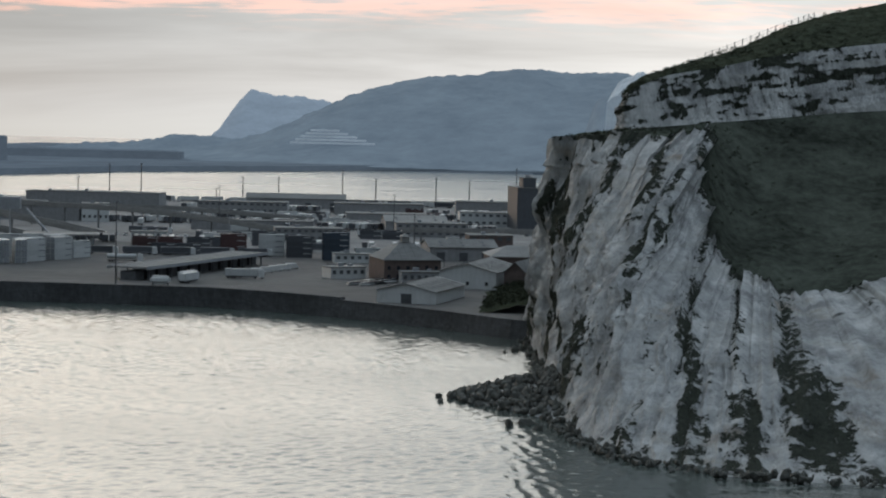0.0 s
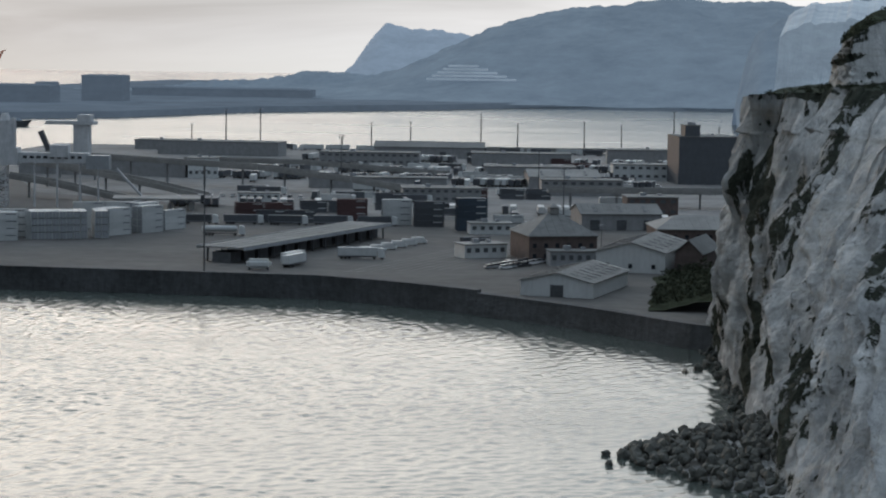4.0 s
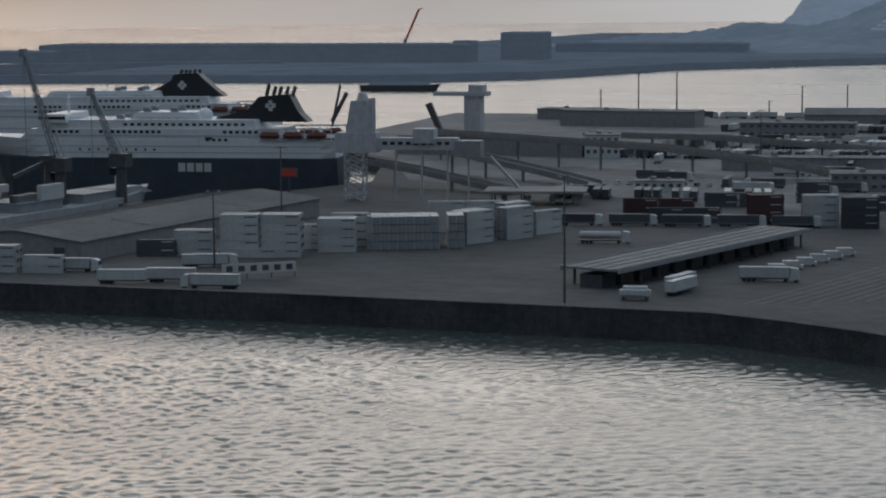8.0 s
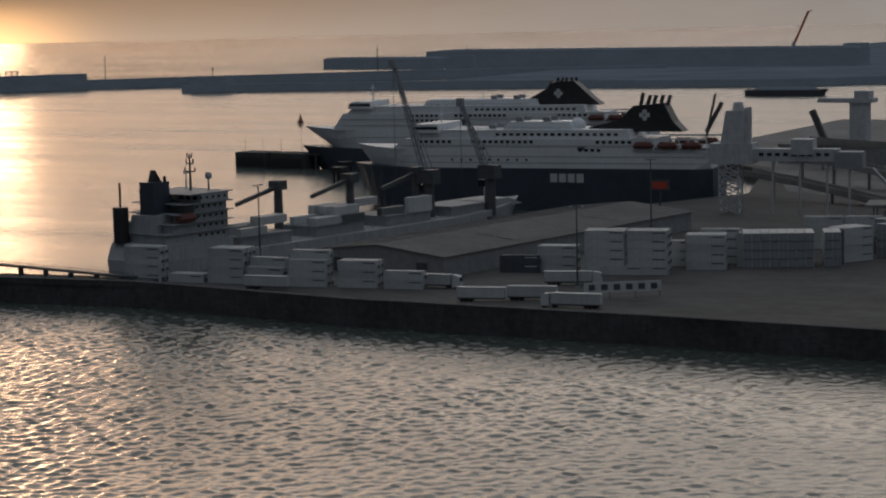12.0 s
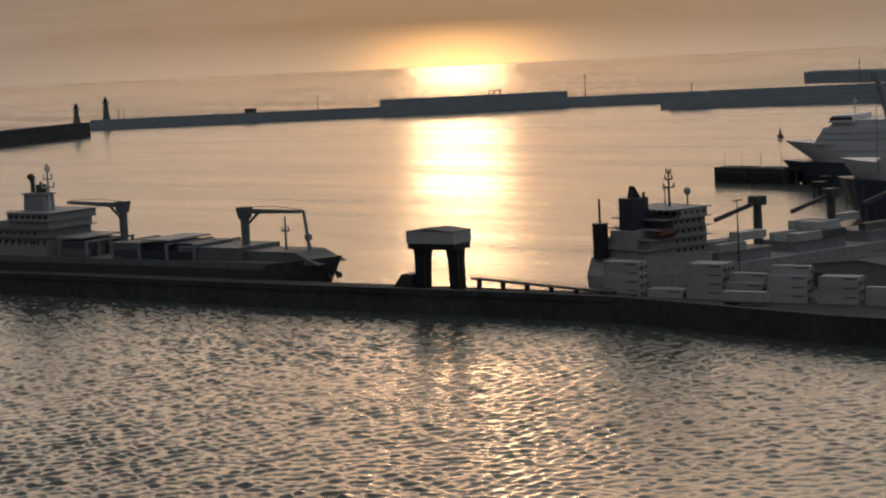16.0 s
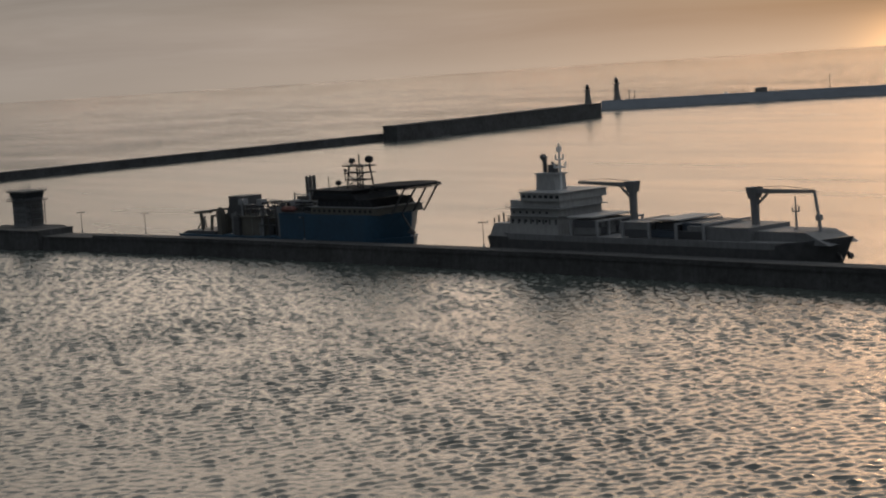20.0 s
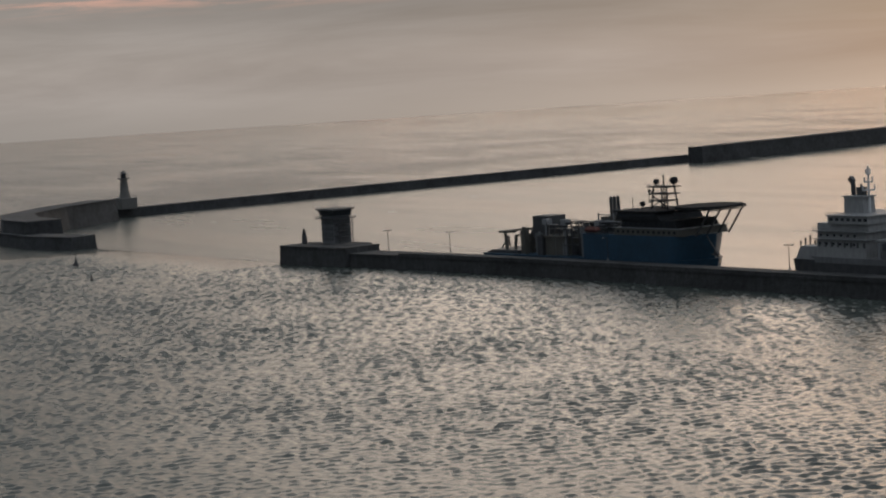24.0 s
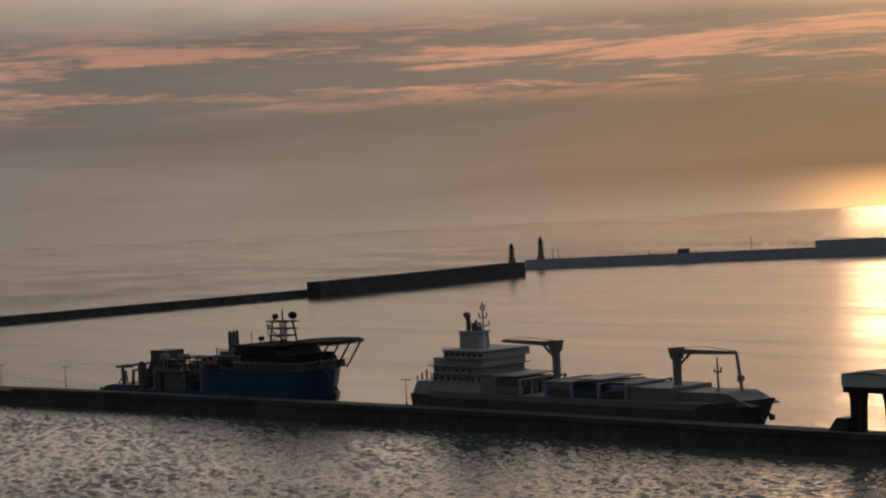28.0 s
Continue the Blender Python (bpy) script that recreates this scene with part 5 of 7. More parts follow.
    for k in range(26):
        twin(cb, (-h + rnd.choice((46, 58, 82, 94, 118, 130)), rnd.randrange(-3, 4) * 2.5, 13.2 + (2.65 if k % 4 == 0 else 0)), "container")
    bm = house(BM(), h - 30, h - 6, 13, 10.5, 13.4, 0, 8)
    part("forecastle", bm, M_DULL, t)
    mast(t, h - 20, 0, 13, 27, 0.5, ((22, 3),))
    rail(t, [(-h + 36, -B / 2 + 0.4, 9.6), (h - 40, -B / 2 + 0.4, 9.8)])
    return t


reefer((-400, 523), (-366, 718))


# ---- port: sheds and buildings ----
Z = 5.6  # apron level


def shed(name, a, b, depth, wall, rise, mw, mr, label, category="building", hip=0.0, doors=0, lights=0, windows=0, ridge_along=True, over=0.6):
    """A shed whose front runs from a to b, going back by depth, with a pitched roof."""
    a, b = Vector(a), Vector(b)
    L = (b - a).length
    t = thing(name, pose(a.x, a.y, Z, 0, 0, math.degrees(math.atan2(b.y - a.y, b.x - a.x))), label, category)
    if ridge_along:
        bm = prism(BM(), [(0, 0), (L, 0), (L, depth), (0, depth)], 0, wall)
        if not hip:
            for x in (0.0, L - 0.3):
                v = [bm.verts.new(c) for c in ((x, 0, wall), (x, depth, wall), (x, depth / 2, wall + rise), (x + 0.3, 0, wall), (x + 0.3, depth, wall), (x + 0.3, depth / 2, wall + rise))]
                for f in ((0, 1, 2), (5, 4, 3), (0, 3, 4, 1), (1, 4, 5, 2), (2, 5, 3, 0)):
                    bm.faces.new([v[i] for i in f])
        part("wall", bm, mw, t)
        for s in (0, 1):
            y0, y1 = (-over, depth / 2) if s == 0 else (depth + over, depth / 2)
            bm = BM()
            top = [(-over, y0, wall - 0.15), (L + over, y0, wall - 0.15), (L + over - hip, y1, wall + rise), (-over + hip, y1, wall + rise)]
            v = [bm.verts.new(c) for c in top] + [bm.verts.new((c[0], c[1], c[2] + 0.28)) for c in top]
            for f in ((3, 2, 1, 0), (4, 5, 6, 7), (0, 1, 5, 4), (1, 2, 6, 5), (2, 3, 7, 6), (3, 0, 4, 7)):
                bm.faces.new([v[i] for i in f])
            ribs = []
            for k in range(int(L // 3)):
                x = 1.5 + k * 3
                f = min(1.0, min(x, L - x) / hip) if hip else 1.0
                ribs.append(((x, y0, wall + 0.16), (x, y0 + (y1 - y0) * f, wall + rise * f + 0.3)))
            r = part("roof_slope", bm, mr, t)
            for p, q in ribs:
                part("roof_rib", beam(BM(), p, q, 0.22, 0.16), mr, r)
            for k in range(lights):
                x = L * (k + 0.6) / (lights + 0.2)
                for f in (0.3, 0.65):
                    yc = y0 + (y1 - y0) * f
                    zc = wall + rise * f + 0.2
                    g = (y1 - y0) * 0.11
                    bm = BM()
                    dz = rise * 0.11
                    v = [bm.verts.new(c) for c in ((x - 0.7, yc - g, zc - dz), (x + 0.7, yc - g, zc - dz), (x + 0.7, yc + g, zc + dz), (x - 0.7, yc + g, zc + dz))]
                    w = [bm.verts.new((c.co.x, c.co.y, c.co.z + 0.2)) for c in v]
                    for q in ((0, 1, 2, 3),):
                        bm.faces.new([w[i] for i in q])
                    for i in range(4):
                        bm.faces.new((v[i], v[(i + 1) % 4], w[(i + 1) % 4], w[i]))
                    part("skylight", bm, M_DARK, r)
        if hip:
            for x, s in ((-over, 1), (L + over, -1)):
                bm = BM()
                v = [bm.verts.new(c) for c in ((x, -over, wall), (x, depth + over, wall), (x + s * hip, depth / 2, wall + rise))]
                w = [bm.verts.new((c.co.x, c.co.y, c.co.z + 0.2)) for c in v]
                bm.faces.new(w)
                for i in range(3):
                    bm.faces.new((v[i], v[(i + 1) % 3], w[(i + 1) % 3], w[i]))
                part("roof_hip", bm, mr, t)
    else:
        bm = prism(BM(), [(0, 0), (L, 0), (L, depth), (0, depth)], 0, wall)
        profile(bm, [(0, wall), (L, wall), (L / 2, wall + rise)], 0.02, depth - 0.02)
        part("wall", bm, mw, t)
        for s in (0, 1):
            x0 = -over if s == 0 else L + over
            bm = BM()
            top = [(x0, -over, wall - 0.15), (L / 2, -over, wall + rise), (L / 2, depth + over, wall + rise), (x0, depth + over, wall - 0.15)]
            v = [bm.verts.new(c) for c in top] + [bm.verts.new((c[0], c[1], c[2] + 0.28)) for c in top]
            for f in ((3, 2, 1, 0), (4, 5, 6, 7), (0, 1, 5, 4), (1, 2, 6, 5), (2, 3, 7, 6), (3, 0, 4, 7)):
                bm.faces.new([v[i] for i in f])
            r = part("roof_slope", bm, mr, t)
            for k in range(int(depth // 3)):
                part("roof_rib", beam(BM(), (x0, 1.5 + k * 3, wall + 0.16), (L / 2, 1.5 + k * 3, wall + rise + 0.3), 0.22, 0.16), mr, r)
            for k in range(lights):
                for f in (0.3, 0.62):
                    yc = depth * (k + 0.7) / (lights + 0.4)
                    xc = x0 + (L / 2 - x0) * f
                    zc = wall + rise * f + 0.3
                    dx = (L / 2 - x0) * 0.12
                    bm = BM()
                    v = [bm.verts.new(c) for c in ((xc - dx, yc - 0.8, zc - rise * 0.12), (xc + dx, yc - 0.8, zc + rise * 0.12), (xc + dx, yc + 0.8, zc + rise * 0.12), (xc - dx, yc + 0.8, zc - rise * 0.12))]
                    w = [bm.verts.new((c.co.x, c.co.y, c.co.z + 0.15)) for c in v]
                    bm.faces.new(w)
                    for i in range(4):
                        bm.faces.new((v[i], v[(i + 1) % 4], w[(i + 1) % 4], w[i]))
                    part("skylight", bm, M_DARK, r)
    for k in range(doors):
        x = L * (k + 0.5) / doors
        bm = BM(); box(bm, x - 2, x + 2, -0.12, 0.05, 0, min(4.2, wall * 0.75))
        d = part("door", bm, M_DARK, t)
        bm = BM(); box(bm, x - 2.2, x + 2.2, -0.2, 0.02, min(4.2, wall * 0.75), min(4.2, wall * 0.75) + 0.25)
        part("lintel", bm, M_GREY, d)
    if windows:
        for row in range(max(1, int(wall // 4))):
            panes(t, [L * (k + 0.5) / windows for k in range(windows)], -0.06, [2.2 + row * 3.6], 1.3, 1.5)
    return t


def block(name, a, b, depth, h, mw, label, category="building", floors=0, bays=0, top=None):
    """A flat-roofed block with a parapet."""
    a, b = Vector(a), Vector(b)
    L = (b - a).length
    t = thing(name, pose(a.x, a.y, Z, 0, 0, math.degrees(math.atan2(b.y - a.y, b.x - a.x))), label, category)
    part("wall", prism(BM(), [(0, 0), (L, 0), (L, depth), (0, depth)], 0, h - 0.5), mw, t)
    part("roof", prism(BM(), [(-0.3, -0.3), (L + 0.3, -0.3), (L + 0.3, depth + 0.3), (-0.3, depth + 0.3)], h - 0.5, h), top or M_ROOFD, t)
    for f in range(floors):
        panes(t, [L * (k + 0.5) / bays for k in range(bays)], -0.07, [h * (f + 0.55) / floors], L / bays * 0.5, h / floors * 0.32, mat=M_CLADW)
    part("roof_plant", box(BM(), L * 0.3, L * 0.3 + 2.5, depth * 0.4, depth * 0.4 + 2, h, h + 1.4), M_GREY, t)
    part("roof_vent", box(BM(), L * 0.65, L * 0.65 + 1.6, depth * 0.5, depth * 0.5 + 1.6, h, h + 0.9), M_GREY, t)
    return t


shed("warehouse", (-352, 553), (-303, 546), 142, 6.2, 2.4, M_CLAD, M_ROOFD, "long low grey warehouse with a shallow sheet roof beside the berth", doors=3, lights=2, ridge_along=False)
shed("customs_house", (-41, 558), (-18, 566), 26, 9.0, 7.0, M_BRICK, M_ROOFD, "brick customs house with a grey hipped roof", hip=11, windows=6)
bm = BM(); box(bm, -1.6, 1.6, -1.6, 1.6, 0, 2.2); prism(bm, [(-2, -2), (2, -2), (2, 2), (-2, 2)], 2.2, 3.6, [(-.2, -.2), (.2, -.2), (.2, .2), (-.2, .2)])
cup = part("cupola", bm, M_ROOF, bpy.data.objects["customs_house"]); cup.location = (12, 13, 15.8)
block("office_annex", (-33, 548), (-16, 552), 8, 5.2, M_GREY, "low grey office annex with a flat roof", floors=1, bays=6)
shed("corrugated_shed", (-36, 463), (-14, 458), 40, 4.6, 2.6, M_WHITE, M_ROOF, "pale corrugated shed with rows of dark skylights", lights=7, ridge_along=False, doors=1)
shed("white_store", (-17, 536), (6, 532), 44, 6.8, 3.2, M_WHITE, M_ROOF, "white industrial store with a stained pale roof", lights=5, ridge_along=False, windows=3)
shed("brick_house", (9, 536), (18, 534), 26, 6.5, 4.5, M_BRICK, M_ROOFD, "small dark brick gabled house beside the store", ridge_along=False, windows=3)
shed("long_hall", (2, 604), (36, 610), 26, 8.5, 4.0, M_BRICK, M_ROOF, "broad brick hall with a grey hipped roof", hip=9, windows=8)
block("grain_block", (6, 985), (37, 992), 30, 26, M_BOXD, "tall dark windowless block behind the port")
block("lift_house", (9, 988), (17, 990), 10, 32, M_BOXD, "narrow dark tower on the tall block", floors=0, bays=0)
block("white_cabin", (-64, 566), (-50, 574), 9, 5.0, M_WHITE, "small white flat-roofed port cabin", floors=1, bays=5, top=M_ROOF)
block("switch_house", (-256, 955), (-240, 958), 14, 11, M_WHITE, "white boxy terminal building", floors=2, bays=5, top=M_ROOF)
block("terminal_block", (-352, 962), (-258, 958), 18, 9, M_CLAD, "long grey terminal block behind the ramps")
block("terminal_block_far", (-330, 1180), (-250, 1176), 22, 9, M_CLAD, "long dark terminal range at the back of the port")
block("check_hall", (-360, 1236), (-310, 1232), 18, 6.5, M_CLAD, "dark upper hall on the far quay")
block("transit_shed", (-180, 900), (-110, 906), 14, 6, M_CLAD, "low grey transit shed")
block("freight_office", (-60, 880), (-20, 886), 16, 8, M_CLAD, "grey two-storey freight office", floors=2, bays=9)
block("canteen", (-30, 1010), (0, 1014), 16, 9, M_WHITE, "pale hazy port building", floors=2, bays=7, top=M_ROOF)
block("depot", (-120, 1120), (-60, 1126), 20, 8, M_CLAD, "long dark depot at the back of the apron")
block("depot_annex", (-40, 1170), (40, 1176), 20, 9, M_CLAD, "long grey depot range")

block("weigh_office", (-195, 800), (-176, 803), 8, 4.2, M_WHITE, "low white weighbridge office", floors=1, bays=6, top=M_ROOF)
block("immigration_hall", (-120, 815), (-84, 822), 18, 7, M_CLAD, "grey control hall beside the port road", floors=2, bays=10)
block("freight_shed", (-100, 1000), (-50, 1006), 22, 7, M_CLAD, "low dark freight shed")
block("ticket_hall", (-210, 1100), (-150, 1104), 18, 8, M_CLAD, "long grey ticket hall", floors=2, bays=14)
block("boiler_house", (-14, 760), (8, 764), 16, 9, M_BRICK, "small brick boiler house by the flyover", floors=2, bays=5)
block("gate_office", (-72, 660), (-56, 664), 9, 4.5, M_WHITE, "white gate office with a flat roof", floors=1, bays=5, top=M_ROOF)
shed("lorry_workshop", (-30, 690), (2, 698), 24, 6.5, 3.2, M_CLAD, M_ROOFD, "grey workshop with a shallow sheet roof", doors=3, lights=3)
shed("parcel_shed", (-70, 930), (-34, 936), 30, 6, 3, M_CLAD, M_ROOF, "long pale-roofed parcel shed", doors=2, lights=3)
shed("back_store", (-190, 1190), (-120, 1196), 26, 7, 3, M_CLAD, M_ROOFD, "long low dark store near the far quay edge", doors=4)

# open flat-roofed check point
t = thing("checkpoint_canopy", pose(-236, 732, Z, 0, 0, 12), "broad flat grey canopy over traffic booths", "canopy")
part("roof", prism(BM(), [(0, 0), (38, 0), (38, 20), (0, 20)], 4.6, 5.4), M_ROOF, t)
for x in (3, 14, 25, 35):
    for y in (3, 17):
        part("pillar", box(BM(), x - 0.3, x + 0.3, y - 0.3, y + 0.3, 0, 4.6), M_GREY, t)
for k in range(4):
    part("booth", box(BM(), 6 + k * 9, 8 + k * 9, 8, 12, 0, 2.8), M_WHITE, t)

# long lorry canopy
t = thing("lorry_canopy", pose(-143, 531, Z, 0, 0, 72.5), "long pale flat canopy over inspection lanes on dark pillars", "canopy")
for k in range(12):
    bm = BM()
    prism(bm, [(k * 9.6, -9), (k * 9.6 + 9.45, -9), (k * 9.6 + 9.45, 9), (k * 9.6, 9)], 4.9, 5.5)
    for y in (-8, -4, 0, 4, 8):
        box(bm, k * 9.6, k * 9.6 + 9.4, y - 0.15, y + 0.15, 5.5, 5.68)
    part("roof_panel", bm, M_ROOF, t)
    for y in (-7.5, 7.5):
        part("pillar", box(BM(), k * 9.6 + 4.4, k * 9.6 + 4.9, y - 0.25, y + 0.25, 0, 4.9), M_DARK, t)
    # dark block filling most of the space below each panel
    part("dock_booth", box(BM(), k * 9.6 + 1, k * 9.6 + 8, -3.5, 3.5, 0, 3.6), M_DARK, t)
bm = BM(); box(bm, 0, 115, -9.15, -9.0, 4.4, 5.7); box(bm, 0, 115, 9.0, 9.15, 4.4, 5.7)
part("fascia", bm, M_GREY, t)


# ---- vehicles ----
def wheel_pair(parent, x, w=2.4, r=0.5):
    for y in (-w / 2 + 0.15, w / 2 - 0.15):
        bm = BM()
        ring = [(x + r * math.cos(k * math.pi / 5), r + r * math.sin(k * math.pi / 5)) for k in range(10)]
        profile(bm, ring, y - 0.15, y + 0.15)
        part("wheel", bm, M_TYRE, parent)


def lorry(m, mat, label, tank=False, cab=True, group="lorries on the apron"):
    t = thing("lorry" if cab else "trailer", m, label, "lorry" if cab else "trailer", group)
    bm = BM()
    if tank:
        ring = [(math.cos(k * math.pi / 7) * 1.25, 2.6 + math.sin(k * math.pi / 7) * 1.25) for k in range(14)]
        rows = [[bm.verts.new((x, y * f, 2.6 + (z - 2.6) * f)) for y, z in ring] for x, f in ((-7.0, 0.4), (-6.6, 0.95), (6.0, 0.95), (6.4, 0.4))]
        for a, b in zip(rows, rows[1:]):
            for k in range(14):
                bm.faces.new((a[k], a[(k + 1) % 14], b[(k + 1) % 14], b[k]))
        bm.faces.new(rows[0]); bm.faces.new(rows[-1])
        part("tank", bm, mat, t, smooth=True)
    else:
        box(bm, -7.0, 6.6, -1.27, 1.27, 1.15, 4.0)
        part("cargo_box", bm, mat, t)
        bm = BM()
        for y in (-1.29, 1.29):
            box(bm, -7.02, 6.62, y - 0.02, y + 0.02, 1.1, 1.3); box(bm, -7.02, 6.62, y - 0.02, y + 0.02, 3.85, 4.02)
            for x in (-7.0, 6.5):
                box(bm, x, x + 0.12, y - 0.02, y + 0.02, 1.2, 4.0)
        part("edge_rail", bm, M_GREY, t)
    part("chassis", box(BM(), -6.8, 6.4, -0.9, 0.9, 0.75, 1.15), M_DARK, t)
    for x in (-5.6, -4.3, -3.0):
        wheel_pair(t, x)
    if cab:
        bm = BM()
        profile(bm, [(7.0, 0.6), (9.3, 0.6), (9.4, 2.0), (9.1, 3.4), (8.4, 3.8), (7.0, 3.9)], -1.22, 1.22)
        c = part("cab", bm, M_WHITE, t, "white tractor cab")
        bm = BM(); profile(bm, [(9.36, 2.05), (9.42, 2.05), (9.16, 3.2), (9.1, 3.2)], -1.1, 1.1)
        part("windscreen", bm, M_GLASS, c)
        wheel_pair(t, 8.4)
        wheel_pair(t, 5.6)
    return t


WHITE_LORRY = "white articulated lorry with a plain box trailer on the quay road"
lor = lorry(pose(-241, 505, Z, 0, 0, 188), M_BOX, WHITE_LORRY)
trl = lorry(pose(-270, 507.5, Z, 0, 0, 14), M_BOX, "white box trailer parked by the sea wall", cab=False)
tnk = lorry(pose(-165, 630, Z, 0, 0, 10), M_BOX, "white tanker lorry parked beyond the canopy", tank=True)
drk = lorry(pose(-160, 700, Z, 0, 0, 12), M_BOXD, "dark lorry parked in a row on the apron")
for x, y, r in ((-100, 556, 8), (-262, 545, 20), (-150, 806, 5), (-297, 527, 8), (-222, 1062, 3)):
    copy_thing(lor, pose(x, y, Z, 0, 0, r))
for x, y, r in ((-258, 514, 14), (-119, 536, 75), (-117, 528, 75), (-340, 508, 8)):
    copy_thing(trl, pose(x, y, Z, 0, 0, r))
rnd = random.Random(21)
for k in range(5):
    copy_thing(drk, pose(-186 + k * 18, 678 + k * 2.5 + rnd.uniform(-1, 1), Z, 0, 0, 8 + rnd.uniform(-3, 3)))
for k in range(6):
    copy_thing(rnd.choice((drk, trl, lor)), pose(-230 + k * 21 + rnd.uniform(-3, 3), 1066 + rnd.uniform(-6, 6), Z, 0, 0, rnd.uniform(-4, 4)))
for k in range(16):
    copy_thing(rnd.choice((drk, drk, trl, lor)), pose(-300 + k * 19 + rnd.uniform(-3, 3), 1262 + rnd.uniform(-3, 3), Z, 0, 0, rnd.choice((0, 180)) + rnd.uniform(-3, 3)))
for k in range(34):
    copy_thing(rnd.choice((drk, drk, trl, lor)), pose(-230 + rnd.random() * 215, 725 + rnd.random() * 320, Z, 0, 0, rnd.choice((5, 12, 185, 95))))

# ordered rows of parked trailers at the back of the apron
for row, (x0, x1, y, rot) in enumerate(((-250, -120, 965, 84), (-236, -90, 1030, 84), (-120, -10, 940, 84), (-110, 20, 1075, 84), (-230, -70, 1150, 84), (-60, 60, 1140, 84), (-225, -140, 770, 100), (-110, -30, 760, 96), (-20, 40, 720, 92))):
    x = x0
    while x < x1:
        x += rnd.choice((3.6, 3.6, 3.8, 7.5, 12))
        if row % 2 or rnd.random() < 0.6:
            copy_thing(rnd.choice((drk, drk, trl, lor)), pose(x, y + (x - x0) * 0.05 + rnd.uniform(-0.6, 0.6), Z, 0, 0, rot + rnd.uniform(-1, 1)))
        else:
            copy_thing(drk, pose(x, y + rnd.uniform(-0.6, 0.6), Z, 0, 0, rot))


def car(m, mat, label):
    t = thing("car", m, label, "car", "parked cars")
    bm = BM()
    profile(bm, [(-2.1, 0.35), (2.1, 0.35), (2.15, 0.85), (1.1, 0.98), (-2.0, 1.0)], -0.86, 0.86)
    part("body", bm, mat, t)
    bm = BM()
    prism(bm, [(-1.9, -0.8), (1.0, -0.8), (1.0, 0.8), (-1.9, 0.8)], 0.98, 1.48, [(-1.5, -0.66), (0.3, -0.66), (0.3, 0.66), (-1.5, 0.66)])
    c = part("cabin", bm, M_GLASS, t)
    part("roof", box(BM(), -1.45, 0.25, -0.64, 0.64, 1.48, 1.53), mat, c)
    for x in (-1.3, 1.35):
        wheel_pair(t, x, 1.7, 0.32)
    return t


M_CARW, M_CARS, M_CARD = material("white_car_paint", (0.6, 0.6, 0.6), 0.3), material("silver_car_paint", (0.3, 0.31, 0.32), 0.3, 0.4), material("dark_car_paint", (0.03, 0.032, 0.036), 0.3)
cars = [car(pose(-47, 552, Z, 0, 0, 30), M_CARW, "small white car parked on the lot"), car(pose(-44, 548, Z, 0, 0, 30), M_CARS, "silver hatchback parked on the lot"), car(pose(-41, 545, Z, 0, 0, 30), M_CARD, "dark car parked on the lot")]
for k in range(16):
    copy_thing(rnd.choice(cars), pose(-52 + (k % 8) * 1.5 + (k // 8) * 5, 535 + (k % 8) * 3.4, Z, 0, 0, 32 + rnd.uniform(-4, 4)))
for k in range(12):
    copy_thing(rnd.choice(cars), pose(-214 + k * 5.5, 826 + rnd.uniform(-2, 2), Z, 0, 0, rnd.choice((88, 92, 270))))
for k in range(12):
    copy_thing(rnd.choice(cars), pose(-10 + rnd.random() * 36, 905 + rnd.random() * 60, Z, 0, 0, rnd.choice((0, 90, 180)) + rnd.uniform(-5, 5)))
for k in range(5):
    copy_thing(rnd.choice(cars), pose(22 + rnd.random() * 8, 520 + k * 7, Z, 0, 0, 90))


def van(m):
    t = thing("van", m, "white delivery van parked beside the canopy", "van", "vans beside the canopy")
    bm = BM()
    profile(bm, [(-2.9, 0.4), (2.8, 0.4), (2.9, 1.1), (2.2, 1.4), (1.7, 2.3), (1.4, 2.5), (-2.9, 2.5)], -1.0, 1.0)
    part("body", bm, M_WHITE, t)
    bm = BM(); profile(bm, [(2.22, 1.42), (2.28, 1.42), (1.76, 2.3), (1.7, 2.3)], -0.9, 0.9)
    part("windscreen", bm, M_GLASS, t)
    for x in (-1.8, 1.9):
        wheel_pair(t, x, 2.0, 0.35)
    return t


v0 = van(pose(-103, 561, Z, 0, 0, 10))
for k in range(7):
    copy_thing(v0, pose(-104 + k * 2.6 + 2, 566 + k * 8.4, Z, 0, 0, 10 + rnd.uniform(-3, 3)))


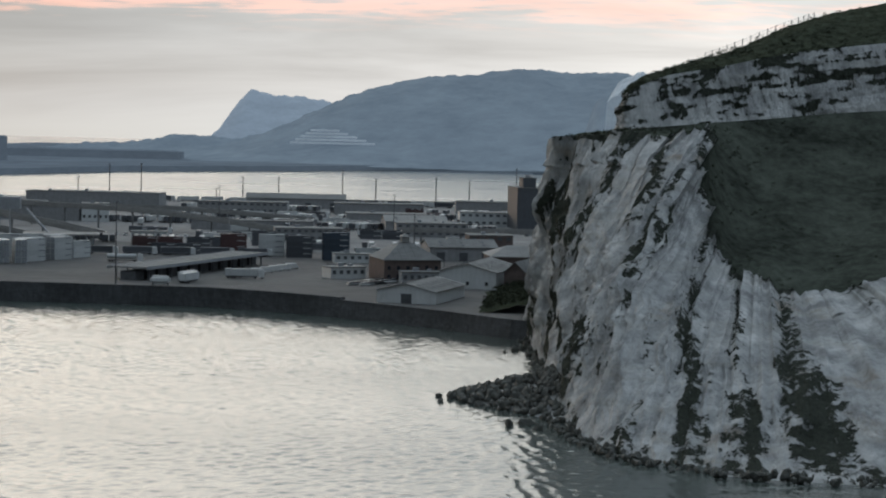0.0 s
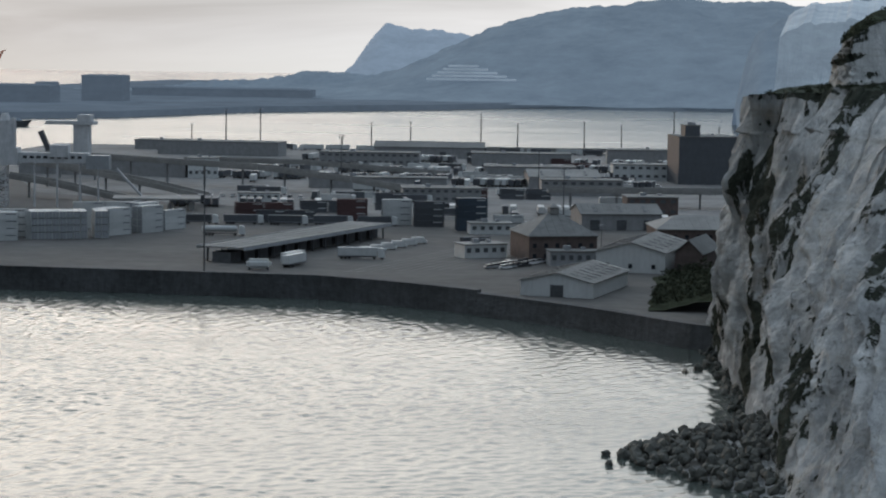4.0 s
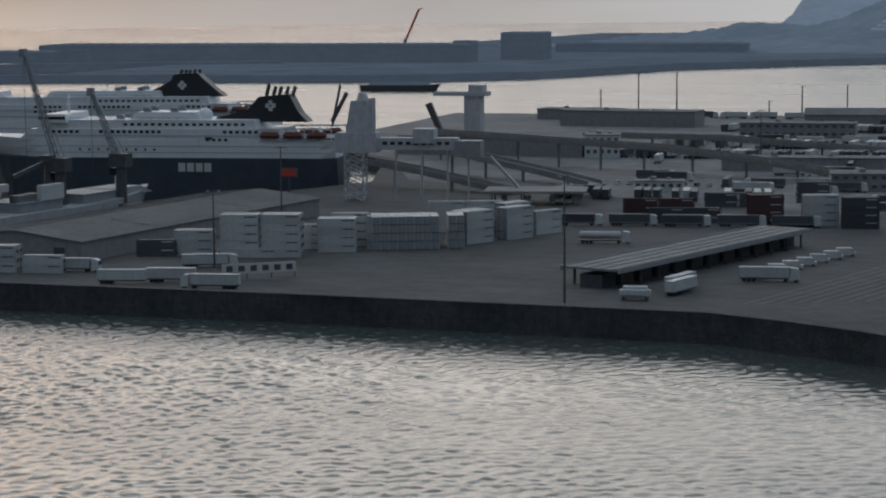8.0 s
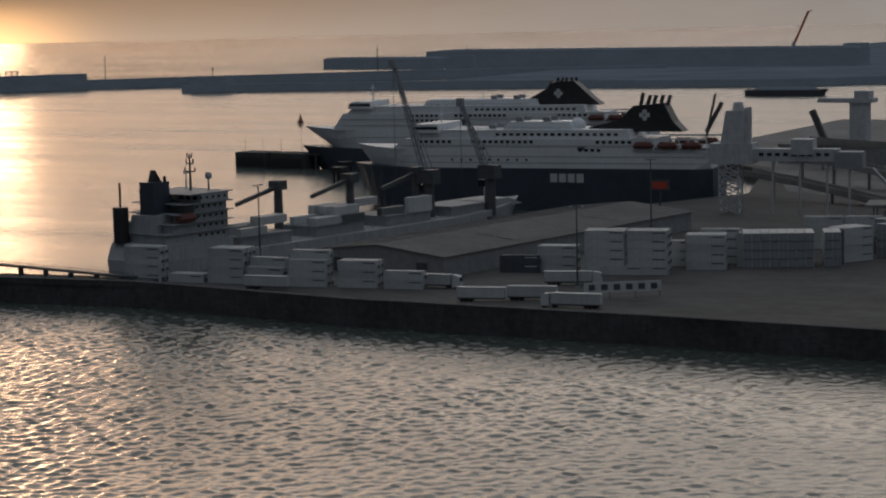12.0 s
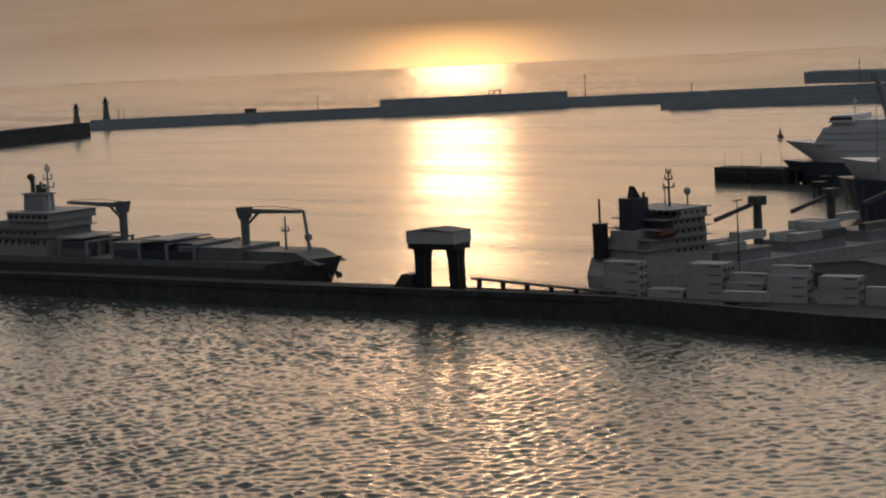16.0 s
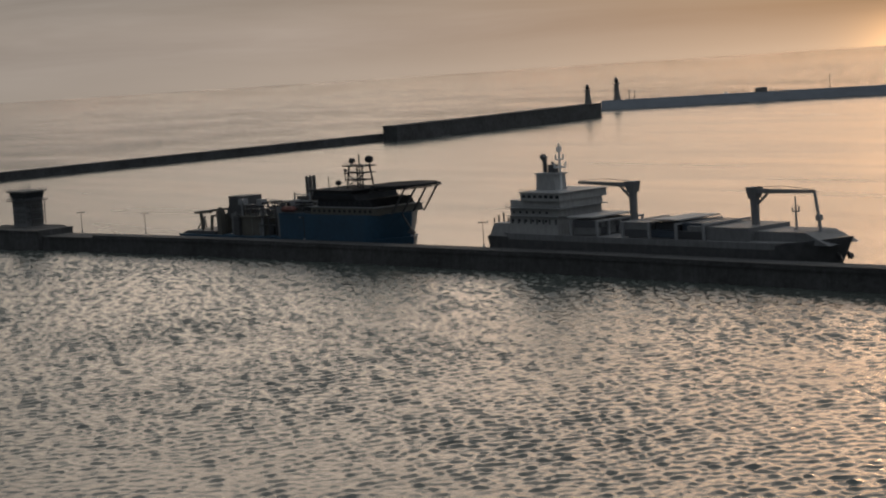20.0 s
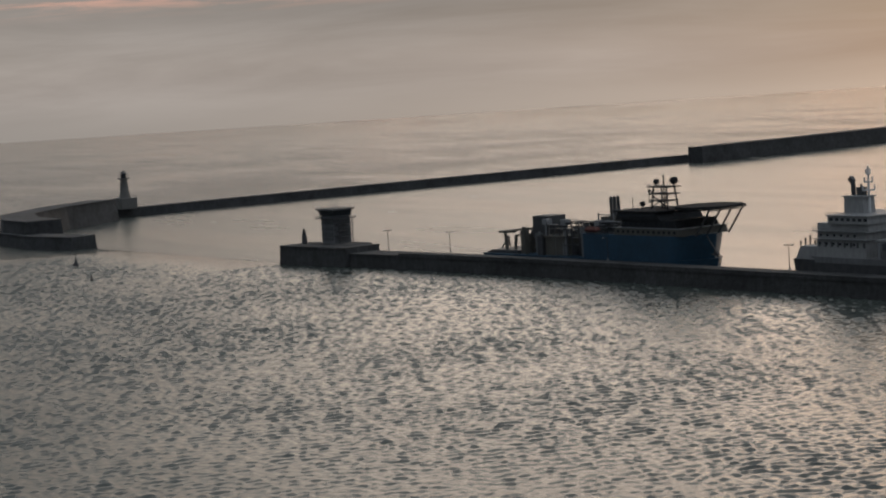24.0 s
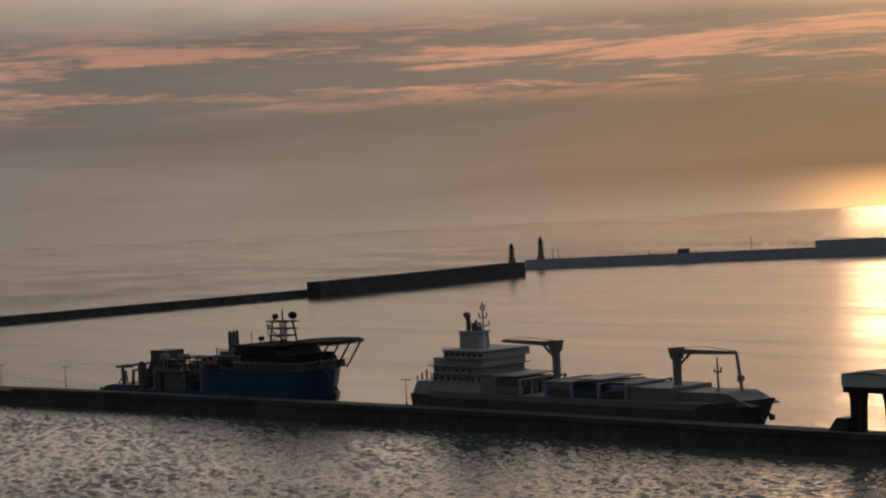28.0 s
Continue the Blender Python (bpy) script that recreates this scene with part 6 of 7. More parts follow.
# ---- containers ----
def container(m, mat, label, length=12.2):
    t = thing("container", m, label, "container", "stacked containers")
    h = length / 2
    bm = BM()
    n, side = 16, []
    for k in range(n):
        x = -h + 0.3 + (length - 0.6) * k / n
        g = (length - 0.6) / n
        side += [(x, 1.15), (x + g * 0.2, 1.2), (x + g * 0.6, 1.2), (x + g * 0.8, 1.15)]
    prism(bm, [(x, -y) for x, y in side] + [(x, y) for x, y in side[::-1]], 0.1, 2.52)
    part("body", bm, mat, t)
    bm = BM()
    for x in (-h, h - 0.16):
        for y in (-1.22, 1.06):
            box(bm, x, x + 0.16, y, y + 0.16, 0, 2.59)
    for y in (-1.22, 1.08):
        box(bm, -h + 0.16, h - 0.16, y, y + 0.14, 0, 0.14); box(bm, -h + 0.16, h - 0.16, y, y + 0.14, 2.45, 2.59)
    part("frame", bm, mat, t)
    for s in (-1, 1):
        bm = BM(); box(bm, -h - 0.03, -h + 0.05, s * 0.56 - 0.5, s * 0.56 + 0.5, 0.15, 2.45)
        for q in (-0.2, 0.2):
            box(bm, -h - 0.09, -h - 0.03, s * 0.56 + q - 0.03, s * 0.56 + q + 0.03, 0.2, 2.4)
        part("door", bm, M_GREY if mat is M_BOX else mat, t)
    bm = BM(); box(bm, h - 0.02, h + 0.06, -0.8, 0.8, 0.5, 1.3)
    part("cooling_unit", bm, M_DARK, t)
    bm = BM(); box(bm, 1.6, 5.2, -1.235, -1.2, 1.75, 2.05)
    part("marking", bm, M_NAVY if mat is M_BOX else M_WHITE, t, "plain dark bar of lettering")
    return t


cw = container(pose(-257, 571, Z, 0, 0, 15), M_BOX, "white refrigerated container in a tall stack")
cd = container(pose(-150, 690, Z, 0, 0, 12), M_BOXD, "dark blue-grey container on the apron")
cr = container(pose(-112, 690, Z, 0, 0, 12), M_BOXR, "dull red container on the apron")
cbu = container(pose(-73, 676, Z, 0, 0, 12), M_BOXB, "blue container in a tall stack")


def stack(c, x, y, rot, along, across, high, first=False, ragged=0):
    d, s = Vector((math.cos(radians(rot)), math.sin(radians(rot)))), Vector((-math.sin(radians(rot)), math.cos(radians(rot))))
    for i in range(along):
        for j in range(across):
            top = high - (rnd.randrange(ragged + 1) if ragged else 0)
            for k in range(top):
                if first and i == j == k == 0:
                    continue
                p = Vector((x, y)) + d * (i * 12.45) + s * (j * 2.6) + Vector((rnd.uniform(-.08, .08), rnd.uniform(-.08, .08)))
                copy_thing(c, pose(p.x, p.y, Z + k * 2.6, 0, 0, rot + rnd.uniform(-.3, .3)))


stack(cw, -262, 570, 15, 2, 3, 5)
stack(cw, -278, 571, 15, 1, 2, 4, ragged=1)
stack(cw, -238, 589, 18, 1, 3, 4, ragged=1)
stack(cw, -213, 608, 112, 1, 8, 4)
stack(cw, -206, 612, 112, 1, 2, 4)
stack(cw, -203, 622, 62, 1, 3, 4, ragged=1)
stack(cw, -194, 636, 62, 1, 2, 4)
stack(cw, -189, 652, 62, 1, 1, 3)
stack(cw, -222, 648, 20, 2, 1, 4)
stack(cw, -250, 594, 16, 1, 1, 3)
stack(cw, -226, 600, 18, 1, 1, 4)
stack(cw, -240, 606, 18, 1, 1, 4)
stack(cd, -204, 640, 62, 1, 1, 2)
stack(cw, -199, 650, 62, 1, 2, 4)
stack(cd, -288, 566, 15, 1, 1, 2)
stack(cw, -332, 518, 10, 1, 2, 4, ragged=1)
stack(cw, -317, 521, 10, 1, 2, 3)
stack(cw, -303, 523, 10, 1, 1, 2)
stack(cw, -386, 512, 6, 1, 2, 4)
stack(cw, -372, 514, 6, 1, 2, 2, ragged=1)
stack(cw, -359, 516, 6, 1, 3, 4, ragged=1)
stack(cw, -346, 517, 6, 1, 2, 3, ragged=1)
stack(cd, -170, 690, 12, 4, 1, 2, ragged=1)
stack(cr, -168, 697, 12, 2, 1, 3)
stack(cr, -124, 692, 12, 1, 2, 4)
stack(cw, -106, 695, 12, 1, 2, 4)
stack(cd, -92, 690, 12, 1, 2, 4)
stack(cbu, -73, 676, 12, 1, 3, 5)
stack(cw, -60, 694, 12, 2, 1, 2, ragged=1)
stack(cd, -66, 622, 40, 1, 1, 1)
stack(cr, -102, 848, 4, 2, 1, 2)
stack(cd, -72, 852, 4, 2, 1, 2)
stack(cw, -140, 842, 4, 2, 1, 1)
stack(cd, -150, 748, 10, 2, 1, 2, ragged=1)
stack(cd, -120, 770, 10, 1, 1, 3)

for k in range(9):
    stack(rnd.choice((cd, cd, cw, cr, cbu)), -235 + rnd.random() * 200, 860 + rnd.random() * 330, rnd.choice((4, 10, 94)), rnd.choice((1, 2)), 1, 2, ragged=1)

# long white hoarding with plain marks
t = thing("hoarding", pose(-246, 521, Z, 0, 0, 34), "white quayside hoarding with dark marks on posts", "hoarding")
part("panel", box(BM(), 0, 21, -0.1, 0.1, 1.6, 4.4), M_WHITE, t)
for k in range(6):
    part("mark", box(BM(), 1.2 + k * 3.4, 3.0 + k * 3.4, -0.14, -0.1, 2.2, 3.8), M_DARK, t, "plain dark block of lettering")
for x in (0.3, 7, 14, 20.7):
    part("post", box(BM(), x - 0.12, x + 0.12, 0.1, 0.34, 0, 4.4), M_DARK, t)

t = thing("water_tank", pose(-126, 513, Z, 0, 0, 5), "white rounded storage tank beside the canopy", "tank")
bm = BM()
box(bm, -4, 4, -1.7, 1.7, 0.5, 3.6)
bmesh.ops.bevel(bm, geom=bm.edges[:], offset=0.9, segments=3, affect="EDGES")
part("tank", bm, M_WHITE, t, smooth=False)
for x in (-3, 3):
    part("saddle", box(BM(), x - 0.3, x + 0.3, -1.4, 1.4, 0, 0.9), M_DARK, t)


# ---- masts and lamps ----
def lamp_mast(x, y, h, z=Z, heads=2, label="tall grey floodlight mast on the apron"):
    t = thing("lamp_post", pose(x, y, z, 0, 0, rnd.uniform(0, 90)), label, "lamp post", "floodlight masts")
    part("pole", tube(BM(), 0, 0, 0, h, 0.5 if y > 1200 else 0.32 if h > 15 else 0.2, 0.36 if y > 1200 else 0.16 if h > 15 else 0.12, 8), M_DARK, t)
    part("base", tube(BM(), 0, 0, 0, 0.6, 0.6, 0.5, 8), M_GREY, t)
    bm = BM()
    beam(bm, (-1.6 if heads > 1 else 0, 0, h), (1.6, 0, h), 0.25)
    part("crossarm", bm, M_DARK, t)
    for k in range(heads):
        part("lamp_head", box(BM(), -1.9 + k * 3.2, -1.2 + k * 3.2, -0.5, 0.5, h - 0.25, h + 0.2), M_GREY, t)
    return t


for x, y, h in ((-141, 499, 33), (-257, 540, 23), (-283, 652, 27), (-381, 566, 24), (-38, 700, 24), (-16, 552, 14), (-60, 860, 24), (-170, 940, 24)):
    lamp_mast(x, y, h)
for x, h in ((-330, 16), (-306, 26), (-282, 27), (-225, 10), (-205, 19), (-178, 20), (-130, 26), (-105, 20), (-60, 22), (-35, 20), (0, 30), (30, 20)):
    lamp_mast(x, 1275, h, label="slim lamp mast along the far quay edge")
for x, y in ((-932, 436), (-886, 446), (-775, 464), (-667, 479)):
    lamp_mast(x, y, 9.5, 6.6, 2, "slim lamp post on the harbour arm")


# ---- linkspan tower, ramps and gangways ----
def lattice(bm, x0, x1, y0, y1, z0, z1, n, w=0.35):
    for x in (x0, x1):
        for y in (y0, y1):
            beam(bm, (x, y, z0), (x, y, z1), w * 1.4)
    for k in range(n):
        a, b = z0 + (z1 - z0) * k / n, z0 + (z1 - z0) * (k + 1) / n
        for y in (y0, y1):
            beam(bm, (x0, y, a), (x1, y, b), w); beam(bm, (x1, y, a), (x0, y, b), w); beam(bm, (x0, y, b), (x1, y, b), w)
        for x in (x0, x1):
            beam(bm, (x, y0, a), (x, y1, b), w); beam(bm, (x, y0, b), (x, y1, b), w)
    return bm


t = thing("boarding_tower", pose(-290, 742, Z, 0, 0, 8), "white boarding tower on a lattice leg with covered gangways", "boarding tower")
part("lattice_leg", lattice(BM(), -3.6, 3.6, -3.6, 3.6, 0, 18.5, 6), M_TOWER, t)
part("lift_house", prism(BM(), [(-7, -4.5), (9, -4.5), (9, 5), (-7, 5)], 18.5, 26.0), M_TOWER, t)
bm = prism(BM(), [(-3, -3.6), (6, -3.6), (6, 3.6), (-3, 3.6)], 26.0, 38, [(-1, -3), (6, -3), (6, 3), (-1, 3)])
for y in (-2.4, 0, 2.4):
    box(bm, 6, 7.4, y - 0.5, y + 0.5, 26, 39)
tube(bm, 3, 0, 38, 41, 2.4, 1.6, 12)
part("winch_house", bm, M_TOWER, t)
part("boom", beam(beam(BM(), (-3, 0, 41), (-9, 0, 30), 1.4), (-6, 2, 44), (-9.5, 2, 28), 0.8), M_DARK, t)
bm = BM(); box(bm, 9, 40, -2.5, 3, 19.5, 24)
g = part("gangway", bm, M_TOWER, t)
panes(g, [12 + 3 * k for k in range(9)], -2.55, [22], 1.8, 1.2)
bm = BM(); box(bm, 23, 31, -3.5, 4.5, 22, 27.5)
part("lift_house", bm, M_TOWER, t)
for x in (16, 26, 36, 44):
    part("trestle", beam(tube(BM(), x, -1.6, 0, 19.5, 0.45, 0.35, 8), (x, -1.6, 13), (x, 2.2, 19.5), 0.4), M_TOWER, t)
bm = BM(); box(bm, 39, 49, -4, 4, 17, 23)
part("stair_house", bm, M_GREY, t)
part("stair_flight", beam(BM(), (52, 0, 17), (64, 0, 4), 3, 0.8), M_GREY, t)

t = thing("gantry_tower", pose(-352, 1085, Z, 0, 0, 0), "pale hazy shiplift tower with an overhanging head on the far berth", "boarding tower")
part("column", prism(BM(), [(-4.5, -4), (4.5, -4), (4.5, 4), (-4.5, 4)], 0, 22), M_TOWER, t)
part("head", prism(BM(), [(-22, -5), (8, -5), (8, 5), (-22, 5)], 22, 24.2, [(-21, -5), (8, -5), (8, 5), (-21, 5)]), M_TOWER, t)
part("winch_house", box(BM(), -2, 6, -4, 4, 24.2, 28), M_TOWER, t)
part("boom", beam(BM(), (-16, -6, 0), (-24, -6, 18), 3), M_DARK, t)


def ramp(pts, w, label):
    """A raised roadway with side walls and piers."""
    t = thing("vehicle_ramp", pose(0, 0, 0), label, "ramp", "vehicle ramps")
    for k, (p, q) in enumerate(zip(pts, pts[1:])):
        part("deck", beam(BM(), p, q, w, 1.0), M_CLAD, t)
        p, q = Vector(p), Vector(q)
        s = (q - p).cross(Vector((0, 0, 1))).normalized() * w / 2
        for f in (-1, 1):
            part("parapet", beam(BM(), p + s * f + Vector((0, 0, 0.9)), q + s * f + Vector((0, 0, 0.9)), 0.4, 2.2), M_ROOF, t)
        n = max(1, round((q - p).length / 22))
        for j in range(n):
            c = p.lerp(q, (j + 0.5) / n)
            if c.z > Z + 1.5:
                part("pier", box(BM(), c.x - 0.5, c.x + 0.5, c.y - 0.5, c.y + 0.5, Z - 0.2, c.z - 0.4), M_CLAD, t)
    return t


ramp([(-306, 800, 15), (-280, 790, 12.5), (-252, 782, 8), (-236, 776, 6)], 7, "grey sloping vehicle ramp down from the ferry berth")
ramp([(-315, 872, 17), (-280, 850, 14.5), (-240, 826, 10), (-214, 812, 6.4)], 8, "long grey ramp with pale side walls")
ramp([(-330, 935, 18), (-200, 880, 16), (-150, 860, 12), (-110, 850, 7)], 8, "raised grey roadway over the terminal")
ramp([(-52, 806, 13), (-10, 812, 13), (45, 822, 13)], 9, "grey concrete flyover crossing the port road")
ramp([(-140, 1282, 7.0), (-60, 1280, 7.4), (40, 1278, 8.4), (120, 1276, 9.5)], 9, "long low roadway along the back of the port")
ramp([(-270, 1010, 12), (-200, 1000, 12), (-120, 985, 8)], 8, "raised lane with grey parapets")


# ---- quay cranes, portal loader, berth heads ----
def quay_crane(x, y, lean, top, label):
    t = thing("quay_crane", pose(x, y, Z, 0, 0, 176), label, "harbour crane", "harbour cranes")
    part("chassis", box(BM(), -6, 6, -5, 5, 0.8, 2.6), M_DARK, t)
    for s in (-1, 1):
        wheel_pair(t, s * 4, 9, 0.9)
    bm = tube(BM(), 0, 0, 2.6, 20, 2.2, 1.8, 12)
    box(bm, -3.5, 3.5, -2.6, 2.6, 16, 21)
    part("tower", bm, M_DARK, t)
    part("cab", box(BM(), 1.6, 4.2, -1.2, 1.2, 13, 15.6), M_GLASS, t)
    bm = BM()
    a, b = Vector((1.5, 0, 17)), Vector((lean, 0, top))
    for y in (-1, 1):
        beam(bm, a + Vector((0, y, 0)), b + Vector((0, y * 0.4, 0)), 0.35)
        beam(bm, a + Vector((-1.6, y, 1.4)), b + Vector((-0.8, y * 0.4, 0.4)), 0.35)
    for k in range(14):
        p, q = a.lerp(b, k / 14), a.lerp(b, (k + 1) / 14)
        o = Vector((-1.6, 0, 1.4))
        beam(bm, p + Vector((0, 1, 0)), q + o * (1 - k / 20) + Vector((0, 1 - k / 24, 0)), 0.25)
        beam(bm, p + Vector((0, -1, 0)), q + o * (1 - k / 20) - Vector((0, 1 - k / 24, 0)), 0.25)
        beam(bm, p + Vector((0, -1, 0)), p + Vector((0, 1, 0)), 0.25)
    box(bm, b.x - 1.2, b.x + 1.2, -1, 1, b.z - 1, b.z + 2)
    part("boom", bm, M_GREY, t)
    bm = BM(); beam(bm, (-2, 0, 21), (b.x, 0, b.z), 0.14); beam(bm, (b.x, 0, b.z), (b.x, 0, 14), 0.14)
    part("cable", bm, M_DARK, t)
    return t


quay_crane(-374, 664, 14, 58, "dark mobile harbour crane with a tall lattice boom")
quay_crane(-362, 688, 12, 43, "dark mobile harbour crane beside the moored ship")

t = thing("portal_loader", pose(-449, 500, 6.6, 0, 0, 6), "dark portal loader with a white roofed top on the arm", "loader")
part("top_house", prism(BM(), [(-9, -5), (9, -5), (9, 5), (-9, 5)], 14.5, 18.4), M_WHITE, t)
part("roof", profile(BM(), [(-9.3, 18.4), (9.3, 18.4), (0, 19.3)], -5.2, 5.2), M_ROOF, t)
for s in (-1, 1):
    bm = BM()
    for y in (-1.2, 1.2):
        profile(bm, [(s * 8.8, 14.5), (s * 3.6, 14.5), (s * 4.6, 9), (s * 5.0, 0), (s * 8.4, 0), (s * 8.2, 9)], y - 0.9, y + 0.9)
    part("leg", bm, M_BLACK, t)
part("girder", box(BM(), -9, 9, -4.4, 4.4, 12.6, 14.5), M_BLACK, t)
part("hopper", prism(BM(), [(-16, -4), (-8, -4), (-8, 4), (-16, 4)], 0, 4.4, [(-13, -3), (-9, -3), (-9, 3), (-13, 3)]), M_BLACK, t)
t = thing("conveyor_walkway", pose(-438, 503, 6.6, 0, 0, 5), "dark railed walkway sloping down along the arm", "walkway")
part("deck", beam(BM(), (0, 0, 3.2), (52, 0, 0.6), 2.4, 0.6), M_DARK, t)
bm = BM()
for k in range(27):
    beam(bm, (k * 2, -1.2, 3.2 - k * 0.1), (k * 2, -1.2, 4.5 - k * 0.1), 0.12)
beam(bm, (0, -1.2, 4.5), (52, -1.2, 1.9), 0.12)
part("railing", bm, M_DARK, t)
for k in range(6):
    part("trestle", box(BM(), 2 + k * 9, 2.6 + k * 9, -1, 1, 0, 3.0 - k * 0.45), M_DARK, t)

# berth heads in front of the ferries
for (a, b, label) in (((-652, 948), (-632, 946), "dark concrete berth head with light poles"), ((-628, 946), (-606, 944), "dark concrete mooring dolphin by the ferry")):
    t = thing("mooring_dolphin", pose(a[0], a[1], 0, 0, 0, -6), label, "mooring dolphin", "berth heads")
    L = b[0] - a[0]
    part("pier_body", prism(BM(), [(0, 0), (L, 0), (L, 14), (0, 14)], -3, 7.5), M_WALL, t)
    part("fender", box(BM(), 1, L - 1, -0.5, 0, 1, 5), M_BLACK, t)
    for x in (4, L - 4):
        part("pole", tube(BM(), x, 4, 7.5, 15, 0.16, 0.1, 6), M_DARK, t)
t = thing("berth_walkway", pose(-632, 950, 0, 0, 0, -6), "thin dark catwalk between berth heads", "walkway")
part("deck", box(BM(), 0, 34, 0, 2.4, 6.6, 7.3), M_DARK, t)
for k in range(4):
    part("pile", tube(BM(), 4 + k * 9, 1.2, -3, 6.6, 0.7, 0.7, 8), M_DARK, t)
for x, y in ((-520, 868), (-498, 866), (-545, 880), (-560, 910)):
    t = thing("fender_dolphin", pose(x, y, 0), "dark piled fender dolphin beside the ferry berth", "mooring dolphin", "berth heads")
    part("cap", box(BM(), -3, 3, -3, 3, 4.5, 7), M_BLACK, t)
    for p in ((-2, -2), (2, -2), (2, 2), (-2, 2)):
        part("pile", tube(BM(), p[0], p[1], -3, 4.5, 0.6, 0.6, 8), M_BLACK, t)

# illuminated message board
M_SIGN = bpy.data.materials.new("lit_sign")
M_SIGN.use_nodes = True
nn = Nodes(M_SIGN.node_tree)
nn.put("ShaderNodeOutputMaterial", Surface=nn.put("ShaderNodeBsdfPrincipled", Base_Color=(0.14, 0.02, 0.016, 1), Emission_Color=(1.0, 0.13, 0.05, 1), Emission_Strength=0.02).outputs[0])
t = thing("message_board", pose(-296, 690, Z, 0, 0, 15), "red lit message board on a post by the berth", "sign")
part("screen", box(BM(), -2.6, 2.6, -0.2, 0, 13.6, 16.0), M_SIGN, t)
part("housing", box(BM(), -3.2, 3.2, 0, 0.5, 13.1, 16.5), M_DARK, t)
part("post", box(BM(), -0.3, 0.3, 0, 0.5, 0, 13.1), M_DARK, t)


# ---- lighthouses and harbour marks ----
def lighthouse(x, y, z, h, r, label, base=None):
    t = thing("lighthouse", pose(x, y, z), label, "lighthouse", "harbour lighthouses")
    if base:
        part("plinth", prism(BM(), [(-base[0] / 2, -base[1] / 2), (base[0] / 2, -base[1] / 2), (base[0] / 2, base[1] / 2), (-base[0] / 2, base[1] / 2)], 0, base[2]), M_STONE, t)
        z0 = base[2]
    else:
        z0 = 0
    bm = tube(BM(), 0, 0, z0, z0 + h * 0.16, r * 1.35, r * 1.1, 16)
    tube(bm, 0, 0, z0 + h * 0.16, z0 + h * 0.66, r * 1.05, r * 0.72, 16)
    part("tower", bm, M_STONE, t)
    bm = tube(BM(), 0, 0, z0 + h * 0.66, z0 + h * 0.70, r * 1.3, r * 1.35, 16)
    g = part("gallery", bm, M_STONE, t)
    bm = BM()
    for k in range(12):
        a = k * math.pi / 6
        beam(bm, (r * 1.28 * math.cos(a), r * 1.28 * math.sin(a), z0 + h * 0.7), (r * 1.28 * math.cos(a), r * 1.28 * math.sin(a), z0 + h * 0.75), 0.12)
    part("railing", bm, M_DARK, g)
    part("lantern", tube(BM(), 0, 0, z0 + h * 0.70, z0 + h * 0.86, r * 0.66, r * 0.66, 12), M_GLASS, t)
    bm = tube(BM(), 0, 0, z0 + h * 0.86, z0 + h * 0.96, r * 0.8, r * 0.1, 12)
    tube(bm, 0, 0, z0 + h * 0.96, z0 + h * 1.04, 0.12, 0.1, 6)
    part("dome", bm, M_DARK, t)
    for k in range(2):
        part("window", box(BM(), -0.4, 0.4, -r * 1.0, -r * 0.8, z0 + h * (0.28 + 0.18 * k), z0 + h * (0.33 + 0.18 * k)), M_GLASS, t)
    return t


lighthouse(-1530, 503, 5.4, 21, 3.3, "stone lighthouse on a square plinth at the knuckle", (20, 12, 8))
lighthouse(-1646, 1318, 13.0, 20, 2.9, "stone lighthouse at the breakwater end")
lighthouse(-1764, 1452, 9.0, 25, 3.2, "tall stone lighthouse on the outer pier head")
t = thing("pier_shelter", pose(-1650, 1552, 9, 0, 0, 42), "small dark shelter on the outer pier", "shelter")
part("wall", box(BM(), -6, 6, -4, 4, 0, 3.6), M_STONE, t)
part("roof", prism(BM(), [(-7, -5), (7, -5), (7, 5), (-7, 5)], 3.6, 4.8, [(-5, -3), (5, -3), (5, 3), (-5, 3)]), M_DARK, t)
for x, y, h in ((-1756, 1462, 11), (-1752, 1466, 11), (-1600, 1602, 16), (-1400, 1802, 26), (-1220, 1740, 16), (-1180, 1990, 30)):
    t = thing("signal_mast", pose(x, y, 8 if h < 30 else 7), "thin dark signal mast on the pier", "mast", "pier masts")
    part("pole", tube(BM(), 0, 0, 0, h, 0.5, 0.3, 6), M_DARK, t)
    part("crossarm", box(BM(), -1.6, 1.6, -0.2, 0.2, h * 0.8, h * 0.84), M_DARK, t)
t = thing("pier_beacon_hut", pose(-1475, 1742, 15.5, 0, 0, 45), "small dark signal hut on the pier block", "hut")
part("roof", box(BM(), -7, 7, -4, 4, 4, 5), M_DARK, t)
for p in ((-6, -3), (6, -3), (6, 3), (-6, 3), (0, -3), (0, 3)):
    part("post", box(BM(), p[0] - 0.4, p[0] + 0.4, p[1] - 0.4, p[1] + 0.4, 0, 4), M_DARK, t)

# control tower on the end of the arm
t = thing("control_tower", pose(-970, 426, 6.6, 0, 0, 10), "dark port control tower with an overhanging lookout at the arm's end", "control tower")
part("podium", prism(BM(), [(-15, -7), (20, -7), (20, 7), (-15, 7)], 0, 3.0), M_WALL, t)
part("shaft", prism(BM(), [(-5.4, -5), (5.4, -5), (5.4, 5), (-5.4, 5)], 3, 15.2), M_SHIPGREY, t)
for z in (6.6, 9.6, 12.6):
    part("floor_band", prism(BM(), [(-5.6, -5.2), (5.6, -5.2), (5.6, 5.2), (-5.6, 5.2)], z, z + 0.35), M_DARK, t)
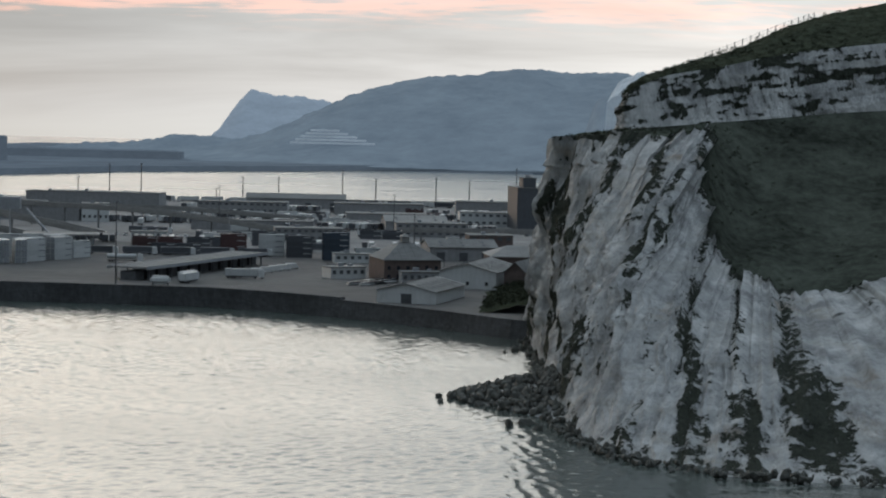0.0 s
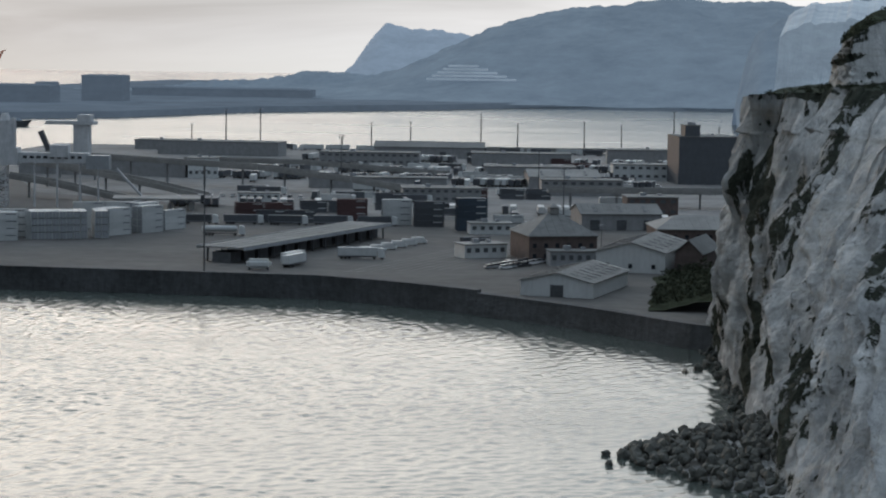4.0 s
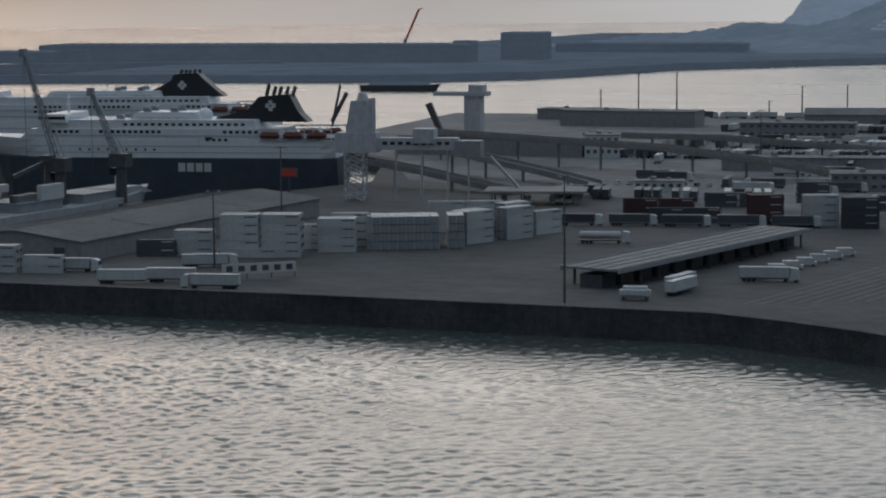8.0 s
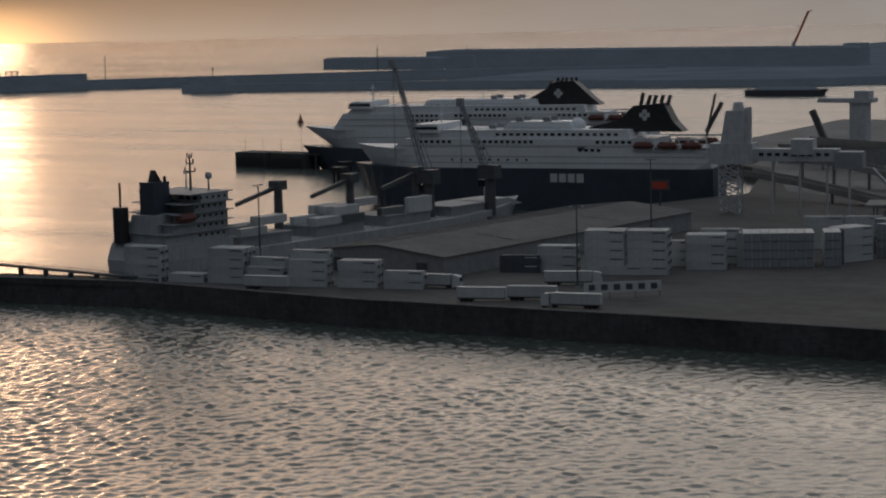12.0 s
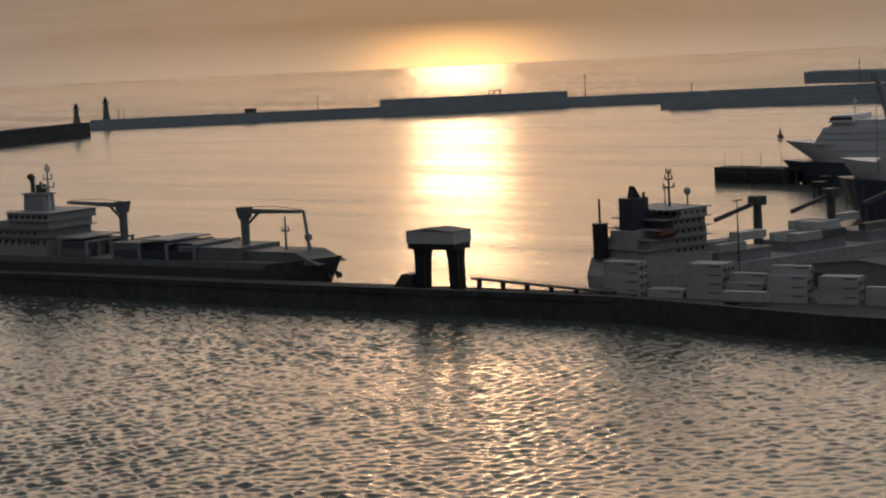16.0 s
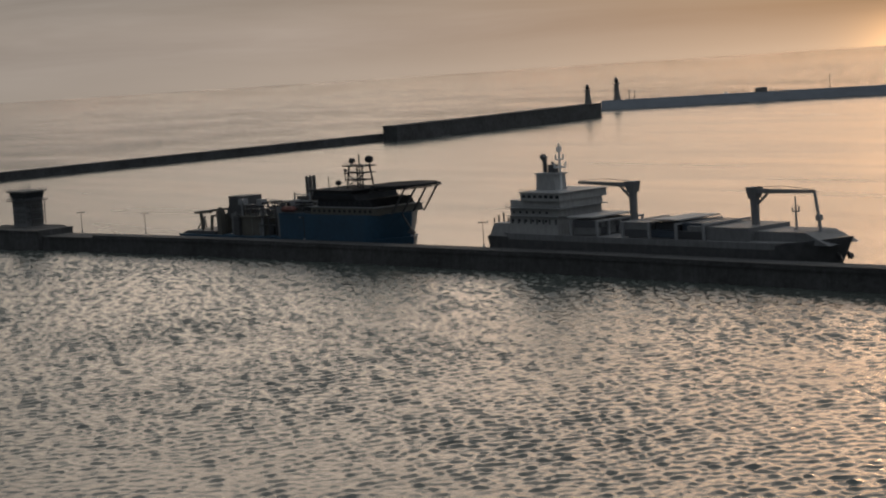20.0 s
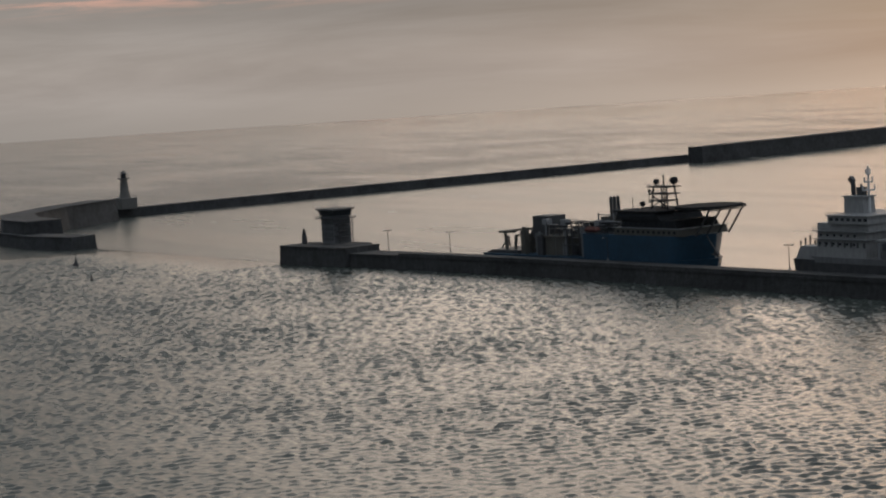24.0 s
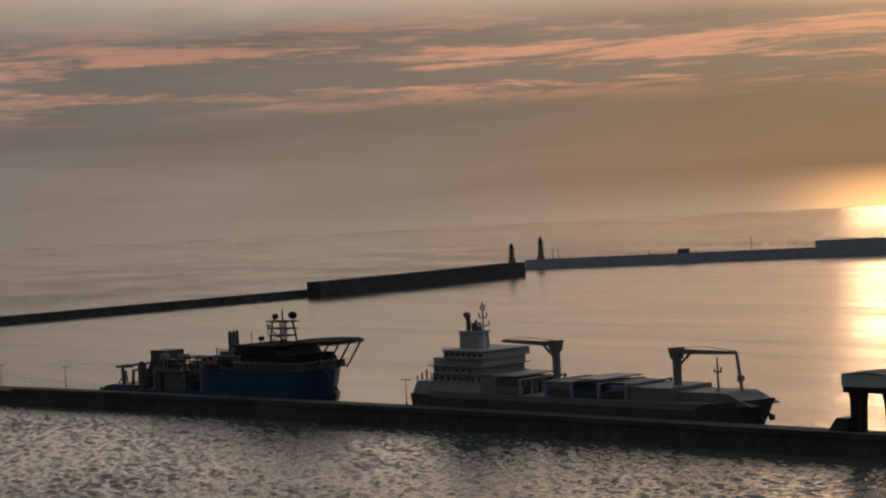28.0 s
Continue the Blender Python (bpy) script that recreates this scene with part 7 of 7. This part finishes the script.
part("balcony", prism(BM(), [(-8.2, -6.6), (8.2, -6.6), (8.2, 6.6), (-8.2, 6.6)], 15.1, 15.5), M_DARK, t)
rail(t, [(-8.1, 6.5, 15.5), (-8.1, -6.5, 15.5), (8.1, -6.5, 15.5), (8.1, 6.5, 15.5)], 1.2, 2.2)
part("lookout", prism(BM(), [(-5.8, -4.8), (5.8, -4.8), (5.8, 4.8), (-5.8, 4.8)], 15.5, 19.4, [(-6.8, -5.6), (6.8, -5.6), (6.8, 5.6), (-6.8, 5.6)]), M_GLASS, t)
part("roof", prism(BM(), [(-7.9, -6.3), (7.9, -6.3), (7.9, 6.3), (-7.9, 6.3)], 19.4, 20.1), M_DARK, t)
rail(t, [(-7.8, -6.2, 20.1), (7.8, -6.2, 20.1), (7.8, 6.2, 20.1)], 1.3, 2.4)
for x, h in ((-4, 4.0), (-1.5, 6.5), (1, 3.5), (3, 5)):
    part("aerial", tube(BM(), x, 0, 20.3, 20.3 + h, 0.18, 0.1, 6), M_DARK, t)
for k in range(4):
    panes(t, [-4 + 2.6 * j for j in range(4)], -5.05, [5.2 + k * 2.7], 1.2, 1.3, mat=M_CLADW)
for z in (6, 9, 12, 15):
    landing = part("stair_landing", box(BM(), 5.4, 8.6, -4, 4, z, z + 0.3), M_DARK, t)
    part("handrail", beam(BM(), (8.5, -4, z + 1.2), (8.5, 4, z + 1.2), 0.15), M_DARK, landing)
part("stair_post", beam(BM(), (8.5, -4, 3), (8.5, -4, 15.1), 0.3), M_DARK, t)
bm = beam(BM(), (8.5, 4, 3), (8.5, 4, 15.1), 0.3)
part("stair_post", bm, M_DARK, t)
t = thing("arm_beacon", pose(-985, 415, 9.4), "small dark beacon lantern on the tip of the arm", "beacon")
part("pedestal", tube(BM(), 0, 0, 0, 4.5, 1.5, 1.2, 10), M_DARK, t)
part("lantern", tube(BM(), 0, 0, 4.5, 7.6, 1.1, 0.5, 10), M_GLASS, t)
mole("pier_arm_head", [(-992, 413.5), (-980, 416), (-938, 425)], 20, -3, 9.4, M_WALL, "raised dark head of the harbour arm")

# buoys and boats
for x, y, s, mat, lab in ((-1110, 335, 1.6, M_DARK, "dark navigation buoy off the harbour mouth"), (-1010, 312, 1.0, M_DARK, "small dark marker buoy on the sea"), (-830, 1290, 2.2, M_RUST, "red conical harbour buoy on calm water")):
    t = thing("buoy", pose(x, y, 0.2), lab, "buoy", "harbour buoys")
    part("float", tube(BM(), 0, 0, -0.6, s * 0.7, s * 1.1, s * 0.9, 12), mat, t)
    part("topmark", tube(BM(), 0, 0, s * 0.7, s * 3.0, s * 0.55, s * 0.12, 10), mat, t)
t = thing("pilot_boat", pose(-1800, 1640, 0, 0, 0, 160), "small dark pilot boat under way beyond the pier", "boat")
part("hull", hull(16, 4.6, 1.8, 0.6, z0=-0.5), M_NAVY, t)
part("cabin", house(BM(), -3, 3, 3.4, 1.8, 4.6, 0.4, 1), M_SHIPWHITE, t)
part("aerial", tube(BM(), 0, 0, 4.6, 8, 0.15, 0.1, 6), M_DARK, t)
t = thing("barge", pose(-610, 1690, 0, 0, 0, 3), "long dark hopper barge moored in the basin", "barge")
part("hull", hull(70, 15, 4.2, 0.8, z0=-1, bow=0.1), M_DARK, t)
part("cargo", prism(BM(), [(-28, -6), (26, -6), (26, 6), (-28, 6)], 4.2, 6.6, [(-24, -3), (22, -3), (22, 3), (-24, 3)]), M_SHORE, t)
t = thing("tug", pose(-1120, 2085, 0, 0, 0, 10), "hazy dark vessel beyond the far pier", "boat")
part("hull", hull(52, 12, 10, 3, z0=-1), M_SHORE, t)
part("deckhouse", house(BM(), -14, 8, 9, 10, 22, 1, 2), M_SHORE, t)
part("mast", tube(BM(), -2, 0, 22, 32, 0.5, 0.3, 6), M_SHORE, t)

# ---- boulders and scrub below the cliffs ----
def stones(name, spots, mat, label, seed, kind="stuff"):
    r = random.Random(seed)
    bm = BM()
    for x, y, z, s in spots:
        m = Matrix.Translation((x, y, z)) @ Euler((r.random() * 6, r.random() * 6, r.random() * 6)).to_matrix().to_4x4() @ Matrix.Diagonal((s * r.uniform(0.7, 1.3), s * r.uniform(0.6, 1.1), s * r.uniform(0.5, 0.9), 1))
        vs = bmesh.ops.create_icosphere(bm, subdivisions=1, radius=1.0, matrix=m)["verts"]
        for v in vs:
            v.co += Vector((r.uniform(-1, 1), r.uniform(-1, 1), r.uniform(-1, 1))) * s * 0.16
    return tagged(part(name, bm, mat), label, "boulders", kind=kind)


r = random.Random(3)
spots = []
for k in range(900):  # spit of fallen chalk
    a, b = r.random(), r.random()
    x = 2 + 32 * a + r.uniform(-1, 1)
    y = 205 + 80 * b
    w = 1 - abs((y - 246) / 40) ** 1.5
    if w <= 0 or x < 34 - 33 * w:
        continue
    spots.append((x, y, max(0.0, (x - (34 - 33 * w)) * 0.27) + r.uniform(-0.3, 0.5), r.uniform(0.5, 1.7)))
for k in range(520):  # along the foot
    u = r.uniform(0.05, 0.95)
    f = curve(FEET, u)
    spots.append((f.x - r.uniform(-3, 4.5), f.y - r.uniform(-1, 4) * (1 if u > 0.68 else 0.3), r.uniform(-0.2, 1.0), r.uniform(0.4, 1.3)))
for x, y, s in ((14, 274, 1.6), (9, 262, 1.2), (3, 244, 1.4), (-1, 246, 1.0), (0, 236, 0.9), (23, 199, 2.2), (19, 196, 1.5), (26, 190, 1.6), (17, 362, 1.8), (14, 357, 1.3), (19, 368, 1.5)):
    spots.append((x, y, 0.2, s))
stones("boulders", spots, M_ROCK, "wet grey-green boulders strewn along the cliff foot", 6)
rows = []
for j in range(31):
    rr = []
    for i in range(41):
        y = 200 + 92 * i / 40
        w = max(0.0, 1 - abs((y - 246) / 46) ** 1.6)
        x = 36 - (33 * w) * (1 - j / 30)
        z = -0.6 + 9.0 * (j / 30) ** 1.4 * w + fbm((x, y, 2), 0.25, 4) * 0.9 * (j / 30)
        rr.append((x, y, z))
    rows.append(rr)
sheet("rubble_spit", rows, M_CHALK, "fan of fallen chalk rubble running into the sea", "scree", smooth=False)


def clumps(name, spots, label, seed, mat):
    """Scrub: many small ragged tufts of leaves."""
    r = random.Random(seed)
    verts, faces = [], []
    for x, y, z, s in spots:
        for k in range(26):
            d = Vector((r.gauss(0, 1), r.gauss(0, 1), abs(r.gauss(0, 0.8))))
            c = Vector((x, y, z)) + d.normalized() * s * r.uniform(0.4, 1.0)
            a, b = Vector((r.uniform(-1, 1), r.uniform(-1, 1), r.uniform(-1, 1))) * s * 0.3, Vector((r.uniform(-1, 1), r.uniform(-1, 1), r.uniform(-1, 1))) * s * 0.3
            n = len(verts)
            verts += [tuple(c), tuple(c + a), tuple(c + a + b), tuple(c + b * 0.8)]
            faces.append((n, n + 1, n + 2, n + 3))
    me = bpy.data.meshes.new(name)
    me.from_pydata(verts, [], faces)
    me.materials.append(mat)
    return tagged(new(name, me), label, "scrub", kind="stuff")


spots = []
for k in range(260):
    a, b = r.random(), r.random()
    x, y = -8 + 30 * a, 425 + 95 * b + 10 * a
    if x < 4 or y < 440:
        continue
    spots.append((x, y, Z + 0.3 + max(0, (x - 2)) * 0.25, r.uniform(0.9, 2.2)))
clumps("port_scrub", spots, "dark bramble scrub on the bank between port and cliff", 2, M_SCRUB)
rows = [[(2 + 24 * i / 20, 432 + 95 * j / 20, Z - 0.4 + (24 * i / 20) * 0.22 + fbm((i, j, 0), 0.3, 3) * 0.8) for i in range(21)] for j in range(21)]
sheet("ground_bank", rows, M_SCRUB, "dark overgrown bank beside the port road", "bank")
spots = []
for k in range(700):
    u, v = r.random(), r.random() ** 1.3
    a, b = curve(CROWN, u), curve(HILLTOP, u)
    p = a.lerp(b, v)
    spots.append((p.x, p.y, p.z + 1.2 * math.sin(v * math.pi), r.uniform(0.4, 1.2)))
for k in range(500):
    u, v = r.uniform(0.05, 1), r.random()
    a, b = curve(BROW, u), curve(BAND, u)
    p = a.lerp(b, v)
    spots.append((p.x, p.y, p.z - 6.0 * math.sin(v * math.pi) * max(0, min(1, (u - 0.4) * 3)), r.uniform(0.3, 1.0)))
clumps("cliff_scrub", spots, "low dark bushes scattered over the cliff slopes", 9, M_SCRUB)
t = thing("cliff_fence", pose(0, 0, 0), "thin wire fence along the hilltop skyline", "fence")
for k in range(16):
    u = 0.52 + k * 0.018
    p = curve(HILLTOP, u)
    part("post", box(BM(), p.x - 0.12, p.x + 0.12, p.y - 1.12, p.y - 0.88, p.z - 1.5, p.z + 2.0), M_DARK, t)
for f in (0.8, 1.7):
    bm = BM()
    for k in range(15):
        p, q = curve(HILLTOP, 0.52 + k * 0.018), curve(HILLTOP, 0.538 + k * 0.018)
        beam(bm, p + Vector((0, -1, f)), q + Vector((0, -1, f)), 0.08)
    part("wire", bm, M_DARK, t)
# painted lanes on the lorry park
for k in range(9):
    x = -98 + k * 4.2
    tagged(part("lane_line", beam(BM(), (x, 512 + k * 2, Z + 0.006), (x + 30, 612 + k * 2, Z + 0.006), 0.35, 0.02), M_LINE, bpy.data.objects["ground_quay"]))
